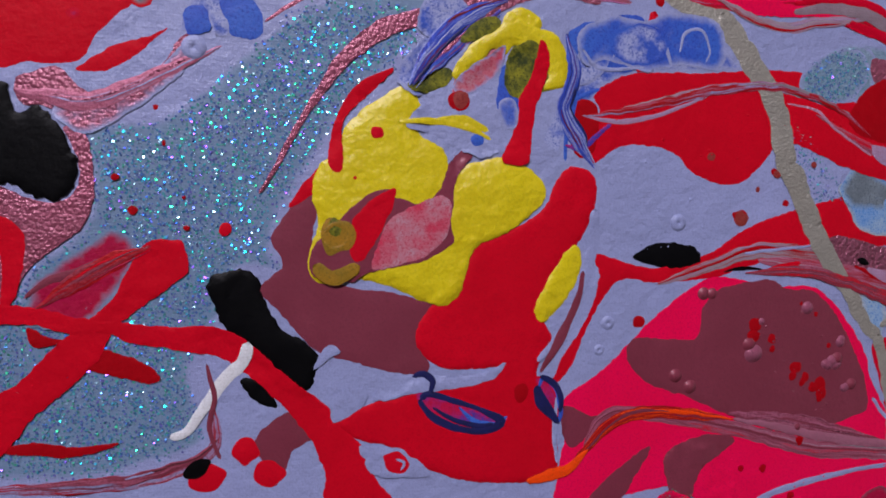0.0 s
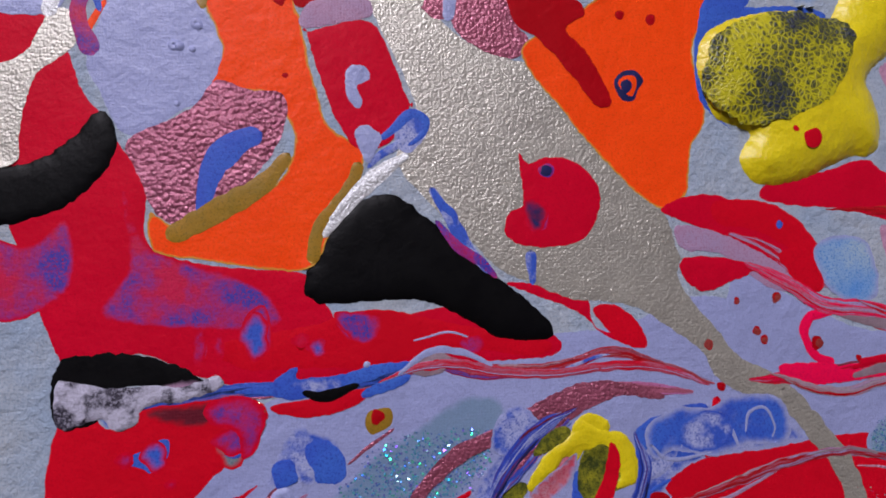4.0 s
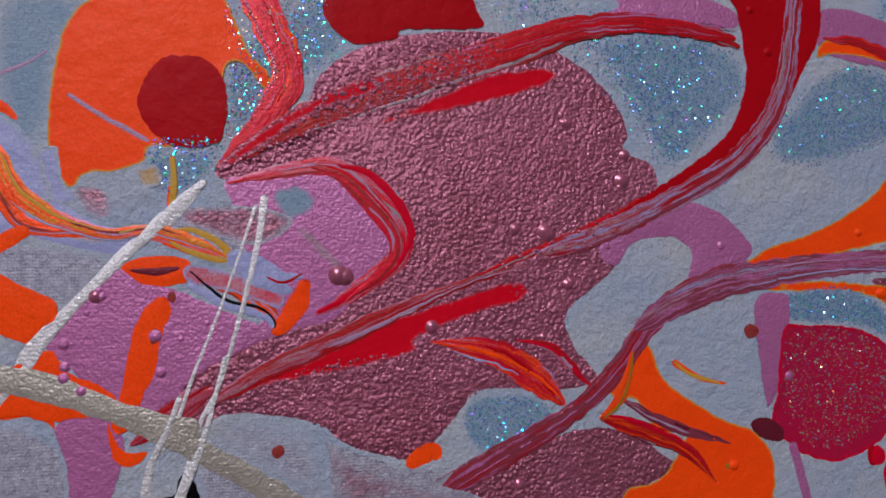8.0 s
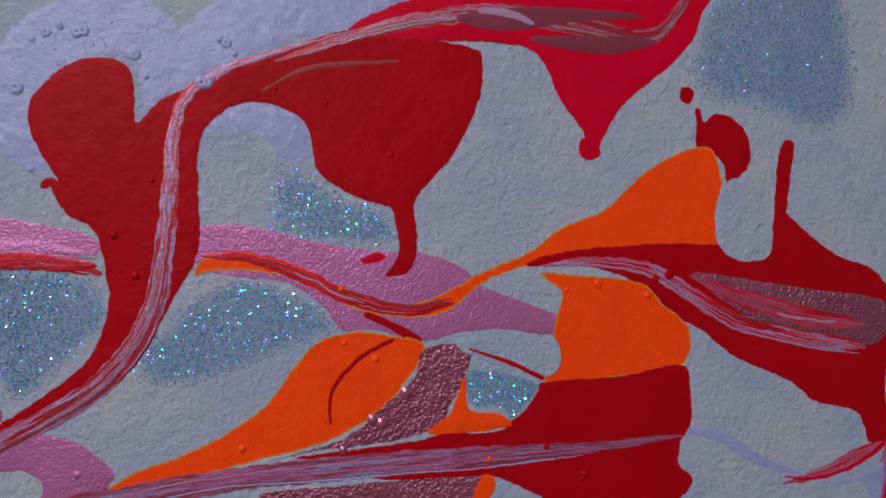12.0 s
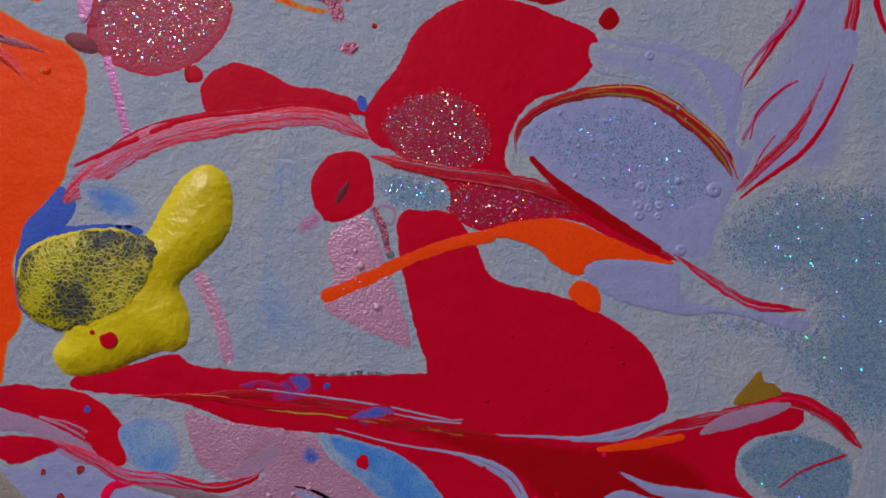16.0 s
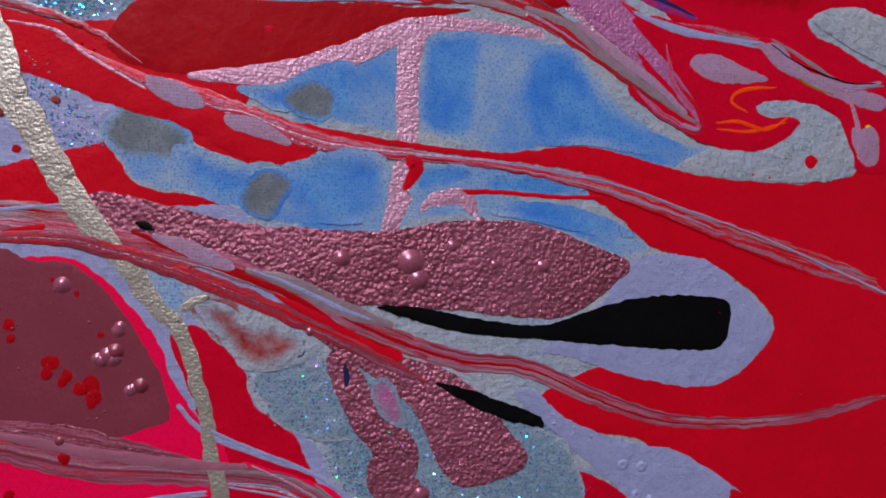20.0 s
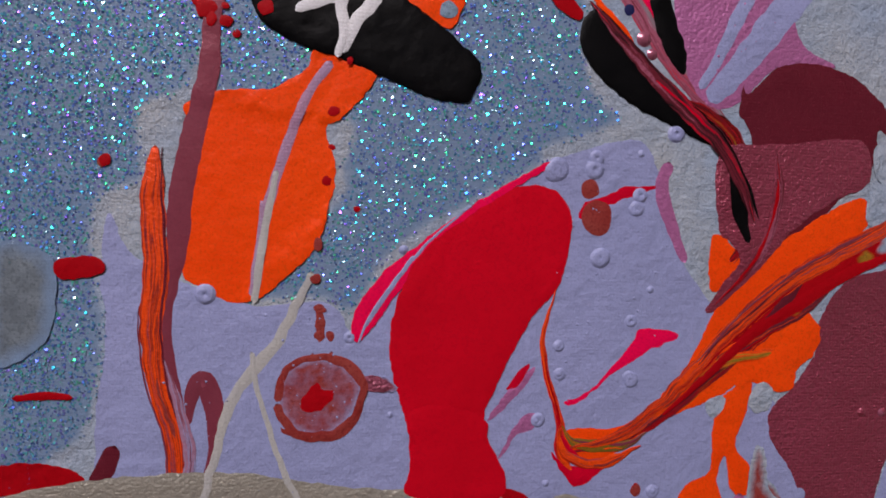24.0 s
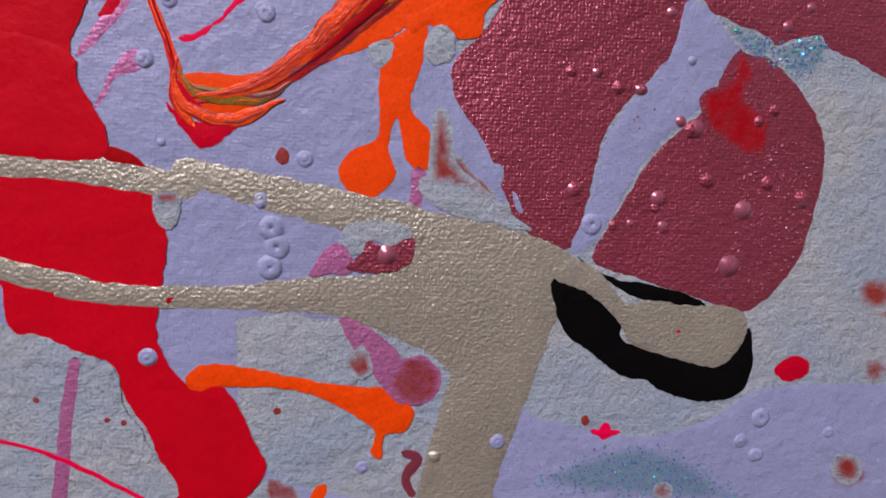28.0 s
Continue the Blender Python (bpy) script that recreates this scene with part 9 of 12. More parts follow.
pool("pinkwhite", [(-70.3, -4.6), (-70.5, -7.7), (-72.5, -10.8), (-76.7, -13.8), (-80.0, -13.0), (-76.9, -9.1), (-72.7, -6.3)], soft=0.4, under="lavender")
pool("blue", [(-57.8, -1.3), (-52.9, 1.5), (-42.7, 3.0), (-41.7, -4.8), (-45.4, -7.6), (-51.3, -6.9), (-56.9, -9.7)], wavy=0.3)
pool("blue", [(-39.6, -3.6), (-39.9, 0.2), (-35.8, 2.7), (-31.3, -0.7), (-27.6, -4.0), (-38.3, -5.3)], wavy=0.3)
pool("lavender", [(-33.2, 0.8), (-31.2, 1.5), (-27.2, -2.6), (-27.1, -4.2), (-29.8, -4.4)])
pool("bluewhite", [(-56.9, -10.2), (-56.5, -5.9), (-52.6, -3.8), (-49.6, -4.9), (-50.1, -7.6), (-53.4, -10.5)], soft=0.4, under="lavender")
streak("lavender", [(-49.9, 0.4), (-47.1, 2.0), (-43.2, 0.5), (-43.9, -2.1), (-46.8, -2.5), (-48.1, -1.0)], [0.77, 0.77, 0.66])
streak("lavender", [(-56.1, -7.5), (-54.9, -4.4), (-51.5, -3.4), (-48.4, -5.3)], [0.55, 0.66, 0.55])
streak("blue", [(-58.1, -1.3), (-57.0, -7.6), (-57.3, -15.1), (-57.2, -25.3)], [0.77, 1.10, 0.88, 0.66])
streak("blue", [(-57.1, -14.2), (-53.9, -12.5), (-50.8, -11.2)], [0.33, 0.88, 0.55])
streak("bluered", [(-57.4, -22.4), (-53.9, -22.9), (-50.5, -19.7), (-48.1, -17.8)], [0.44, 1.10, 0.66])
streak("lilac", [(-54.2, -16.5), (-47.1, -17.2), (-38.8, -15.6), (-28.0, -11.2)], [0.33, 1.10, 0.88, 0.33])
pool("red", [(-63.5, -3.0), (-61.4, -5.8), (-62.3, -11.1), (-63.6, -15.5), (-64.1, -20.8), (-65.0, -26.0), (-69.6, -26.3), (-68.5, -22.1), (-67.1, -17.8), (-66.7, -13.6), (-64.6, -9.2)])
streak("red", [(-40.1, 4.0), (-41.1, 0.1), (-42.2, -4.3), (-43.2, -7.4)], [1.76, 3.31, 2.87, 1.54])
drops("crimson", [(-78.3, -15.2, 1.83)])
pool("red", [(-91.6, -10.4), (-96.6, -13.0), (-100.5, -18.3), (-102.5, -27.5), (-99.8, -28.9), (-99.7, -20.3), (-95.6, -15.5), (-91.6, -11.4)], wavy=0.2)
pool("rosepearl", [(-147.3, -20.8), (-139.9, -18.3), (-132.8, -15.1), (-128.3, -10.1), (-125.6, -7.5), (-124.5, -9.9), (-128.3, -15.0), (-134.6, -20.2), (-141.7, -24.8), (-145.2, -23.9)], soft=1.0, full=0.8, under="lavender")
streak("blue", [(-60.8, -70.5), (-59.5, -68.0), (-56.8, -70.3), (-55.7, -75.0), (-56.2, -77.3)], [0.44, 1.10, 1.10, 0.66])
streak("blue", [(-60.4, -71.4), (-58.5, -73.5), (-56.2, -76.6)], [0.44, 0.88, 0.44])
streak("blue", [(-76.6, -73.3), (-73.2, -76.4), (-68.6, -77.3), (-66.7, -75.5)], [0.33, 1.10, 1.32, 0.44])
marble("crimson wine orange brown".split(), [(-54.0, -87.5), (-48.8, -81.8), (-43.6, -77.3), (-34.9, -75.7), (-16.6, -77.7)], [1.10, 2.87, 3.31, 2.87, 0.88])
streak("orange", [(-62.2, -89.1), (-57.5, -88.1), (-53.4, -86.7), (-49.4, -83.0)], [0.88, 2.43, 1.98, 0.66])

# the field over the silver river
pool("rose", [(-47.3, 31.3), (-36.9, 32.1), (-32.0, 29.2), (-34.6, 28.0), (-42.7, 25.6)])
pool("sky", [(-16.7, 34.6), (-5.3, 35.4), (-2.5, 24.6), (-8.2, 22.0), (-14.8, 26.0)], soft=1.2, under="lavender")
pool("red", [(-25.2, 32.9), (-18.8, 33.4), (-15.3, 26.0), (-18.5, 24.7), (-22.4, 27.7)])
marble("pink rose lilac lavender".split(), [(-33.3, 31.3), (-23.6, 26.6), (-15.8, 22.1), (-5.5, 20.8), (6.3, 18.3)], [2.57, 3.85, 4.28, 3.21])
streak("pink", [(-18.0, 20.2), (-20.2, 15.9), (-18.2, 11.6), (-13.8, 10.1)], [1.07, 1.71, 1.50])
pool("pink", [(-26.3, 9.9), (-15.0, 10.0), (-9.8, 8.3), (8.6, 10.1), (8.8, 7.8), (-10.9, 6.0), (-22.3, 5.9)])
marble("grey crimson lilac wine".split(), [(-28.7, 8.7), (-18.5, 4.9), (-10.8, 3.8), (-4.3, 5.3), (7.3, 6.9)], [1.07, 2.35, 2.78, 2.14])
drops("crimson", [(-17.5, 14.4, 1.26)])

# strokes and swirls under the swimmer
streak("rose", [(-9.8, 8.7), (-2.6, 10.0), (3.5, 9.9), (11.3, 8.1)], [0.91, 1.26, 1.26, 0.80])
streak("grey", [(-9.8, 6.9), (-0.6, 8.7), (7.6, 8.1), (15.9, 4.8), (24.3, 1.7), (35.0, -0.1)], [1.14, 2.97, 2.97, 2.52, 1.14])
streak("rose", [(2.5, 5.6), (7.6, 4.5), (13.8, 3.4), (21.2, 0.8)], [0.57, 1.72, 1.37, 0.57])
streak("maroon", [(17.6, 14.8), (22.3, 10.4), (28.1, 4.7)], [0.34, 0.46, 0.34])
pool("blue", [(22.3, 12.6), (26.6, 11.5), (32.9, 7.1), (35.1, 4.3), (30.8, 5.4), (24.4, 9.3)], soft=1.0, full=0.5, under="lavender")
streak("red", [(39.9, 3.2), (45.9, 1.7), (54.6, -0.3), (65.7, -1.1)], [0.46, 1.60, 1.14, 0.46])
streak("lavender", [(43.7, 3.5), (54.6, 1.9), (64.6, 0.4)], [0.34, 0.69, 0.34])
streak("grey", [(50.2, -0.8), (59.0, -1.5), (68.0, -2.1), (75.9, -4.0)], [0.69, 1.60, 1.60, 1.14])
streak("lavender", [(22.2, -4.7), (32.8, -4.5), (45.8, -3.5), (56.8, -3.3)], [0.34, 1.03, 0.69, 0.34])
drops("rose", [(31.0, -9.7, 0.75), (35.5, -2.3, 0.54), (58.0, 4.9, 0.55)])
streak("petal", [(-9.9, -11.4), (-2.8, -12.3), (1.2, -15.3), (6.3, -18.2), (11.5, -21.0)], [0.23, 0.57, 0.46, 0.34])
pool("lilac", [(11.5, -18.8), (14.7, -19.1), (19.4, -21.2), (20.9, -23.4), (18.8, -24.0), (14.6, -22.8), (12.0, -21.0)])
pool("lilac", [(24.1, -24.6), (29.4, -24.9), (34.2, -27.6), (34.7, -29.3), (29.4, -28.0), (25.1, -26.8)])
streak("petal", [(22.0, -23.4), (27.3, -24.1), (33.7, -26.5), (43.4, -28.8), (56.5, -29.6), (74.9, -30.5), (88.1, -32.3)], [0.23, 0.34, 0.34, 0.23, 0.23])
pool("pale", [(131.9, -0.5), (135.0, 1.6), (142.4, 2.3), (148.5, -0.7), (151.6, -4.3), (157.3, -6.2), (173.8, -5.2), (173.5, -31.1), (158.2, -28.8), (152.0, -26.9), (150.2, -20.9), (152.1, -15.0), (150.9, -10.2), (146.0, -7.8), (137.3, -4.1)])
pool("rose", [(95.4, -4.8), (100.1, -2.5), (117.9, -6.2), (121.5, -4.9), (126.3, -5.7), (136.0, -10.9), (145.9, -13.1), (148.4, -9.6), (151.5, -11.4), (152.4, -15.0), (150.2, -20.9), (151.3, -28.1), (143.2, -29.0), (139.6, -21.8), (137.2, -17.7), (129.8, -16.3), (121.4, -17.3), (122.5, -19.1), (129.2, -19.3), (129.8, -21.0), (123.7, -25.6), (114.1, -25.9), (105.8, -22.8), (100.0, -15.2)])
pool("pale", [(121.1, -17.9), (123.8, -16.5), (131.1, -16.5), (137.2, -18.3), (139.6, -21.3), (142.2, -27.8), (138.2, -31.0), (123.6, -31.7), (106.9, -30.3), (111.7, -26.4), (122.5, -26.1), (129.8, -21.8), (129.2, -19.5), (123.1, -19.6)])
drops("red", [(133.1, -27.6, 1.35)])
pool("mauve", [(75.3, 7.4), (86.3, 4.5), (93.1, -1.3), (97.7, -5.9), (104.7, -12.9), (109.4, -18.8), (109.3, -21.4), (103.5, -15.2), (94.2, -7.0), (86.2, -2.4), (79.4, 2.3)])
streak("grey", [(75.2, -2.8), (83.8, -5.2), (90.7, -10.4), (100.0, -16.3), (107.0, -20.5), (110.5, -22.1)], [0.91, 1.83, 1.83, 1.37, 0.57])
streak("lilac", [(85.0, -4.6), (93.0, -9.9), (101.1, -15.2), (107.0, -19.9)], [0.69, 1.83, 1.60, 0.69])
pool("lilac", [(107.1, -10.1), (111.9, -8.4), (119.0, -10.9), (123.2, -12.7), (115.4, -13.8), (110.0, -13.0)])
pool("lilac", [(121.5, -6.5), (125.1, -5.7), (128.7, -8.7), (136.0, -12.3), (147.7, -14.3), (147.1, -17.3), (140.9, -16.2), (132.3, -13.5), (126.3, -10.4)])
streak("olive", [(120.9, -6.5), (127.5, -10.1), (131.1, -12.8), (137.2, -14.7)], [0.23, 0.57, 0.46, 0.23])
streak("grey", [(123.3, -4.9), (128.7, -7.3), (136.0, -11.2), (140.9, -13.0), (148.0, -12.3)], [0.34, 0.80, 0.69, 0.34])
streak("orange", [(125.0, -13.9), (117.8, -14.9), (115.9, -17.2), (119.2, -19.0)], [0.23, 0.80, 0.69, 0.34])
streak("orange", [(112.9, -22.4), (120.1, -22.5), (127.4, -20.4)], [0.23, 0.69, 0.34])
streak("lavender", [(95.5, -1.9), (104.8, -4.3), (113.1, -5.6), (122.7, -6.9)], [0.34, 1.03, 0.91, 0.34])
pool("lilac", [(141.5, -20.9), (146.4, -22.0), (147.6, -26.8), (144.5, -27.9), (142.0, -24.3)])
drops("yellow", [(144.8, -20.8, 0.75)])
streak("bluered", [(94.3, 1.9), (100.2, -0.2), (108.4, -2.3)], [0.46, 1.60, 0.69])

# ribbons by the plum leaf
streak("crimson", [(9.4, -44.6), (18.1, -48.0), (27.0, -51.6), (36.1, -55.3), (45.5, -61.3), (53.6, -64.4)], [0.60, 1.39, 1.19, 0.99, 0.80])
streak("lilac", [(12.4, -45.1), (18.1, -47.1), (22.5, -49.1), (26.1, -50.5)], [0.60, 2.59, 2.98, 1.39])
streak("grey", [(27.5, -50.5), (36.2, -53.1), (43.7, -56.8), (50.4, -59.3), (53.7, -60.1)], [0.60, 2.39, 2.98, 2.59, 0.99])
streak("lavender", [(28.8, -50.7), (36.2, -53.4), (43.7, -56.9), (49.4, -59.1)], [0.30, 0.70, 0.89, 0.40])
streak("red", [(32.4, -54.6), (39.9, -58.7), (47.4, -63.2), (55.2, -65.9)], [0.40, 1.99, 2.39, 1.99])
streak("black", [(9.9, -43.2), (11.6, -43.6), (13.1, -44.3)], [0.50, 1.59, 0.50])
streak("lavender", [(-17.2, -42.5), (-10.7, -41.7), (-5.7, -41.1), (0.1, -40.2)], [0.40, 0.70, 0.50, 0.40])
streak("red", [(-12.5, -46.3), (-7.5, -45.1), (-3.7, -44.2)], [0.60, 1.59, 0.99])
streak("black", [(-16.6, -46.8), (-8.4, -46.0), (-3.4, -45.2)], [0.30, 0.50, 0.30])
pool("sky", [(10.7, -48.2), (14.5, -49.4), (18.2, -52.2), (18.0, -60.3), (15.7, -60.3), (13.1, -54.9)], soft=1.0, under="pale")
pool("pale", [(18.1, -55.3), (22.4, -53.6), (26.9, -56.5), (32.4, -59.3), (37.9, -63.5), (36.0, -65.7), (38.1, -66.8), (32.3, -68.1), (27.7, -67.7), (25.0, -64.0), (20.5, -60.3)])
pool("brown", [(18.6, -57.1), (22.4, -55.4), (26.9, -54.9), (26.9, -60.3), (25.9, -63.8), (23.2, -63.1), (20.5, -59.6)], soft=0.6, full=0.8)
pool("brown", [(26.8, -62.3), (30.5, -61.4), (35.1, -64.9), (37.9, -66.4), (34.1, -67.4), (28.6, -67.6), (27.2, -65.1)], soft=1.0, full=0.7)
streak("lavender", [(16.9, -73.7), (22.0, -79.0), (32.1, -83.4), (41.5, -87.2), (49.2, -94.1), (54.1, -98.8)], [0.80, 0.99, 0.80, 0.80])
streak("lavender", [(25.5, -87.6), (34.8, -89.0), (45.3, -96.2)], [0.20, 0.30, 0.20])
pool("redglitter", [(16.0, -97.0), (21.7, -94.1), (23.7, -97.1), (20.7, -100.0), (17.0, -103.7), (14.0, -107.4), (13.1, -106.2)], soft=0.6, under="rosepearl")
pool("tealbed", [(26.3, -93.5), (30.1, -92.1), (35.9, -92.8), (31.9, -93.7), (27.4, -95.3)], soft=0.5)
drops("crimson", [(-13.2, -59.9, 1.15), (-8.9, -62.7, 0.75), (-3.5, -68.6, 0.93), (-1.1, -70.1, 0.77), (1.7, -71.3, 1.12), (3.7, -72.0, 0.69), (-0.6, -82.9, 0.95), (-9.1, -88.8, 0.76), (-1.9, -95.2, 0.78), (4.7, -61.9, 0.52), (-2.7, -52.9, 0.51), (1.0, -55.2, 0.60)])
bubbles("plumgloss", [(-13.1, -63.6, 1.65), (5.0, -66.3, 1.04), (6.7, -66.2, 1.04), (7.7, -61.0, 0.96), (-0.8, -54.0, 0.93), (9.6, -71.6, 0.70), (-11.9, -56.8, 0.66)])

# round the red column
pool("lavender", [(18.6, -192.1), (25.2, -190.2), (29.5, -191.4), (31.5, -194.2), (31.4, -197.6), (29.9, -200.5), (26.4, -202.2), (22.7, -201.7), (18.3, -200.4)])
streak("brown", [(19.3, -191.4), (25.2, -190.2), (29.6, -191.2), (31.8, -194.2), (31.7, -197.7), (30.0, -201.0), (26.4, -202.7), (22.7, -202.2), (19.0, -200.8)], [1.64, 0.91, 1.64, 0.82, 2.00, 2.18, 1.27, 2.18], wavy=0.4)
pool("brown", [(18.6, -192.1), (25.2, -190.2), (29.5, -191.4), (31.5, -194.2), (31.4, -197.6), (29.9, -200.5), (26.4, -202.2), (22.7, -201.7), (18.3, -200.4)], soft=2.0, full=0.45, under="lavender")
pool("crimson", [(21.9, -197.3), (24.3, -195.0), (25.2, -193.6), (26.2, -195.0), (27.7, -194.7), (27.1, -196.9), (25.1, -198.6), (23.0, -198.6)], wavy=0.5)
streak("crimson", [(23.5, -192.6), (24.9, -193.6), (26.4, -195.0)], [0.73, 0.55, 0.73])
streak("brown", [(27.1, -195.2), (28.8, -193.0), (30.3, -191.6)], [0.27, 0.36, 0.27])
streak("brown", [(23.9, -190.1), (23.9, -189.1), (24.1, -188.3)], [0.91, 1.09, 0.46])
streak("brown", [(26.9, -190.2), (27.0, -189.0), (27.1, -188.0)], [1.27, 1.09, 0.55])
streak("brown", [(24.7, -180.3), (25.1, -182.8), (25.3, -185.1), (25.1, -186.5)], [0.73, 1.46, 1.27, 0.91])
pool("rosepearl", [(31.8, -192.5), (34.9, -192.4), (37.8, -193.7), (36.0, -195.0), (32.2, -194.5)])
streak("lavender", [(31.6, -186.5), (32.8, -183.1), (35.8, -178.2), (40.6, -171.3)], [0.36, 0.55, 0.36])
pool("rose", [(57.6, -194.5), (61.0, -190.1), (61.5, -190.7), (59.6, -194.1)])
pool("brown", [(26.0, -233.5), (30.3, -231.1), (34.3, -228.4), (37.4, -231.2), (40.6, -232.0), (40.2, -235.5), (36.5, -239.1), (33.3, -240.7), (32.8, -245.8), (23.8, -245.4), (21.6, -242.9), (23.2, -237.8)], soft=2.0, full=0.6, under="lavender")
pool("pale", [(36.7, -233.2), (40.4, -232.2), (39.6, -235.3), (35.9, -237.1)], soft=0.8, full=0.7, under="brown")
streak("rose", [(33.5, -228.4), (30.3, -234.3), (27.8, -240.3), (25.5, -245.5)], [1.27, 2.18, 2.37])
streak("lavender", [(27.5, -236.0), (31.9, -233.1), (38.2, -231.1), (41.6, -229.7)], [0.36, 0.64, 0.36])
streak("red", [(40.2, -214.4), (38.2, -219.9), (35.1, -224.3)], [0.55, 1.27, 1.46])
streak("lavender", [(40.5, -213.5), (39.2, -218.4), (36.9, -223.7)], [0.36, 0.55, 0.73])
pool("crimson", [(57.7, -212.6), (60.4, -213.1), (63.4, -215.4), (60.0, -214.9), (57.9, -214.5)])
pool("pale", [(64.0, -220.0), (67.5, -220.9), (66.8, -224.1), (64.7, -223.7)])
pool("brown", [(64.0, -219.3), (67.3, -218.9), (67.5, -220.9), (64.7, -220.5)], soft=0.5, full=0.8)
marble("olive orange wine orange".split(), [(67.9, -201.1), (70.1, -204.1), (74.8, -204.9), (80.1, -204.8), (84.0, -202.5)], [0.91, 2.73, 3.10, 2.18, 1.27])
streak("rose", [(67.7, -202.9), (69.2, -205.4), (71.4, -207.6)], [0.55, 1.27, 0.91])
drops("crimson", [(82.5, -213.0, 0.90), (65.7, -235.0, 0.44)])
# drawn-out streaks on the wine pool, their lighter pearl painting in its sheen
marble("wine rosepearl plum rosepearl".split(), [(-18.4, -76.3), (-4.4, -78.7), (8.5, -81.5), (22.8, -84.7)], [1.99, 4.97, 4.38, 1.99])
streak("mauve", [(-127.0, 224.0), (-115.5, 226.0), (-104.8, 227.8), (-95.9, 227.9)], [1.05, 2.62, 3.14, 2.62])
drops("red", [(-100.6, 238.8, 2.01)])

# the drawn-out tip by the orange swirl
pimples("damson", [(152.6, -176.9), (185.5, -179.0), (191.7, -194.3), (169.2, -190.1), (154.3, -186.9)], 120, 0.1, 0.25)
pool("damson", [(94.1, -154.3), (96.3, -150.5), (108.3, -149.5), (121.7, -148.4), (124.5, -155.7), (117.5, -159.5), (109.6, -165.2), (104.0, -172.1), (100.2, -175.7), (95.4, -180.1), (93.9, -179.7), (96.6, -175.4), (99.8, -171.0), (98.1, -167.8), (95.4, -165.2)])
marble("maroon crimson rosepearl damson".split(), [(95.4, -179.2), (100.1, -174.2), (104.2, -168.4), (106.5, -158.9), (105.3, -150.7)], [0.56, 2.07, 2.44, 1.69])
streak("black", [(96.9, -151.4), (98.5, -159.5), (99.8, -164.0), (101.3, -167.6)], [0.94, 2.44, 2.82, 1.13])
streak("milky", [(95.9, -151.9), (97.6, -154.9), (99.4, -158.5)], [0.19, 0.38, 0.28])
pool("crimson", [(110.5, -175.8), (120.4, -168.4), (126.4, -163.2), (131.8, -153.3), (133.5, -148.4), (140.0, -147.9), (140.8, -154.6), (134.8, -160.8), (131.0, -165.8), (120.8, -172.4), (113.9, -178.5), (108.0, -183.4), (101.0, -186.6), (93.2, -191.8), (89.4, -194.8), (94.1, -189.7), (102.8, -182.9)])
pool("pale", [(123.9, -160.0), (126.7, -156.0), (131.5, -158.6), (129.5, -162.1), (125.4, -164.2)])
pool("pale", [(125.1, -149.1), (131.9, -148.6), (131.2, -155.2), (128.9, -156.8), (125.5, -154.7)])
pool("pale", [(128.6, -164.2), (133.6, -159.9), (137.6, -160.6), (133.3, -166.9), (126.9, -169.2)], soft=0.5, under="crimson")
streak("maroon", [(105.3, -182.1), (110.6, -176.6), (113.5, -171.6)], [0.47, 2.07, 0.75])
marble("maroon crimson orange wine".split(), [(87.5, -196.1), (96.1, -189.8), (106.0, -183.7), (114.0, -179.3), (119.8, -173.7)], [0.75, 2.44, 2.82, 2.44, 0.75])
marble("orange olive ochre maroon".split(), [(90.3, -193.7), (99.1, -189.1), (110.4, -187.2), (115.5, -184.1)], [0.75, 2.44, 1.88, 0.75])
streak("mauve", [(128.2, -171.0), (135.5, -166.5), (141.7, -162.3)], [0.56, 2.07, 1.88])
pool("olive", [(122.7, -169.7), (124.7, -168.1), (127.0, -169.5), (125.5, -171.2), (123.4, -171.1)], soft=0.6, full=0.8, under="crimson")
pool("olive", [(109.3, -179.5), (110.7, -178.3), (112.7, -179.4), (111.5, -181.2)], soft=0.6, full=0.8, under="crimson")
streak("milky", [(17.7, -157.8), (15.7, -168.6), (14.4, -179.9)], [0.94, 1.32, 1.13])
streak("silver", [(-26.0, 5.2), (-18.5, -3.6), (-12.5, -11.5), (-9.2, -22.8), (-5.9, -27.9), (-1.7, -35.8), (3.0, -43.3), (8.7, -49.9), (13.1, -56.8), (17.2, -60.5)], [4.28, 4.6, 4.8, 4.6, 3.9, 2.6], wavy=0.45)
streak("silver", [(16.8, -59.6), (18.8, -64.7), (20.3, -70.4), (22.0, -76.2), (22.5, -81.5), (23.9, -86.8), (24.7, -91.7), (25.8, -96.6), (26.4, -103.5), (25.6, -95.5), (25.1, -102.8), (26.2, -110.2), (27.0, -117.7), (27.6, -125.2), (27.9, -129.0)], [2.6, 2.4, 2.2, 3.0, 2.0, 3.0, 2.2, 2.9, 2.2], wavy=0.5)

# the white scribble on the black bean, its silvery highlights painted as plain white
streak("chalk", [(20.4, -132.5), (23.5, -130.7), (27.3, -128.8), (32.0, -127.4), (34.7, -126.3)], [1.2, 2.4, 3.2, 2.8, 1.4], wavy=0.4)
streak("chalk", [(33.9, -128.6), (31.5, -131.4), (29.1, -135.2), (28.0, -138.5)], [2.4, 2.2, 2.0, 1.4], wavy=0.4)
streak("chalk", [(20.9, -126.9), (24.5, -128.1), (28.2, -128.5)], [0.8, 2.6, 2.4], wavy=0.4)
streak("chalk", [(27.9, -128.0), (27.6, -131.8), (28.1, -134.7), (27.1, -139.4)], [2.4, 1.8, 1.4, 1.2], wavy=0.4)
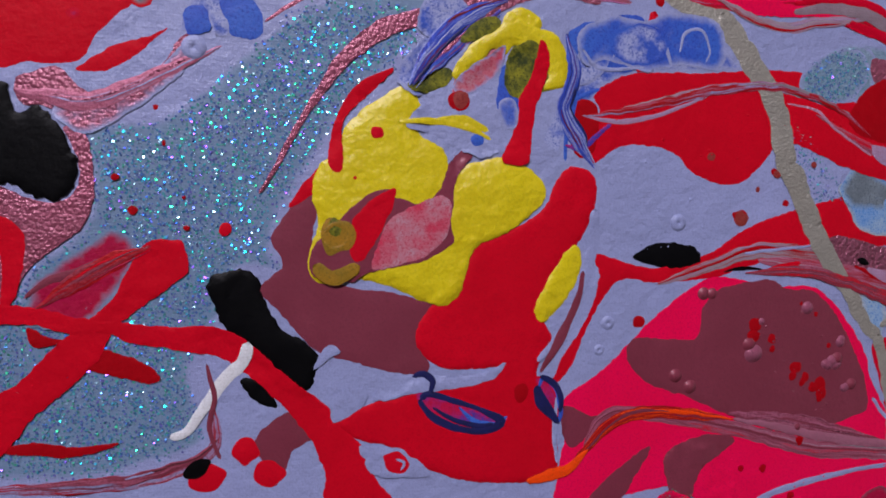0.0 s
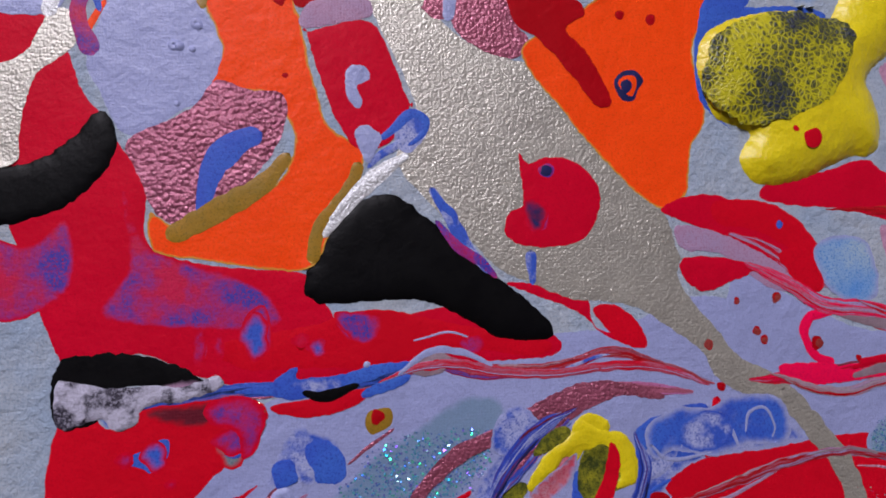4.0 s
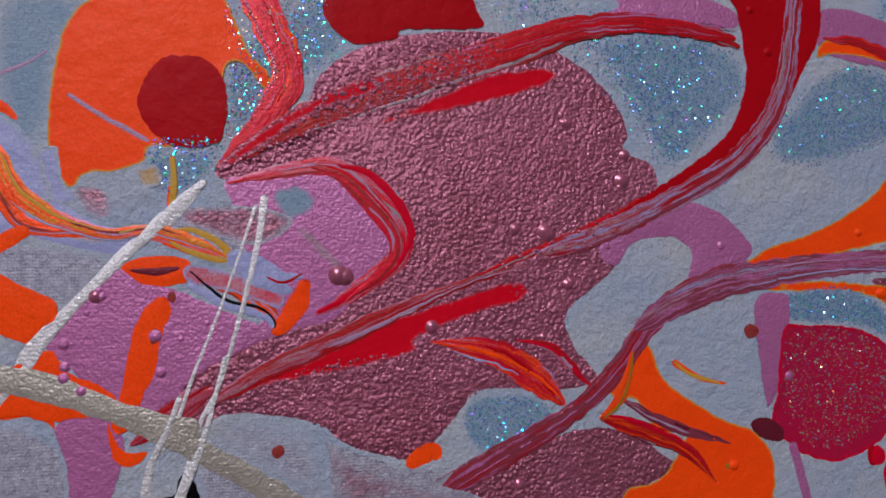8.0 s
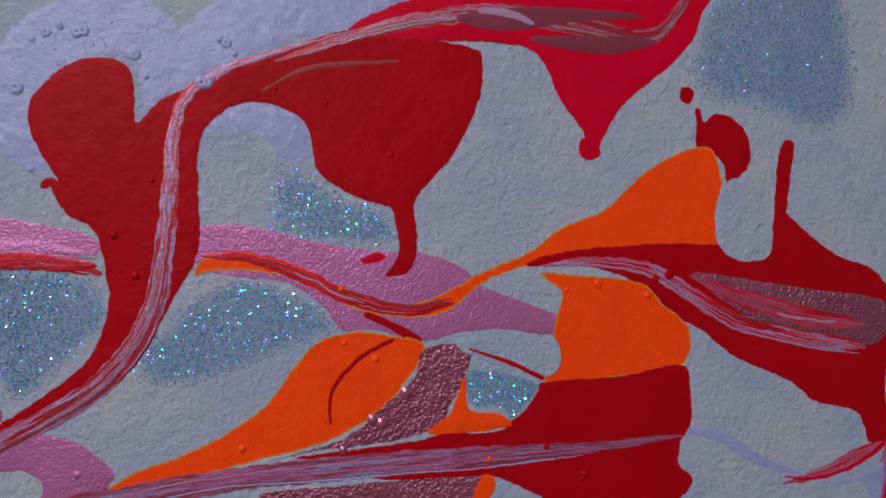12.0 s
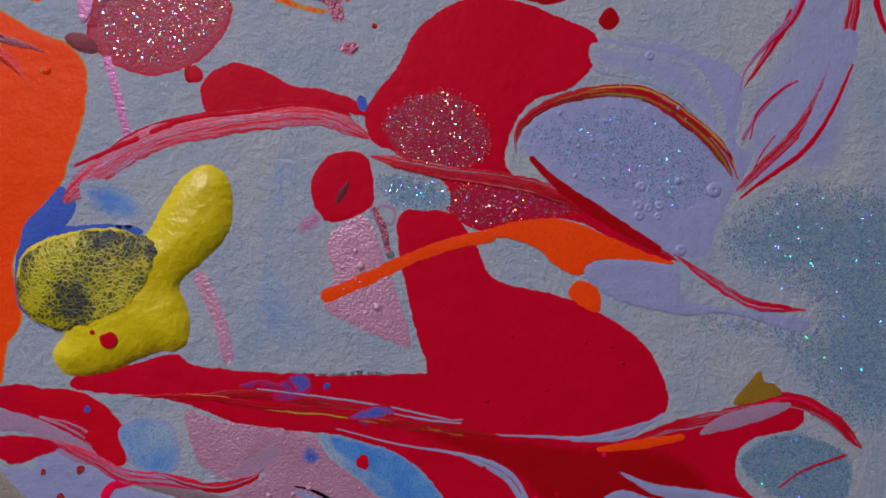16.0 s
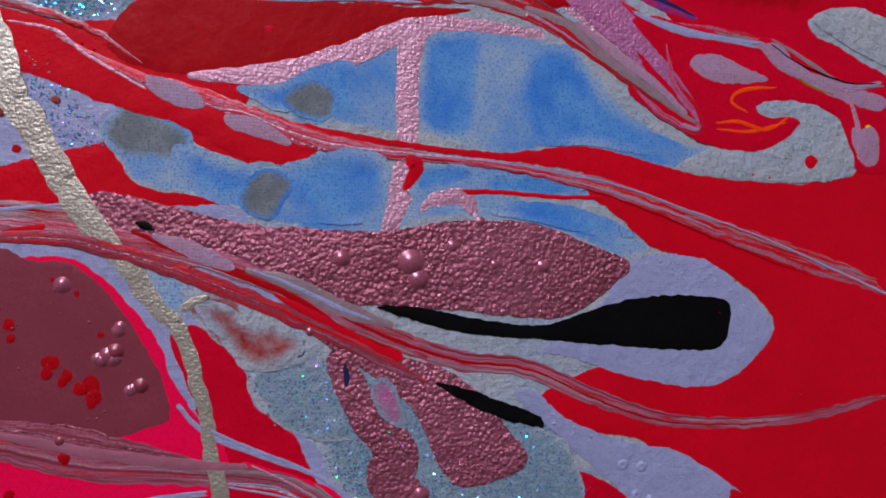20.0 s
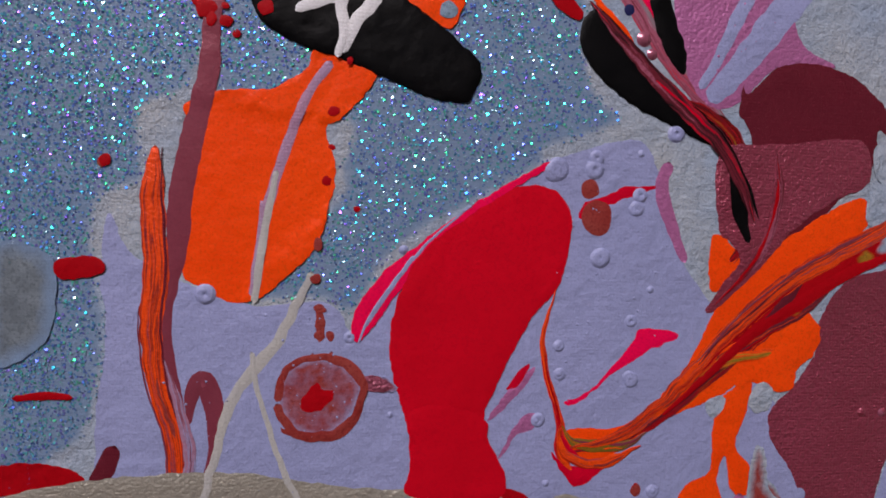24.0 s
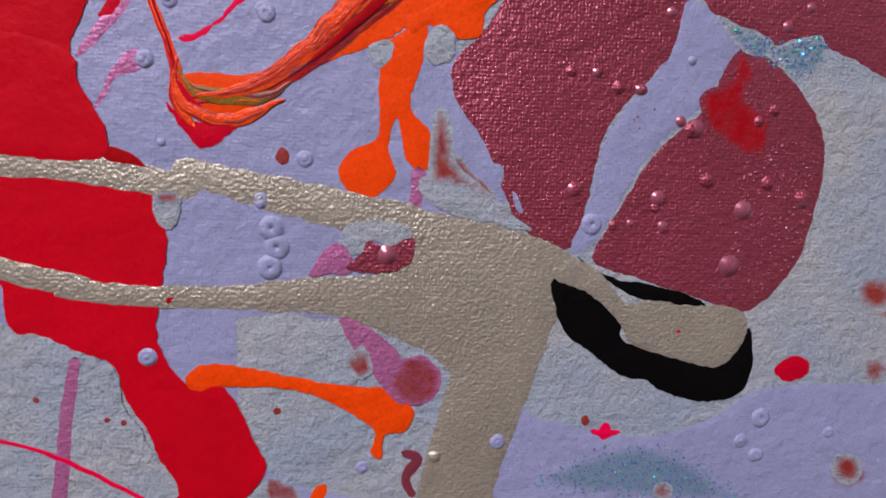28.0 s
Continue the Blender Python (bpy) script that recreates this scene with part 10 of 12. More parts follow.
streak("orange", [(51.3, -114.2), (56.2, -113.6), (61.2, -114.3), (65.1, -117.2), (68.1, -122.1), (70.7, -127.1), (76.3, -132.2), (78.4, -137.3)], [1.0, 2.0, 1.6, 1.0, 0.8, 0.7, 0.5])
marble("maroon rose black rosepearl".split(), [(69.1, -127.1), (74.2, -132.1), (80.5, -138.3), (87.9, -144.7), (94.3, -150.1), (98.7, -156.5), (102.1, -164.0)], [1.2, 2.4, 3.4, 4.0, 3.6, 3.0, 2.0])
drops("indigo", [(76.5, -128.0, 1.0)])
drops("crimson", [(-1.4, -115.4, 0.6), (-1.6, -117.3, 0.5), (-1.2, -121.4, 0.6), (0.9, -121.8, 0.5), (1.5, -126.0, 0.8), (3.0, -127.4, 0.7), (4.5, -129.5, 1.0), (6.2, -132.7, 1.6), (7.2, -134.5, 1.0), (9.5, -134.5, 1.0), (11.0, -136.5, 0.7), (-2.7, -108.2, 1.4), (-2.3, -111.4, 0.9), (-8.9, -157.4, 1.0), (26.7, -148.0, 0.9), (25.7, -159.4, 0.8), (30.4, -115.6, 0.7), (32.8, -103.7, 0.6)])

# round the thick yellow leaf
pool("lavender", [(-103.1, -62.9), (-101.2, -61.2), (-99.1, -62.5), (-101.6, -63.9), (-104.1, -65.8)])
pool("lavender", [(-100.3, -71.0), (-97.5, -69.4), (-94.4, -69.7), (-94.7, -72.7), (-99.3, -75.8), (-100.9, -74.7)])
pool("lavender", [(-93.1, -71.2), (-89.3, -67.8), (-84.0, -67.0), (-77.6, -67.6), (-71.1, -66.6), (-67.3, -64.6), (-69.9, -68.1), (-77.5, -69.8), (-86.0, -70.8), (-91.2, -72.1)])
pool("lavender", [(-93.2, -81.9), (-87.8, -81.2), (-84.9, -84.2), (-85.9, -86.8), (-90.8, -87.0), (-94.0, -84.9)])
pool("red", [(-90.7, -82.6), (-87.8, -82.1), (-85.8, -84.1), (-87.0, -86.3), (-89.8, -85.5)])
streak("lavender", [(-88.6, -83.4), (-86.8, -84.1), (-87.4, -85.6)], [0.4, 0.6, 0.4])
streak("indigo", [(-84.4, -71.9), (-81.6, -75.2), (-77.2, -77.5), (-71.6, -78.4), (-67.8, -76.6), (-71.8, -74.3), (-77.4, -72.3), (-82.3, -70.8), (-84.1, -71.9)], [1.0, 1.6, 1.2, 1.8, 0.9, 1.2, 1.3])
streak("indigo", [(-81.7, -73.5), (-77.2, -76.1), (-72.2, -77.3), (-69.5, -76.9)], [0.4, 0.9, 1.1, 0.5])
streak("indigo", [(-85.7, -67.4), (-83.5, -67.0), (-81.7, -68.3), (-82.2, -70.7)], [0.9, 1.3, 1.2, 0.7])
streak("indigo", [(-61.1, -69.5), (-59.7, -72.9), (-57.3, -75.8), (-56.0, -77.3)], [1.5, 2.4, 2.0, 0.8])
streak("indigo", [(-60.4, -67.7), (-57.4, -69.1), (-55.8, -72.4), (-55.9, -75.2)], [0.9, 1.3, 1.2, 0.7])
marble("wine lavender rosepearl black".split(), [(-154.2, -86.0), (-145.6, -85.8), (-136.6, -85.4), (-129.3, -83.7), (-123.7, -81.6), (-120.7, -78.4)], [1.5, 2.0, 2.4, 2.0, 1.2])
pool("black", [(-126.7, -84.8), (-124.7, -82.0), (-122.0, -82.4), (-122.8, -84.5), (-124.6, -85.7)])
streak("wine", [(-122.9, -64.6), (-121.5, -70.7), (-122.2, -76.8), (-120.3, -82.2)], [0.6, 0.9, 0.9, 0.6])
marble("crimson grey lavender rosepearl".split(), [(-53.8, -16.6), (-44.7, -14.9), (-35.5, -12.5), (-24.9, -9.6), (-11.2, -8.2), (2.2, -11.7), (10.9, -16.9)], [0.8, 1.8, 2.4, 2.2, 1.4, 0.8])
marble("blue maroon lavender indigo".split(), [(-58.5, -1.2), (-56.3, -8.2), (-57.9, -15.6), (-55.0, -21.1), (-51.1, -26.5)], [2.0, 3.2, 3.4, 4.2, 1.6])
pool("blue", [(-55.9, -1.0), (-49.4, 2.7), (-42.5, 2.3), (-36.8, 4.4), (-27.2, 3.7), (-24.3, -2.5), (-26.4, -5.7), (-33.7, -5.4), (-41.8, -7.3), (-49.9, -5.6), (-54.4, -7.0)], soft=1.4, full=0.95, under="lavender")
streak("olive", [(-102.7, -40.5), (-100.8, -38.8), (-98.5, -40.1), (-99.0, -42.7), (-101.3, -43.4), (-103.1, -41.9)], [0.5, 0.9, 0.8, 0.9, 0.5])
drops("brown", [(-18.6, -35.3, 1.4), (-78.2, -15.1, 1.7), (-26.1, -23.1, 0.9)])
marble("rosepearl lavender plum lilac".split(), [(-153.0, -18.5), (-148.1, -19.0), (-141.5, -19.4), (-134.6, -16.2), (-127.7, -12.4), (-120.6, -8.6)], [3.0, 4.0, 3.6, 2.4, 1.4])
streak("wine", [(-152.0, -53.0), (-148.6, -50.1), (-143.4, -48.2), (-138.2, -45.2)], [0.5, 1.4, 1.6, 0.6])
marble("crimson redglitter wine red".split(), [(-150.3, -54.9), (-146.0, -51.5), (-140.9, -48.1), (-135.6, -45.1), (-132.1, -43.6)], [1.5, 3.5, 4.5, 3.5, 1.2])
streak("lavender", [(-48.6, -5.3), (-47.0, -1.5), (-43.7, 0.5), (-40.8, -1.3)], [0.3, 0.6, 0.7, 0.3])
streak("lavender", [(-34.5, -3.1), (-33.6, 0.8), (-30.1, 1.7), (-28.0, -1.9), (-28.7, -4.5)], [0.3, 0.7, 0.6, 0.5, 0.3])
streak("lavender", [(-55.0, -4.0), (-52.1, -6.9), (-47.5, -7.3), (-41.8, -6.4)], [0.4, 0.8, 0.7, 0.3])
streak("lavender", [(-40.1, 1.5), (-37.5, -2.5), (-36.0, -6.1)], [0.4, 0.9, 0.5])
pool("bluewhite", [(-48.0, -0.3), (-42.4, 1.8), (-37.6, -0.4), (-38.5, -4.7), (-44.2, -6.2), (-48.3, -4.5)], soft=1.0, full=0.9, under="blue")

# stains round the silver river
pool("plum", [(-120.8, 131.5), (-110.9, 128.4), (-98.2, 122.7), (-89.4, 119.3), (-89.9, 112.4), (-96.5, 113.7), (-106.0, 118.6), (-113.6, 116.6), (-118.6, 121.1)], soft=7.0, full=0.8, under="speckle")
pool("speckle", [(-141.3, 135.3), (-133.3, 137.5), (-125.3, 135.3), (-119.2, 130.9), (-118.5, 123.2), (-115.7, 115.6), (-119.8, 116.8), (-124.8, 121.2), (-131.7, 126.7), (-138.5, 131.0)], soft=5.0, full=0.8)
pool("moss", [(-113.6, 115.5), (-108.8, 116.7), (-105.7, 114.2), (-107.1, 107.7), (-106.9, 100.7), (-109.2, 97.1), (-111.4, 103.6), (-114.4, 110.2)], soft=1.6, full=1.15)
pool("lavender", [(-123.7, 101.9), (-120.4, 102.1), (-117.0, 103.9), (-116.8, 101.5), (-120.5, 100.5)], soft=1.0, full=0.9)
drops("brown", [(-128.0, 130.6, 1.2), (-129.5, 119.1, 0.7)])
streak("ochre", [(-48.6, 144.7), (-44.9, 141.9), (-37.9, 139.7)], [0.5, 0.9, 0.4])

# the left edge of the plum field
pool("lavender", [(-184.5, 192.5), (-177.8, 191.5), (-171.9, 188.9), (-167.7, 182.3), (-166.6, 175.7), (-171.7, 176.9), (-174.8, 183.8), (-179.6, 187.6), (-184.4, 188.7)], soft=1.5)
streak("orange", [(-186.4, 194.3), (-179.8, 193.9), (-174.9, 192.3), (-172.0, 189.7)], [2.2, 3.0, 2.2, 0.8])
marble("orange lavender ochre brown".split(), [(-186.2, 187.2), (-179.2, 187.2), (-174.8, 183.2), (-171.7, 176.9), (-164.7, 172.4), (-156.6, 170.3), (-149.4, 171.1), (-140.9, 168.3), (-137.0, 166.0)], [3, 3.6, 4, 5, 3, 2.4, 2.2, 2.2, 1.0])
streak("orange", [(-184.0, 166.5), (-179.2, 163.5), (-173.4, 160.5), (-165.4, 155.4)], [3, 4.5, 4, 6])
streak("orange", [(-169.7, 171.0), (-174.5, 168.1), (-178.7, 162.9), (-181.9, 157.3), (-183.7, 154.3)], [2.4, 2.8, 3.6, 3, 4])
streak("orange", [(-147.5, 159.0), (-150.4, 154.0), (-151.5, 147.4), (-153.2, 140.9), (-155.2, 135.4)], [2.6, 3.8, 4.4, 3.8, 2.5])
pool("orange", [(-176.6, 139.9), (-174.5, 146.5), (-169.2, 147.8), (-167.4, 145.0), (-164.2, 143.4), (-157.4, 142.0), (-157.9, 138.8), (-166.1, 138.1), (-173.0, 139.1), (-177.7, 134.0), (-181.4, 131.7), (-183.3, 131.7), (-180.2, 135.2)], wavy=0.4)
marble("rose lilac brown red".split(), [(-122.3, 183.0), (-116.5, 181.1), (-110.6, 175.3), (-106.4, 169.4), (-108.1, 164.1), (-116.2, 157.8)], [2.0, 3.4, 4.4, 3.6, 2.6, 1.0])
streak("rose", [(-117.7, 183.6), (-111.9, 182.1), (-106.5, 177.1), (-103.7, 170.6), (-106.3, 164.7)], [0.6, 1.4, 1.8, 1.6, 0.6])
streak("lilac", [(-184.6, 196.5), (-177.9, 196.8), (-172.1, 198.9), (-167.3, 202.3)], [0.5, 0.6, 0.6, 0.3])
pool("mauve", [(-175.0, 221.8), (-169.6, 224.4), (-162.6, 223.9), (-156.4, 221.1), (-160.5, 216.4), (-167.5, 216.4), (-173.4, 214.6)], soft=2.5, full=0.9, under="tealbed")
glitter("blue", [(-175.5, 223.9), (-155.5, 225.7), (-152.2, 217.0), (-163.5, 214.0), (-174.4, 214.3)], 260)
bubbles("mauve", [(-163.8, 145.2, 1.0), (-161.0, 142.9, 0.8), (-163.9, 151.1, 0.9), (-158.5, 160.2, 0.7), (-160.4, 156.4, 0.5), (-144.9, 151.6, 0.6), (-140.6, 154.3, 0.5)])
drops("brown", [(-149.3, 152.2, 1.3), (-127.7, 131.0, 0.9), (-146.5, 159.0, 0.9), (-118.1, 217.2, 0.5)])
streak("white", [(-141.0, 180.1), (-146.3, 175.0), (-152.5, 168.3), (-159.5, 160.7), (-166.4, 152.2), (-171.1, 144.9), (-177.7, 136.8), (-181.4, 131.7)], [1.2, 2.2, 1.5, 1.3, 1.5, 1.2, 1.6])
streak("silver", [(-183.6, 147.0), (-175.0, 146.3), (-166.2, 144.5), (-157.1, 140.2), (-149.9, 137.3), (-141.4, 134.9)], [3.0, 3.4, 3.2, 3.6, 4.2])

# the teal haze and faint strokes on the right
pool("tealbed", [(116.8, 281.0), (123.9, 287.4), (151.8, 288.8), (157.0, 254.6), (145.8, 243.7), (128.8, 249.6), (115.5, 251.7), (109.3, 259.7), (111.4, 271.8)], soft=6.0, full=0.9)
glitter("blue", [(116.9, 282.5), (123.9, 287.4), (151.8, 288.8), (157.0, 254.6), (145.8, 243.7), (128.8, 249.6), (113.8, 251.6), (106.8, 259.7), (111.4, 271.8)], 260)
pool("lavender", [(102.3, 133.2), (113.1, 132.5), (130.3, 128.1), (138.3, 114.4), (136.8, 106.8), (125.7, 119.0), (113.2, 124.2), (103.2, 126.5)], soft=4.0, full=0.9)
pool("lavender", [(140.9, 152.5), (150.4, 153.4), (161.5, 157.4), (161.5, 162.0), (163.2, 151.2), (158.5, 142.0), (153.6, 151.1), (147.3, 150.3)], soft=1.0, full=0.8)
streak("lavender", [(104.9, 168.9), (114.2, 166.5), (122.0, 161.3), (131.4, 156.9), (137.8, 155.2)], [1.5, 2.6, 3.0, 2.0, 1.0])
streak("rose", [(131.5, 155.1), (140.9, 154.0), (152.0, 156.5), (161.5, 162.0), (163.0, 168.1)], [0.4, 0.9, 0.8, 1.4, 0.8])
streak("mauve", [(162.3, 159.7), (161.6, 151.2), (158.5, 143.5), (150.7, 135.0), (144.4, 127.4), (142.6, 121.3)], [2.6, 2.2, 1.8, 1.4, 0.8, 0.3])
streak("rose", [(163.1, 160.5), (161.9, 151.2), (157.8, 141.2), (149.9, 133.5)], [0.5, 1.2, 0.9, 0.3])
streak("lavender", [(174.3, 139.0), (168.4, 123.6), (160.6, 108.2), (148.0, 97.6)], [6, 5, 4, 2])
streak("rose", [(142.5, 92.7), (148.0, 96.8), (160.6, 105.9), (168.5, 116.7), (174.5, 129.8)], [0.6, 1.3, 1.4, 1.0, 0.6])
streak("rose", [(145.5, 108.3), (147.7, 115.9), (154.0, 122.0), (159.1, 124.8)], [0.3, 0.5, 0.6, 0.5])
streak("rose", [(146.4, 100.6), (149.5, 106.0), (152.9, 110.1)], [0.3, 0.4, 0.3])
marble("crimson ochre rose lavender".split(), [(82.1, 104.0), (82.8, 110.7), (88.8, 116.3), (100.9, 120.5), (116.3, 121.2), (128.9, 114.4), (138.4, 106.0), (142.4, 97.6)], [1.2, 1.6, 2.0, 2.6, 2.4, 2.2, 2.0, 1.0])
streak("rose", [(-28.5, 98.9), (-16.0, 104.9), (-2.0, 111.0), (12.2, 113.1), (26.6, 115.3), (39.7, 113.1)], [0.8, 1.4, 1.2, 0.8, 0.5])
bubbles("lavender", [(117.8, 130.3, 1.1), (105.9, 112.9, 0.7), (98.8, 106.2, 0.6), (115.2, 88.0, 1.2), (120.2, 87.9, 0.9), (102.6, 107.7, 0.5), (125.7, 116.7, 0.5)])
bubbles("lavender", [(114.8, 90.6, 1.4), (117.7, 90.0, 1.1), (120.7, 90.7, 1.2), (115.6, 95.7, 1.2), (135.6, 95.0, 1.8), (126.6, 79.0, 1.4), (125.6, 97.3, 0.8), (98.0, 98.3, 0.5), (93.7, 114.6, 0.6)])

# blue stain and small marks round the swimmer
pool("azure", [(17.0, 104.3), (25.1, 106.6), (29.2, 101.8), (27.9, 90.8), (25.2, 76.9), (30.7, 61.8), (21.3, 52.3), (13.3, 53.6), (11.9, 70.0), (14.4, 86.4)], soft=12.0, full=0.45)
streak("petal", [(1.9, 73.3), (5.0, 67.2), (7.9, 59.8), (9.6, 50.3)], [1.5, 2.0, 2.0, 2.2])
pool("azure", [(-26.3, 95.3), (-14.7, 94.2), (-10.7, 86.1), (-19.8, 84.6), (-25.6, 88.6)], soft=4.0, full=0.7)
pool("azure", [(34.9, 31.6), (41.7, 29.9), (49.9, 27.3), (58.2, 21.7), (64.5, 12.5), (58.2, 12.0), (49.9, 17.7), (41.7, 23.3), (35.6, 27.5)], soft=1.0, full=1.0, under="sky")
streak("lavender", [(36.2, 33.0), (52.7, 28.6), (66.6, 26.2), (77.8, 22.7), (83.5, 17.7), (87.0, 9.9), (90.5, 4.3)], [0.3, 0.4, 0.5, 0.9, 1.4, 1.0, 0.4])
streak("lavender", [(16.0, 43.4), (33.5, 41.0), (49.9, 38.3), (63.8, 35.1), (68.7, 34.8)], [0.3, 0.4, 0.5, 0.5, 0.3])
streak("lavender", [(75.0, 30.8), (89.2, 30.1), (100.7, 29.6), (110.8, 31.2), (122.6, 34.8)], [0.3, 0.6, 1.0, 1.6, 0.5])
marble("crimson ochre rose red".split(), [(-14.2, 41.7), (2.8, 41.5), (18.7, 38.7), (36.2, 37.1), (52.7, 34.2), (66.6, 31.9), (80.6, 29.9)], [0.8, 1.6, 2.4, 3.0, 3.2, 2.6, 1.0])
streak("bluered", [(12.0, 43.9), (17.3, 44.8), (24.0, 43.4)], [0.8, 1.8, 1.0])
pool("blue", [(24.3, 46.5), (28.1, 47.0), (30.0, 44.6), (28.3, 42.1), (25.4, 43.0)], soft=0.8, full=0.8, under="rose")
pool("blue", [(38.9, 35.4), (43.0, 38.1), (48.2, 38.9), (51.3, 36.9), (45.8, 35.1)], soft=0.8, full=0.8, under="rose")
drops("blue", [(33.8, 44.0, 0.8), (-24.8, 38.8, 0.9)])
streak("moss", [(30.8, 46.7), (41.6, 47.0), (51.3, 46.9)], [0.5, 1.1, 0.5], wavy=0.5)
pool("lilac", [(17.4, 27.8), (21.4, 29.1), (22.8, 26.4), (17.4, 22.4), (12.1, 20.5), (5.5, 21.9), (10.8, 23.9)], soft=0.8, full=0.8, under="petal")
drops("rose", [(43.1, 24.4, 1.8), (76.4, 44.0, 0.5)])
bubbles("petal", [(42.3, 74.3, 1.0), (40.9, 78.2, 0.7), (46.4, 63.9, 0.9), (37.5, 74.0, 0.5), (19.5, 16.2, 0.8), (25.5, 16.5, 0.6), (29.5, 18.1, 0.7)])

# the blue field under the swimmer
pool("azure", [(57.8, -9.4), (62.6, -7.8), (68.2, -8.3), (67.7, -15.9), (66.9, -25.7), (61.5, -26.7), (57.2, -24.4), (56.7, -15.8)], soft=2.0, full=1.0, under="sky")
pool("azure", [(76.7, -10.0), (83.3, -8.9), (87.7, -12.8), (92.2, -18.3), (100.2, -23.4), (107.1, -26.3), (100.2, -27.9), (88.9, -26.7), (78.9, -26.9), (75.6, -22.5), (74.5, -17.1), (75.6, -12.7)], soft=2.4, full=1.0, under="sky")
pool("azure", [(26.0, -19.8), (33.2, -18.6), (38.3, -15.7), (44.6, -14.2), (46.1, -19.0), (45.6, -24.3), (40.4, -22.1), (34.2, -23.6), (29.1, -22.0)], soft=2.0, full=0.9, under="sky")
pool("greywash", [(33.1, -22.0), (35.2, -18.9), (39.3, -17.8), (42.7, -20.5), (41.4, -24.2), (37.2, -24.4)], soft=1.0, under="azure")
pool("azure", [(15.9, -30.1), (23.9, -31.3), (31.0, -33.1), (39.3, -30.6), (47.6, -29.1), (51.9, -31.9), (50.8, -39.4), (45.5, -42.5), (38.2, -41.7), (31.0, -38.9), (23.9, -39.7), (17.8, -36.4)], soft=3.0, full=0.8, under="sky")
pool("greywash", [(27.1, -36.7), (29.5, -33.8), (33.1, -33.6), (35.6, -36.0), (34.1, -38.9), (32.5, -41.9), (28.4, -41.4), (26.4, -39.3)], soft=1.0, under="azure")
pool("azure", [(57.2, -32.0), (64.7, -31.1), (66.8, -33.3), (62.5, -35.3), (57.2, -36.3)], soft=1.2, under="sky")
pool("azure", [(69.0, -33.9), (76.7, -32.4), (85.5, -33.1), (87.8, -34.6), (82.2, -35.6), (71.2, -35.8)], soft=0.8, under="sky")
pool("azure", [(70.1, -37.7), (82.2, -37.4), (92.3, -39.9), (98.0, -42.8), (91.2, -43.2), (80.0, -41.2), (71.2, -39.9)], soft=2.0, under="sky")
streak("petal", [(56.2, -6.7), (54.9, -15.8), (55.3, -22.3), (55.5, -26.6)], [4.2, 3.4, 3.0, 3.0])
streak("red", [(55.2, -32.0), (55.9, -30.9), (56.6, -32.5), (54.5, -36.2)], [1.6, 3.0, 2.0, 0.8])
streak("petal", [(55.2, -36.3), (54.0, -39.5), (51.8, -43.2)], [2.4, 2.6, 1.2])
marble("red crimson lilac grey".split(), [(56.1, -30.0), (71.2, -31.2), (87.8, -33.7), (101.4, -37.3), (118.8, -42.8), (134.3, -47.3), (148.9, -51.2)], [0.8, 1.4, 2.2, 3.0, 4.0, 4.4, 3.6])
streak("lavender", [(56.1, -29.8), (71.2, -30.5), (86.7, -32.4), (95.7, -34.1), (107.1, -37.5), (124.7, -42.9), (142.8, -49.8), (163.7, -57.8)], [0.2, 0.25, 0.3, 0.25, 0.25, 0.4, 0.6])
streak("red", [(61.4, -36.4), (71.2, -35.8), (82.2, -36.3), (91.2, -36.0)], [1.2, 0.8, 0.8, 0.6])
streak("petal", [(57.7, -39.8), (59.3, -38.0), (64.1, -36.5), (67.4, -40.0)], [1.2, 2.0, 2.2, 1.6])
marble("rose lilac mauve rose".split(), [(102.4, -7.3), (104.2, -14.0), (108.2, -18.4), (109.4, -22.9), (102.5, -20.6), (95.6, -15.0)], [0.8, 1.6, 2.0, 1.6, 1.8, 1.0])
pool("lilac", [(109.3, -11.7), (112.8, -10.4), (119.8, -11.6), (122.7, -12.5), (116.3, -13.1), (110.5, -13.1)])
streak("orange", [(112.8, -21.3), (117.5, -20.8), (123.4, -22.0), (128.1, -19.2)], [0.4, 0.7, 0.6, 0.3])
streak("lilac", [(120.3, -5.6), (125.7, -9.5), (132.8, -11.8), (140.0, -13.2), (147.3, -11.7)], [0.8, 2.2, 2.0, 1.6, 0.6])
streak("black", [(123.3, -5.9), (130.4, -9.6), (140.0, -12.1), (146.1, -11.9)], [0.2, 0.3, 0.3, 0.2])
streak("petal", [(139.4, -13.0), (142.5, -19.9), (143.2, -26.8)], [0.6, 1.0, 0.6])
pool("lilac", [(142.5, -21.6), (145.9, -20.5), (147.4, -23.4), (145.0, -26.2), (143.2, -25.1)])
drops("rose", [(87.7, 13.3, 1.0), (90.5, 12.7, 1.0), (93.1, 12.5, 0.9), (93.3, 14.9, 0.6), (74.3, 22.3, 0.6)])
pool("pale", [(158.3, -2.9), (162.0, -2.2), (167.1, -3.2), (167.1, -5.5), (159.6, -4.4)])

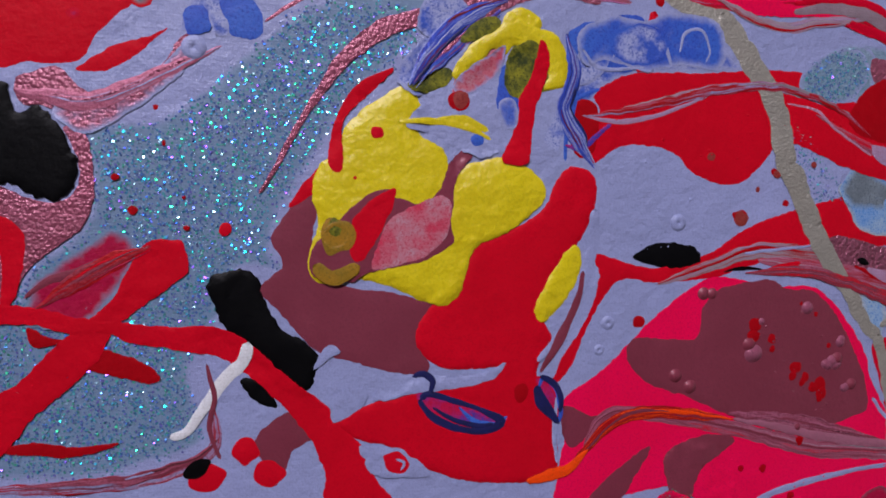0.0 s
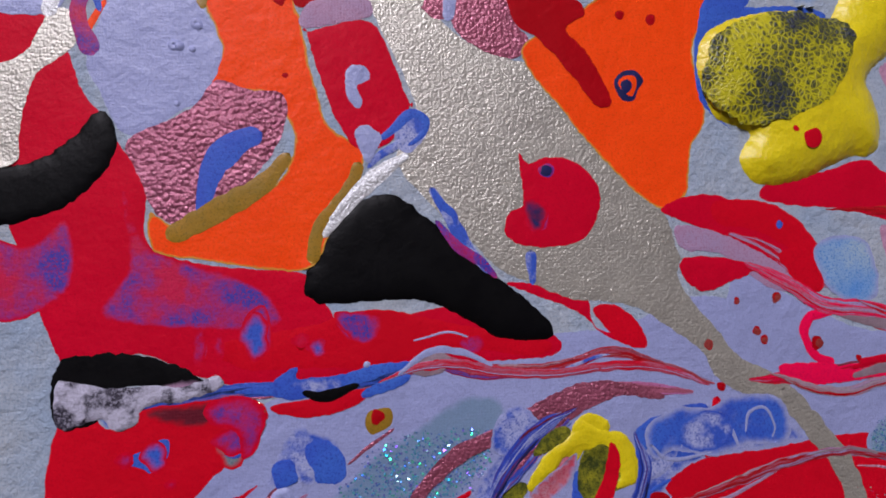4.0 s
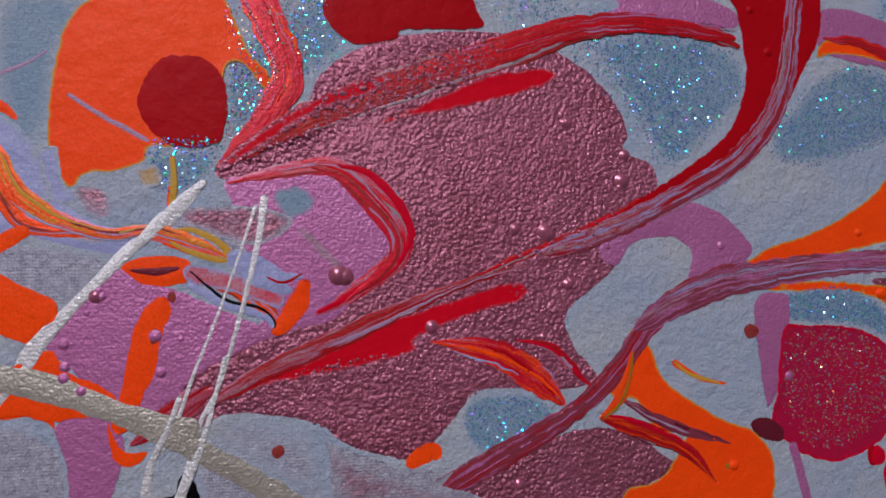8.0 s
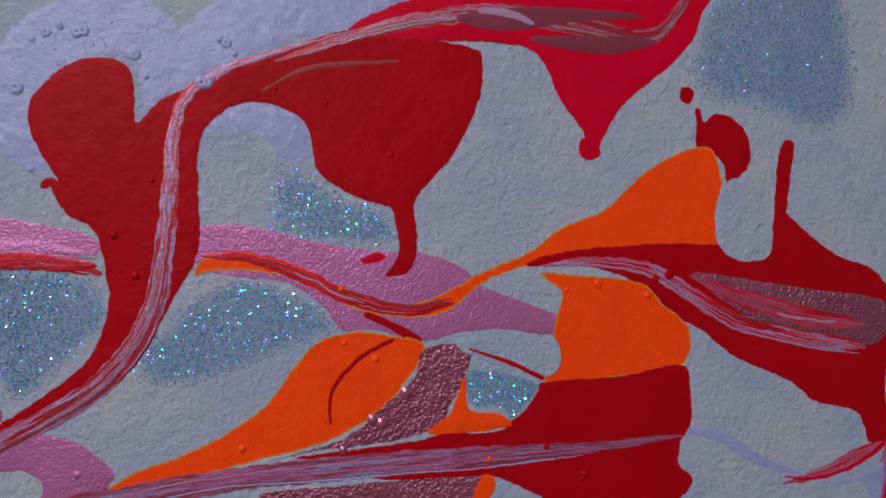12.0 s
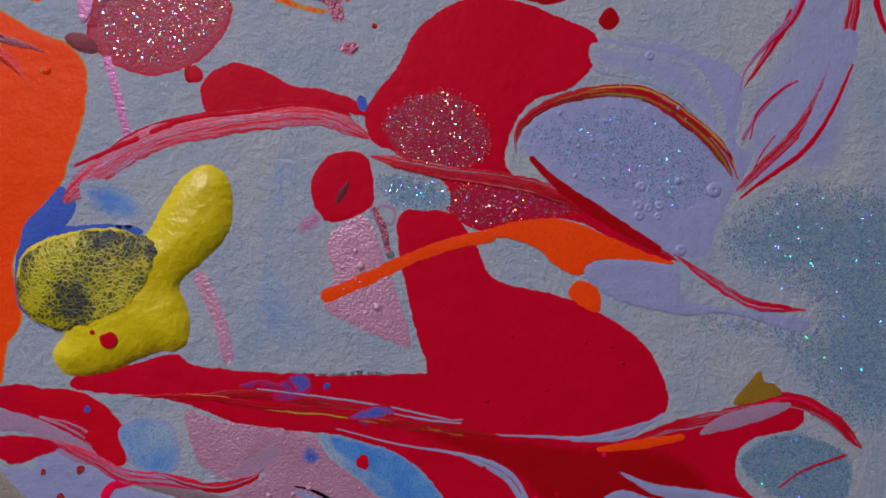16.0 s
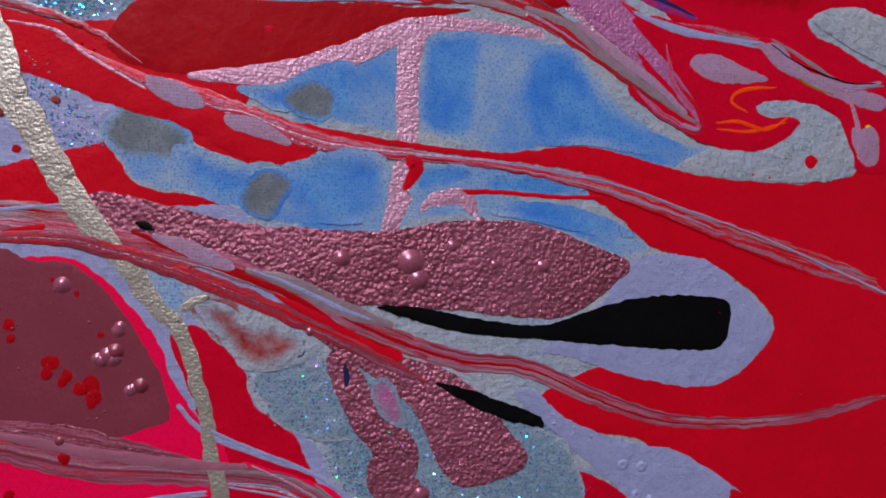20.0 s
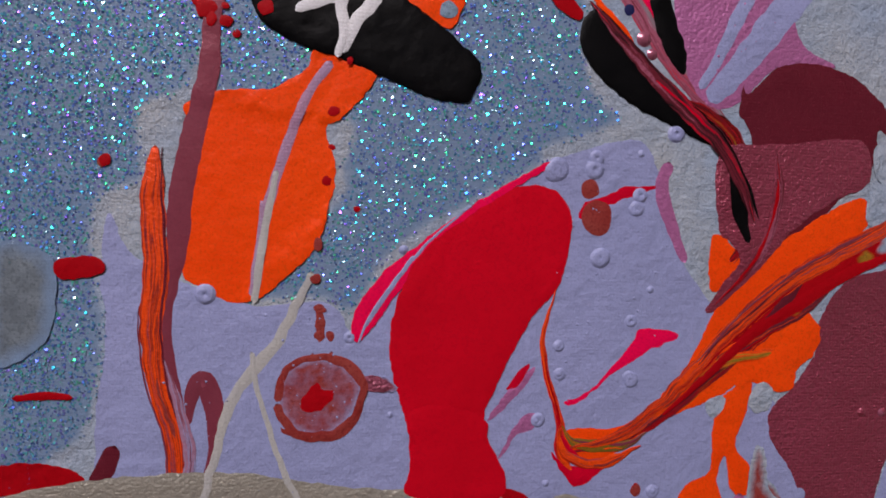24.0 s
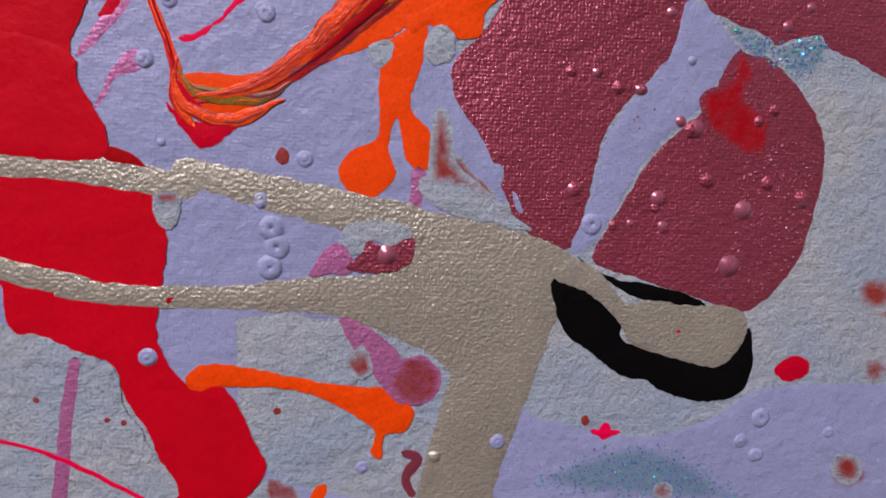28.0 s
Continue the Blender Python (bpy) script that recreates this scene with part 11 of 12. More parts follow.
# veins beside the plum leaf
marble("wine rosepearl red plum".split(), [(-16.8, -46.7), (-8.5, -46.1), (-0.0, -46.4), (10.5, -49.0), (20.4, -52.4), (30.5, -56.4), (42.0, -61.6), (51.9, -66.4), (60.0, -70.3)], [1.2, 2.6, 3.2, 3.4, 3.6, 3.4, 3.0, 2.4, 1.2])
streak("lavender", [(22.3, -78.3), (28.9, -81.5), (38.5, -85.6), (46.4, -90.7), (55.5, -97.6)], [0.6, 0.7, 0.5, 0.5, 0.3])
streak("silk", [(-17.1, -77.6), (-7.0, -79.5), (5.2, -82.2), (17.8, -84.0), (28.9, -84.9)], [0.6, 1.6, 2.0, 2.0, 1.0])
pool("brown", [(19.5, -56.7), (25.0, -56.6), (28.7, -59.8), (35.3, -60.7), (38.2, -64.5), (32.5, -67.5), (27.8, -67.0), (23.2, -61.8)], soft=2.4, full=0.8)
streak("silver", [(17.2, -57.7), (19.5, -56.2), (22.2, -55.2)], [1.2, 1.5, 0.7], wavy=0.4)
pool("mauve", [(49.5, -70.3), (52.5, -69.3), (55.0, -73.3), (56.2, -78.4), (53.1, -77.3), (50.6, -74.3)], soft=1.0, full=0.8, under="tealbed")
streak("indigo", [(45.0, -66.9), (45.5, -69.4), (45.3, -71.3)], [0.7, 1.0, 0.5])
drops("crimson", [(-3.5, -68.3, 1.0), (-0.9, -69.7, 0.8), (1.8, -71.2, 0.9), (3.4, -73.4, 0.9), (3.6, -71.9, 0.7), (-13.6, -59.8, 1.3), (-9.2, -88.7, 0.8), (-0.8, -82.6, 0.9), (-1.7, -95.0, 0.8), (4.8, -62.1, 0.6), (-9.1, -62.8, 0.6), (-5.0, -100.1, 0.7), (-0.9, -101.0, 0.6)])
bubbles("plumgloss", [(-13.6, -63.7, 1.6), (4.3, -66.1, 0.9), (5.9, -65.6, 0.9), (7.3, -66.0, 0.9), (7.6, -61.3, 1.0), (9.4, -71.4, 0.8), (-0.9, -54.1, 0.9), (44.2, -48.3, 1.1), (56.4, -49.0, 1.7), (58.2, -51.6, 1.4), (63.6, -45.7, 0.9), (80.5, -49.0, 1.0), (71.4, -48.9, 0.7), (59.0, -90.5, 1.3), (61.6, -93.7, 1.0), (58.5, -93.6, 0.9), (60.4, -96.2, 0.8), (38.9, -61.2, 0.6)])

# the field round the silver fork
pool("pale", [(91.1, -225.0), (92.6, -223.2), (97.6, -222.9), (101.3, -223.8), (101.5, -225.8), (98.5, -226.8), (95.4, -225.7), (94.6, -227.8), (91.7, -228.0), (90.7, -226.5)])
pool("mauve", [(86.0, -231.3), (88.8, -227.3), (91.1, -226.3), (92.6, -228.2), (92.6, -230.7), (89.0, -231.0)])
pool("damson", [(91.7, -230.3), (94.1, -228.0), (95.2, -225.8), (97.8, -227.1), (101.8, -225.3), (102.2, -227.6), (101.2, -229.8), (97.6, -230.8)])
bubbles("plumgloss", [(98.1, -228.2, 1.3)])
pool("pale", [(102.7, -217.5), (104.5, -215.7), (108.0, -216.5), (112.5, -218.6), (117.2, -221.2), (121.0, -224.3), (113.6, -223.0), (106.3, -221.1)])
pool("brown", [(105.0, -206.7), (106.9, -205.9), (108.1, -209.6), (108.9, -213.9), (112.5, -216.9), (117.2, -221.5), (112.6, -219.2), (108.0, -217.4), (104.7, -216.7), (104.3, -214.0)], soft=1.8, full=0.9)
pool("lavender", [(108.9, -206.6), (110.2, -209.5), (112.4, -212.9), (116.0, -214.1), (115.4, -217.7), (112.5, -216.4), (109.9, -213.0), (108.6, -209.6)])
pool("lavender", [(117.5, -218.1), (118.7, -219.0), (119.6, -221.5), (118.4, -220.9)])
pool("pale", [(105.0, -194.2), (107.6, -195.3), (107.6, -198.4), (105.9, -198.8), (104.6, -196.3)])
pool("pale", [(95.4, -196.5), (98.2, -195.8), (98.6, -197.8), (96.6, -200.1), (94.9, -198.4)])
pool("tealbed", [(150.2, -189.5), (153.5, -190.5), (157.0, -191.5), (160.5, -193.1), (159.3, -195.2), (155.8, -195.1), (153.2, -193.0)], soft=0.8)
pool("tealbed", [(160.4, -194.6), (163.7, -192.9), (168.7, -191.5), (170.1, -194.0), (169.2, -197.2), (165.2, -198.3), (162.5, -196.6)], soft=0.8)
glitter("blue", [(150.2, -189.5), (160.4, -192.6), (169.7, -191.5), (170.2, -194.9), (165.2, -198.7), (156.8, -195.3)], 240, fade=1)
bubbles("damson", [(134.5, -201.3, 1.0), (131.0, -199.1, 0.8), (126.6, -199.1, 0.8), (138.5, -201.6, 0.7), (150.6, -215.7, 1.2), (161.5, -216.0, 1.1), (168.2, -218.4, 1.4), (157.1, -220.3, 1.0), (142.7, -218.8, 1.0), (141.8, -220.3, 0.8), (128.0, -217.5, 1.1), (147.5, -207.5, 1.3), (155.4, -229.8, 1.4), (143.5, -223.7, 0.8), (159.1, -205.8, 0.8), (161.8, -203.9, 0.9), (134.7, -223.3, 0.7), (163.2, -190.3, 0.8)])
bubbles("lavender", [(85.7, -213.7, 1.1), (79.2, -219.7, 0.9), (65.4, -211.8, 0.6), (63.5, -200.2, 1.1), (146.6, -196.7, 0.7), (94.3, -262.6, 0.9), (116.5, -259.2, 1.1), (164.0, -256.9, 1.3), (163.7, -263.7, 1.0), (177.3, -260.1, 0.9), (160.2, -260.9, 0.8), (62.5, -243.6, 1.2)])
pool("brown", [(180.1, -234.8), (181.0, -232.0), (183.6, -231.3), (186.9, -232.4), (188.0, -235.3), (186.7, -237.8), (184.0, -238.4), (181.1, -237.0)], soft=2.2, full=0.9)
pool("brown", [(182.9, -248.7), (183.4, -246.9), (185.1, -246.5), (187.2, -247.2), (187.9, -249.1), (187.1, -250.7), (185.4, -251.1), (183.5, -250.1)], soft=1.4, full=0.9)
pool("brown", [(178.4, -267.1), (179.1, -264.6), (181.4, -264.1), (184.1, -265.2), (185.0, -267.7), (184.0, -269.8), (181.7, -270.3), (179.3, -268.9)], soft=1.8, full=0.9)
pool("brown", [(144.3, -269.5), (144.8, -268.0), (146.1, -267.7), (147.6, -268.4), (148.1, -269.9), (147.4, -271.1), (146.1, -271.4), (144.8, -270.6)], soft=1.1, full=0.9)
drops("brown", [(82.4, -213.2, 0.9), (56.4, -253.2, 0.5), (58.7, -253.7, 0.5), (46.8, -249.8, 0.5), (81.0, -252.7, 0.6), (131.4, -256.2, 0.7)])
streak("pink", [(132.5, -257.9), (135.1, -258.6), (137.9, -258.4)], [0.7, 1.3, 0.6])

# wipes left of the red column
streak("lavender", [(11.7, -232.3), (16.8, -226.0), (18.4, -222.8)], [1.5, 3.0, 1.0])
streak("lavender", [(5.1, -224.9), (8.4, -223.1), (10.1, -218.6)], [1.0, 2.0, 1.0])
pool("maroon", [(5.2, -232.9), (7.5, -231.8), (9.3, -233.0), (8.8, -235.4), (5.8, -235.8)])
pool("brown", [(17.8, -195.6), (19.3, -191.2), (22.6, -189.2), (26.8, -189.0), (31.0, -190.8), (32.6, -194.3), (31.1, -198.8), (27.7, -202.4), (23.5, -202.9), (19.7, -200.8)], soft=1.4, full=0.75, under="lavender")
streak("brown", [(18.4, -196.4), (18.9, -192.9), (20.9, -190.3), (24.2, -189.1), (28.4, -189.6), (31.7, -192.1), (32.4, -195.2), (30.7, -199.7), (26.9, -202.4), (22.6, -202.5), (19.4, -199.9), (18.4, -196.9)], [1.4, 1.0, 1.8, 1.0, 1.6, 1.4], wavy=0.6)
pool("crimson", [(22.2, -197.0), (23.4, -195.0), (24.4, -193.2), (25.5, -194.3), (27.6, -194.9), (27.2, -196.6), (25.5, -198.0), (23.0, -198.2)], wavy=0.5)
drops("brown", [(24.3, -175.7, 0.9), (24.9, -180.6, 0.8), (25.2, -183.2, 0.9), (25.1, -185.3, 0.9), (26.9, -185.4, 0.8), (24.6, -170.0, 1.0), (25.7, -181.0, 0.5), (82.5, -213.4, 1.0)])
bubbles("lavender", [(6.5, -178.6, 1.5), (66.7, -186.8, 0.9), (67.1, -191.9, 1.0), (80.4, -192.7, 1.1), (73.6, -171.0, 1.5), (79.8, -162.1, 1.2), (71.9, -156.0, 1.0), (83.1, -176.5, 0.6), (72.6, -155.5, 0.8), (30.1, -185.6, 0.9), (37.2, -199.1, 0.5), (85.5, -213.6, 0.9), (64.4, -156.1, 0.9)])

glitter("blue", [(-32.6, -117.7), (-22.7, -117.9), (-16.2, -124.2), (-15.5, -127.0), (-21.4, -127.7), (-32.9, -124.8)], 300, size=0.205)

streak("silver", [(-174.6, 145.7), (-167.5, 143.5), (-160.2, 141.0), (-150.9, 136.8), (-141.4, 131.5), (-131.7, 125.4), (-123.8, 119.6), (-117.9, 112.2), (-113.1, 104.5), (-108.2, 96.5), (-103.4, 87.7), (-98.4, 81.5)], [3.6, 3.6, 3.8, 3.8, 4.0, 4.4, 4.8, 5.2, 6.2, 7.4, 8.0], wavy=0.4)
streak("white", [(-144.9, 141.7), (-147.1, 135.3), (-149.6, 129.5), (-150.8, 123.6)], [0.8, 0.9, 1.2, 1.4])
streak("white", [(-137.3, 148.4), (-139.4, 139.6), (-141.4, 132.1), (-143.6, 126.3), (-146.9, 117.5)], [0.7, 0.8, 0.9, 1.6, 2.4])

# small strokes by the lilac bands
marble("rose lilac red petal".split(), [(-8.0, 22.9), (-1.3, 20.2), (6.4, 18.8), (14.3, 20.6), (18.1, 23.3)], [1.0, 2.0, 2.4, 2.0, 0.8])
streak("lavender", [(25.3, 17.5), (33.3, 13.5), (41.6, 10.2), (47.8, 9.7)], [0.5, 1.4, 1.2, 0.5])
streak("black", [(25.8, 18.8), (31.3, 17.0), (37.4, 14.0), (46.2, 10.8)], [0.4, 0.9, 0.7, 0.3], wavy=0.3)
streak("rose", [(-8.1, 9.8), (0.5, 10.5), (9.3, 9.6), (16.2, 6.2), (24.1, 1.6), (35.3, -0.1)], [1.4, 1.8, 1.6, 1.2, 0.8, 0.4])
streak("rose", [(3.4, 6.1), (13.2, 3.9), (21.1, 0.9), (33.3, -0.1), (47.8, 0.2), (61.5, 0.0), (69.1, 1.4)], [1.2, 1.5, 1.2, 0.8, 0.8, 1.0, 0.5])
streak("lavender", [(35.3, 5.4), (45.7, 3.3), (56.2, 1.8), (64.7, 0.7)], [0.3, 0.6, 0.6, 0.3])
pool("bluewhite", [(22.2, 12.0), (27.2, 12.4), (31.3, 9.7), (35.3, 5.4), (31.3, 5.3), (26.2, 8.4)], soft=1.2, full=0.8, under="lavender")
pool("blue", [(61.3, -1.0), (64.7, -0.6), (67.1, -1.4), (64.7, -2.7), (61.7, -2.5)], soft=0.8, full=0.8, under="grey")
streak("indigo", [(93.9, 3.5), (97.8, 1.3), (102.4, 0.3), (108.1, -1.9)], [0.3, 0.8, 0.8, 0.3])
streak("lavender", [(95.6, -2.0), (104.7, -4.8), (113.9, -5.6), (122.1, -5.9)], [0.6, 1.2, 1.0, 0.4])

# blots and smears over the red corner
pool("blue", [(-144.9, -0.1), (-144.9, -1.7), (-146.9, -3.0), (-148.2, -1.8), (-149.6, -0.3), (-148.7, 1.3), (-146.8, 2.7), (-144.9, 1.4)], soft=1.2, full=0.9, under="rose")
pool("blue", [(-127.4, 20.1), (-127.5, 17.6), (-129.7, 15.4), (-131.1, 17.4), (-132.6, 19.7), (-131.7, 22.3), (-129.5, 24.5), (-127.4, 22.6)], soft=1.2, full=0.9, under="rose")
pool("blue", [(-117.3, 17.5), (-117.2, 16.5), (-118.8, 15.6), (-119.8, 16.4), (-120.9, 17.3), (-120.2, 18.4), (-118.7, 19.3), (-117.2, 18.5)], soft=1.2, full=0.9, under="rose")
pool("bluered", [(-138.3, 17.9), (-138.3, 15.6), (-139.4, 13.7), (-140.0, 15.5), (-140.7, 17.8), (-140.2, 20.1), (-139.2, 22.1), (-138.2, 20.2)], soft=1.5, full=0.9, under="rose")
pool("bluered", [(-150.3, -0.5), (-150.3, -1.3), (-151.7, -2.1), (-152.7, -1.4), (-153.6, -0.6), (-153.0, 0.3), (-151.6, 1.1), (-150.3, 0.4)], soft=1.5, full=0.9, under="rose")
pool("bluered", [(-120.2, 19.0), (-120.2, 18.2), (-121.5, 17.5), (-122.4, 18.1), (-123.4, 18.8), (-122.8, 19.7), (-121.5, 20.4), (-120.1, 19.8)], soft=1.5, full=0.9, under="rose")
pool("bluered", [(-143.3, -5.2), (-143.3, -5.7), (-144.2, -6.2), (-144.8, -5.8), (-145.3, -5.2), (-145.0, -4.6), (-144.1, -4.2), (-143.3, -4.6)], soft=1.5, full=0.9, under="rose")
pool("bluered", [(-131.5, 1.7), (-131.5, 0.2), (-134.0, -1.1), (-135.7, 0.1), (-137.4, 1.5), (-136.3, 3.0), (-133.9, 4.3), (-131.4, 3.2)], soft=1.5, full=0.9, under="rose")
pool("bluered", [(-134.9, 18.7), (-135.0, 17.0), (-135.8, 15.6), (-136.4, 17.0), (-137.0, 18.6), (-136.6, 20.2), (-135.7, 21.6), (-134.9, 20.3)], soft=1.5, full=0.9, under="rose")
pool("bluered", [(-138.2, 8.4), (-132.0, 9.6), (-128.0, 6.1), (-129.5, 0.4), (-132.2, -1.6), (-133.0, 3.1), (-137.4, 4.8)], soft=2.0, full=0.8, under="rose")
marble("blue indigo lavender maroon".split(), [(-88.2, -13.2), (-84.5, -6.9), (-79.8, -1.4), (-74.8, 1.8), (-69.5, 3.9)], [2.0, 3.6, 4.2, 3.2, 1.4])
streak("yellow", [(-90.0, -19.9), (-83.5, -19.3), (-76.8, -20.1), (-72.1, -22.1)], [0.6, 1.2, 1.3, 0.5])
pool("blue", [(-70.8, -15.2), (-67.9, -14.4), (-67.2, -18.9), (-69.4, -19.9)], soft=0.8, full=0.8, under="lavender")
marble("rose lavender rosepearl wine".split(), [(-107.9, 10.7), (-100.2, 13.1), (-92.2, 13.3), (-84.0, 11.4), (-73.4, 10.7), (-62.5, 11.6), (-52.4, 10.7), (-41.8, 6.8)], [0.8, 1.8, 2.4, 2.2, 2.0, 2.4, 2.0, 0.8])
streak("lavender", [(-104.1, 11.9), (-98.2, 15.9), (-92.2, 15.6), (-86.1, 12.8)], [0.6, 1.4, 1.3, 0.6])
streak("rosepearl", [(-113.7, -4.0), (-109.9, -1.0), (-105.0, 2.1)], [0.4, 0.8, 0.5])
bubbles("lavender", [(-125.4, -9.3, 1.9), (-109.8, 14.0, 0.6)])
drops("brown", [(-41.8, 14.9, 1.0), (-30.9, 17.0, 0.8), (-29.4, 15.2, 0.7), (-17.1, 14.1, 1.0), (-35.1, 23.2, 0.6), (-26.1, 23.7, 0.8), (-18.2, -35.4, 1.4), (-11.0, -25.9, 0.9), (-2.4, -23.6, 0.7), (-15.0, -29.2, 0.6)])
streak("blue", [(-106.5, 55.9), (-103.3, 58.5), (-100.5, 60.9), (-97.9, 59.6), (-98.6, 56.8), (-101.3, 54.8)], [1.0, 1.6, 2.0, 1.6, 1.2, 0.6])
streak("bluewhite", [(-109.0, 50.5), (-106.6, 53.0), (-103.9, 54.5), (-101.7, 56.5)], [0.6, 1.4, 1.6, 1.0])
pool("lavender", [(-111.2, 57.3), (-109.1, 58.7), (-106.3, 56.7), (-106.8, 54.6), (-108.8, 51.3), (-110.6, 54.5)])
streak("white", [(-116.2, 40.6), (-112.0, 45.0), (-106.7, 49.2), (-101.1, 53.1)], [0.6, 1.6, 2.0, 0.8], wavy=0.4)
streak("blue", [(-97.0, 46.6), (-95.2, 43.6), (-92.9, 41.6), (-92.6, 39.2)], [0.8, 1.6, 1.4, 0.6])
streak("bluered", [(-96.4, 40.5), (-92.3, 35.5), (-88.1, 32.7), (-84.9, 29.3)], [0.8, 1.8, 2.0, 0.8])
pool("indigo", [(-79.3, 43.8), (-75.9, 44.0), (-74.3, 41.6), (-76.2, 38.3), (-78.4, 39.5)], soft=1.0, full=0.8, under="rose")
drops("indigo", [(-74.4, 50.0, 1.2)])
bubbles("lavender", [(-139.2, 76.8, 0.9), (-143.1, 72.8, 0.9), (-142.6, 62.1, 0.5)])

# the shoulder of the red column
pool("red", [(40.7, -198.6), (47.7, -197.5), (54.0, -200.1), (54.5, -203.8), (56.4, -206.8), (57.8, -209.6), (57.9, -213.7), (52.8, -214.7), (40.9, -213.4), (40.9, -209.5), (41.3, -204.9)])

# the drawn-out orange swirl
marble("orange crimson maroon wine".split(), [(69.6, -205.1), (78.0, -203.5), (85.6, -198.1), (93.1, -190.2), (100.7, -182.2), (110.4, -174.2), (122.5, -167.3), (136.9, -159.8)], [1.2, 3.0, 3.6, 4.0, 4.4, 4.6, 3.6, 2.6])
marble("orange brown crimson wine".split(), [(68.2, -199.8), (67.4, -203.6), (69.4, -206.9), (75.3, -208.3), (83.0, -204.9)], [0.6, 1.6, 2.2, 2.4, 1.2])
streak("crimson", [(86.7, -199.5), (94.3, -192.5), (102.9, -184.6), (110.8, -179.4), (120.9, -173.1), (131.3, -168.7)], [0.5, 1.4, 1.8, 2.4, 2.2, 1.0])
pool("orange", [(99.4, -192.4), (104.4, -190.8), (110.2, -184.3), (115.2, -181.7), (117.0, -184.5), (115.8, -188.0), (112.7, -191.0), (111.7, -194.5), (106.9, -195.1), (104.6, -193.2), (101.6, -194.3)], wavy=0.4)
pool("pale", [(103.3, -196.2), (105.7, -193.2), (108.1, -194.6), (107.6, -198.1), (104.6, -199.1)])

# lacing along the maroon bands
streak("grey", [(40.2, -88.0), (48.6, -95.3), (57.3, -102.8), (66.1, -110.5), (71.2, -117.3)], [0.3, 0.7, 0.8, 0.7, 0.3])
streak("petal", [(29.2, -84.5), (40.2, -90.3), (49.6, -99.0), (58.2, -106.6), (67.1, -114.3)], [0.3, 0.5, 0.5, 0.5, 0.3])
streak("petal", [(25.4, -87.8), (34.6, -89.4), (42.0, -93.5), (48.6, -100.0)], [0.3, 0.4, 0.4, 0.2])
bubbles("plumgloss", [(57.4, -91.4, 1.2), (59.3, -93.8, 1.0), (60.8, -92.2, 0.9), (58.8, -90.3, 0.9), (61.7, -94.7, 0.8), (79.4, -132.8, 1.2), (81.0, -135.3, 0.8), (20.1, -103.3, 0.8), (46.7, -97.2, 0.6), (55.4, -95.2, 0.6)])
bubbles("mauve", [(89.2, -116.6, 1.0), (91.7, -109.6, 0.7), (94.0, -121.6, 0.6), (103.0, -116.9, 0.7), (94.9, -109.7, 0.5), (90.0, -123.5, 0.8), (98.2, -115.7, 0.5)])
bubbles("lavender", [(65.0, -155.8, 1.8), (72.0, -153.6, 1.2), (86.3, -148.7, 1.4), (97.2, -86.1, 0.9), (100.9, -86.5, 0.9), (100.2, -91.9, 0.9), (102.9, -92.6, 0.7), (80.0, -152.5, 0.6)])
bubbles("crimson", [(90.6, 42.2, 0.5), (100.8, 54.5, 0.4), (108.0, 53.4, 0.4), (81.4, 56.3, 0.4), (75.0, 39.5, 0.4), (110.9, 49.1, 0.5), (84.9, 33.8, 0.4)])
bubbles("crimson", [(31.7, 238.1, 0.7), (39.8, 251.5, 0.5), (17.0, 250.2, 0.5), (-29.2, 220.3, 0.8), (-21.2, 232.3, 0.6), (5.8, 253.3, 0.5), (-10.3, 254.3, 0.6), (76.9, 158.8, 0.6)])
bubbles("lavender", [(-42.4, 264.7, 1.0), (-36.1, 264.9, 1.2), (-25.1, 260.4, 1.2), (-48.3, 252.3, 1.3), (-45.1, 263.0, 0.7), (-39.5, 265.7, 0.6), (-6.3, 264.2, 0.8), (-3.1, 261.0, 0.7), (-22.1, 255.3, 0.6), (-45.6, 234.9, 0.8), (-10.3, 254.3, 1.3)])
bubbles("plumgloss", [(-76.0, 170.9, 1.4), (-71.7, 160.8, 1.0), (-72.3, 193.6, 0.9), (-98.6, 171.8, 0.4), (-91.8, 171.9, 0.5), (-60.2, 180.8, 0.7), (-116.3, 162.5, 1.2), (-99.6, 152.8, 1.1), (-77.1, 150.4, 0.6), (-110.2, 146.0, 0.5), (-107.7, 133.1, 0.6), (-104.8, 134.7, 0.5)])
bubbles("orange", [(3.1, 158.0, 0.9), (82.4, 206.1, 0.9), (95.3, 203.1, 0.9), (19.7, 207.0, 0.7), (-35.0, 122.5, 0.9), (53.7, 165.4, 0.6), (74.1, 205.1, 0.6)])



# tiny bubbles and grains dried into the fields
pimples("lavender", [(-49.8, 262.9), (-39.7, 271.2), (-26.8, 273.8), (-16.4, 267.6), (-21.8, 260.0), (-32.2, 259.6), (-41.1, 254.1), (-47.4, 251.3)], 50, 0.1, 0.3)
pimples("rose", [(56.7, 79.3), (70.2, 79.4), (92.0, 65.9), (115.5, 52.2), (119.5, 38.5), (83.3, 33.4), (56.6, 47.0)], 90, 0.08, 0.22)
pimples("crimson", [(-21.9, 247.9), (4.0, 260.1), (51.0, 263.8), (45.6, 239.2), (30.4, 227.8), (13.5, 244.4)], 60, 0.08, 0.22)
pimples("crimson", [(74.3, 178.8), (102.2, 180.6), (100.9, 157.5), (81.9, 148.8), (60.1, 163.0)], 40, 0.08, 0.25)
pimples("red", [(108.3, -34.4), (141.2, -32.0), (151.2, -73.3), (131.9, -84.4), (119.1, -67.6)], 60, 0.1, 0.3)
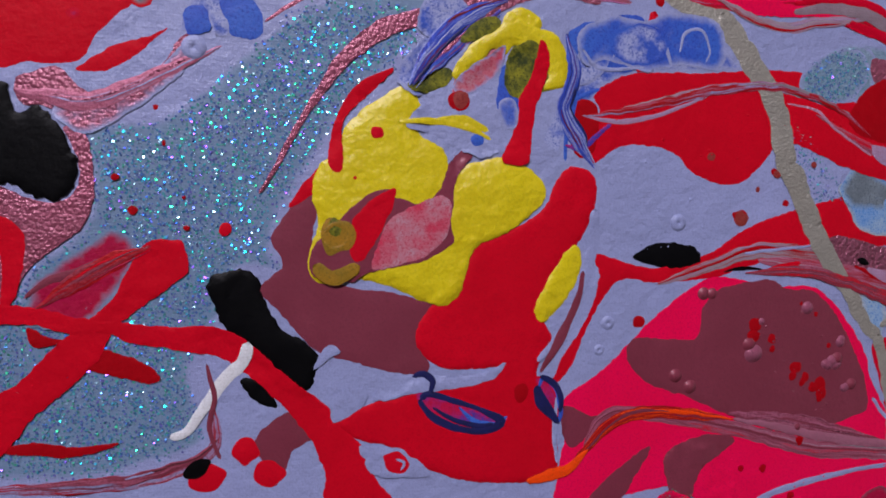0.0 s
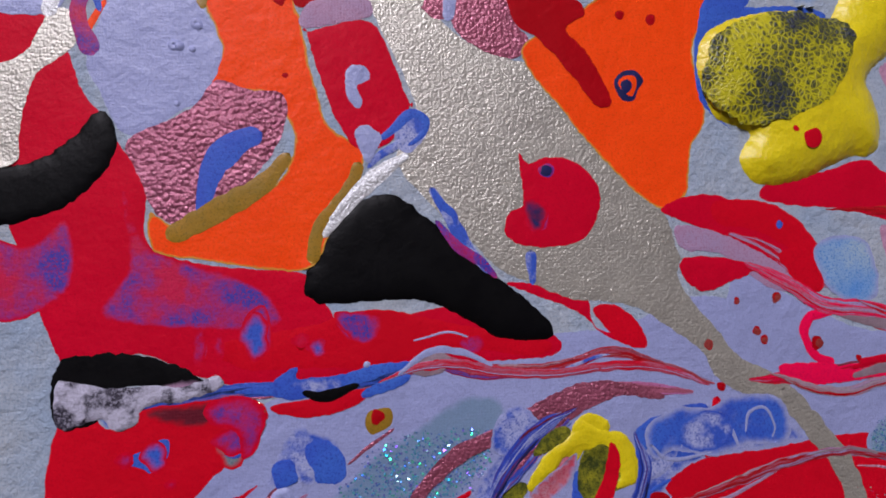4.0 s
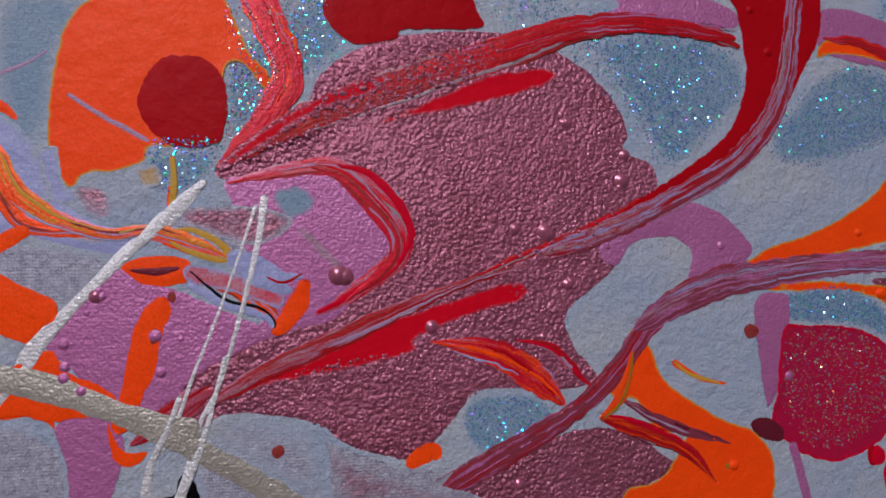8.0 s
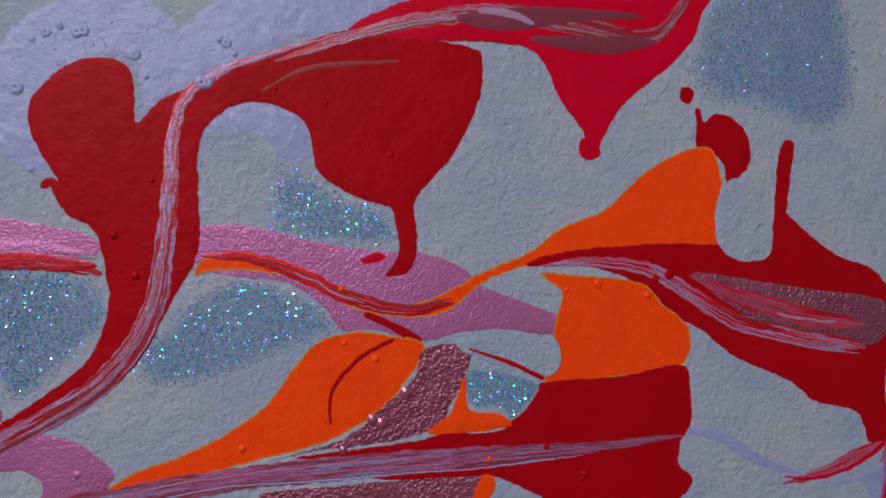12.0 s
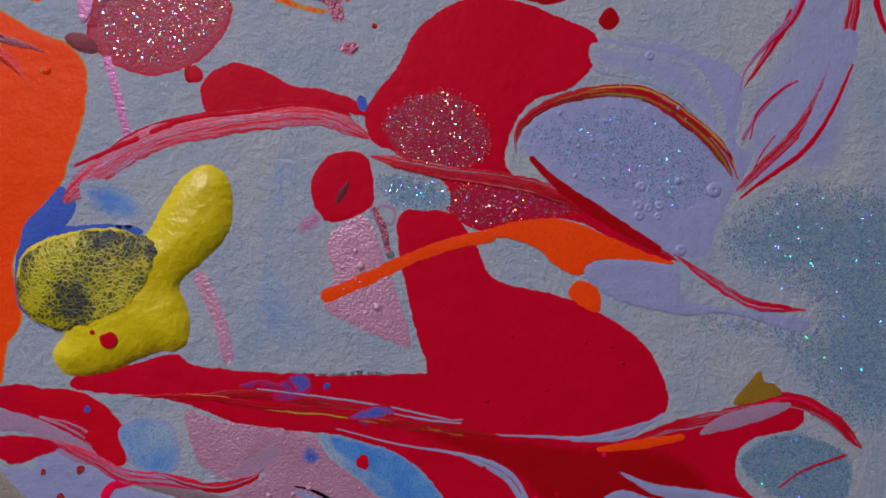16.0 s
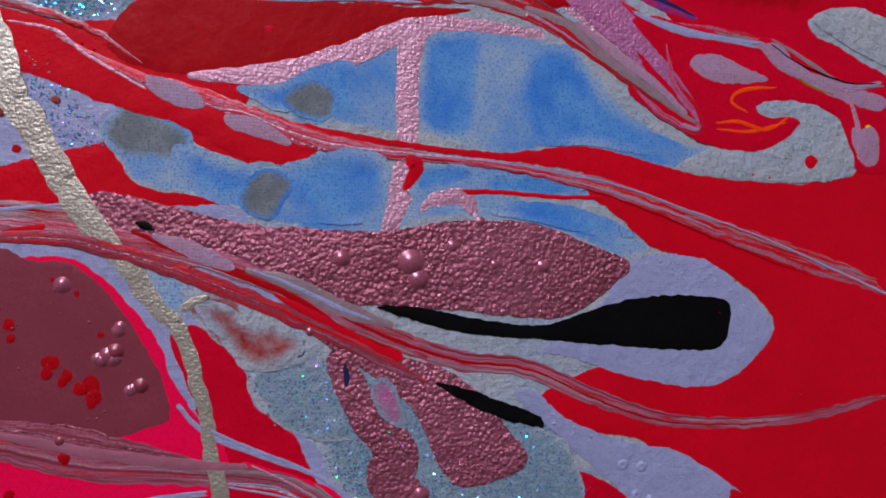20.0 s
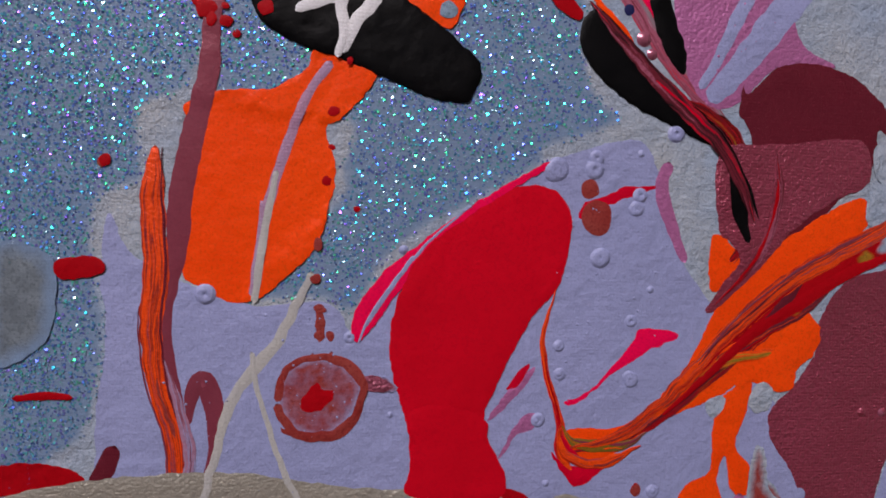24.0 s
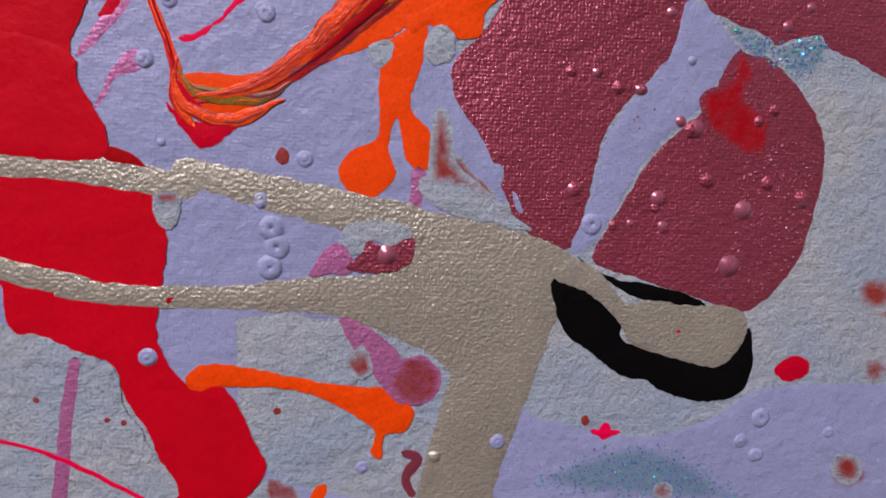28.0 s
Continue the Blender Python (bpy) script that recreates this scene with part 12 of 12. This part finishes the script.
pimples("orange", [(72.7, 203.0), (96.0, 202.2), (103.6, 186.4), (72.8, 184.5)], 60, 0.08, 0.25)
pimples("orange", [(-51.3, 129.4), (-29.4, 125.5), (-29.1, 104.6), (-41.6, 86.3), (-51.6, 99.7), (-48.6, 117.3)], 60, 0.08, 0.25)
pimples("lavender", [(97.7, -48.4), (111.2, -47.6), (123.4, -58.8), (113.4, -69.8), (121.2, -62.1), (116.1, -53.5)], 70, 0.1, 0.28)
pimples("lavender", [(79.0, -73.8), (96.9, -82.6), (120.3, -91.9), (108.6, -90.5), (86.9, -81.3)], 60, 0.1, 0.3)
pimples("lavender", [(4.2, -178.3), (26.7, -181.4), (32.7, -188.1), (35.5, -205.9), (33.0, -213.3), (10.2, -211.5), (-0.9, -201.2)], 90, 0.08, 0.25)
pimples("lavender", [(68.2, -159.8), (83.4, -162.3), (90.2, -176.6), (86.2, -191.9), (76.5, -194.0), (67.2, -199.9), (64.6, -181.5)], 80, 0.08, 0.25)
pimples("petal", [(0.1, 36.9), (20.2, 32.8), (38.2, 24.8), (56.4, 12.7), (38.2, 14.4), (17.8, 16.1), (20.3, 27.7), (5.2, 25.3)], 90, 0.1, 0.35)
pimples("petal", [(38.1, 84.4), (44.7, 84.5), (48.7, 71.1), (52.6, 57.7), (40.8, 60.3), (35.5, 65.6)], 30, 0.1, 0.3)
pimples("pale", [(108.1, 186.5), (141.5, 169.4), (149.4, 154.7), (126.4, 160.5), (108.4, 148.8)], 60, 0.1, 0.3)
pimples("lavender", [(105.4, 131.9), (127.2, 130.9), (139.9, 120.5), (143.2, 103.8), (133.8, 83.9), (115.1, 86.9), (90.4, 104.7), (105.5, 119.9)], 60, 0.1, 0.3)
pimples("wine", [(-16.0, -54.4), (-3.6, -53.3), (5.6, -60.4), (11.4, -69.5), (8.6, -78.7), (-8.5, -76.6)], 60, 0.1, 0.3)
pimples("pink", [(-21.4, -87.2), (-6.7, -85.3), (11.8, -89.6), (9.9, -97.7), (-7.0, -94.9)], 40, 0.08, 0.2)
pimples("mauve", [(87.5, -109.6), (104.5, -113.7), (104.8, -127.9), (94.1, -139.8), (86.6, -129.5)], 40, 0.1, 0.28)
pimples("damson", [(115.3, -195.0), (123.7, -179.9), (138.2, -171.3), (141.9, -204.7), (119.1, -213.1)], 160, 0.08, 0.22)
pimples("lavender", [(-46.6, -26.5), (-38.3, -23.9), (-28.0, -29.0), (-19.9, -34.5), (-32.2, -41.8), (-45.7, -41.0)], 70, 0.08, 0.3)
pimples("red", [(-46.2, -13.3), (-9.0, -8.6), (13.4, -14.2), (2.6, -17.1), (-20.7, -24.2), (-43.4, -19.7)], 60, 0.1, 0.28)
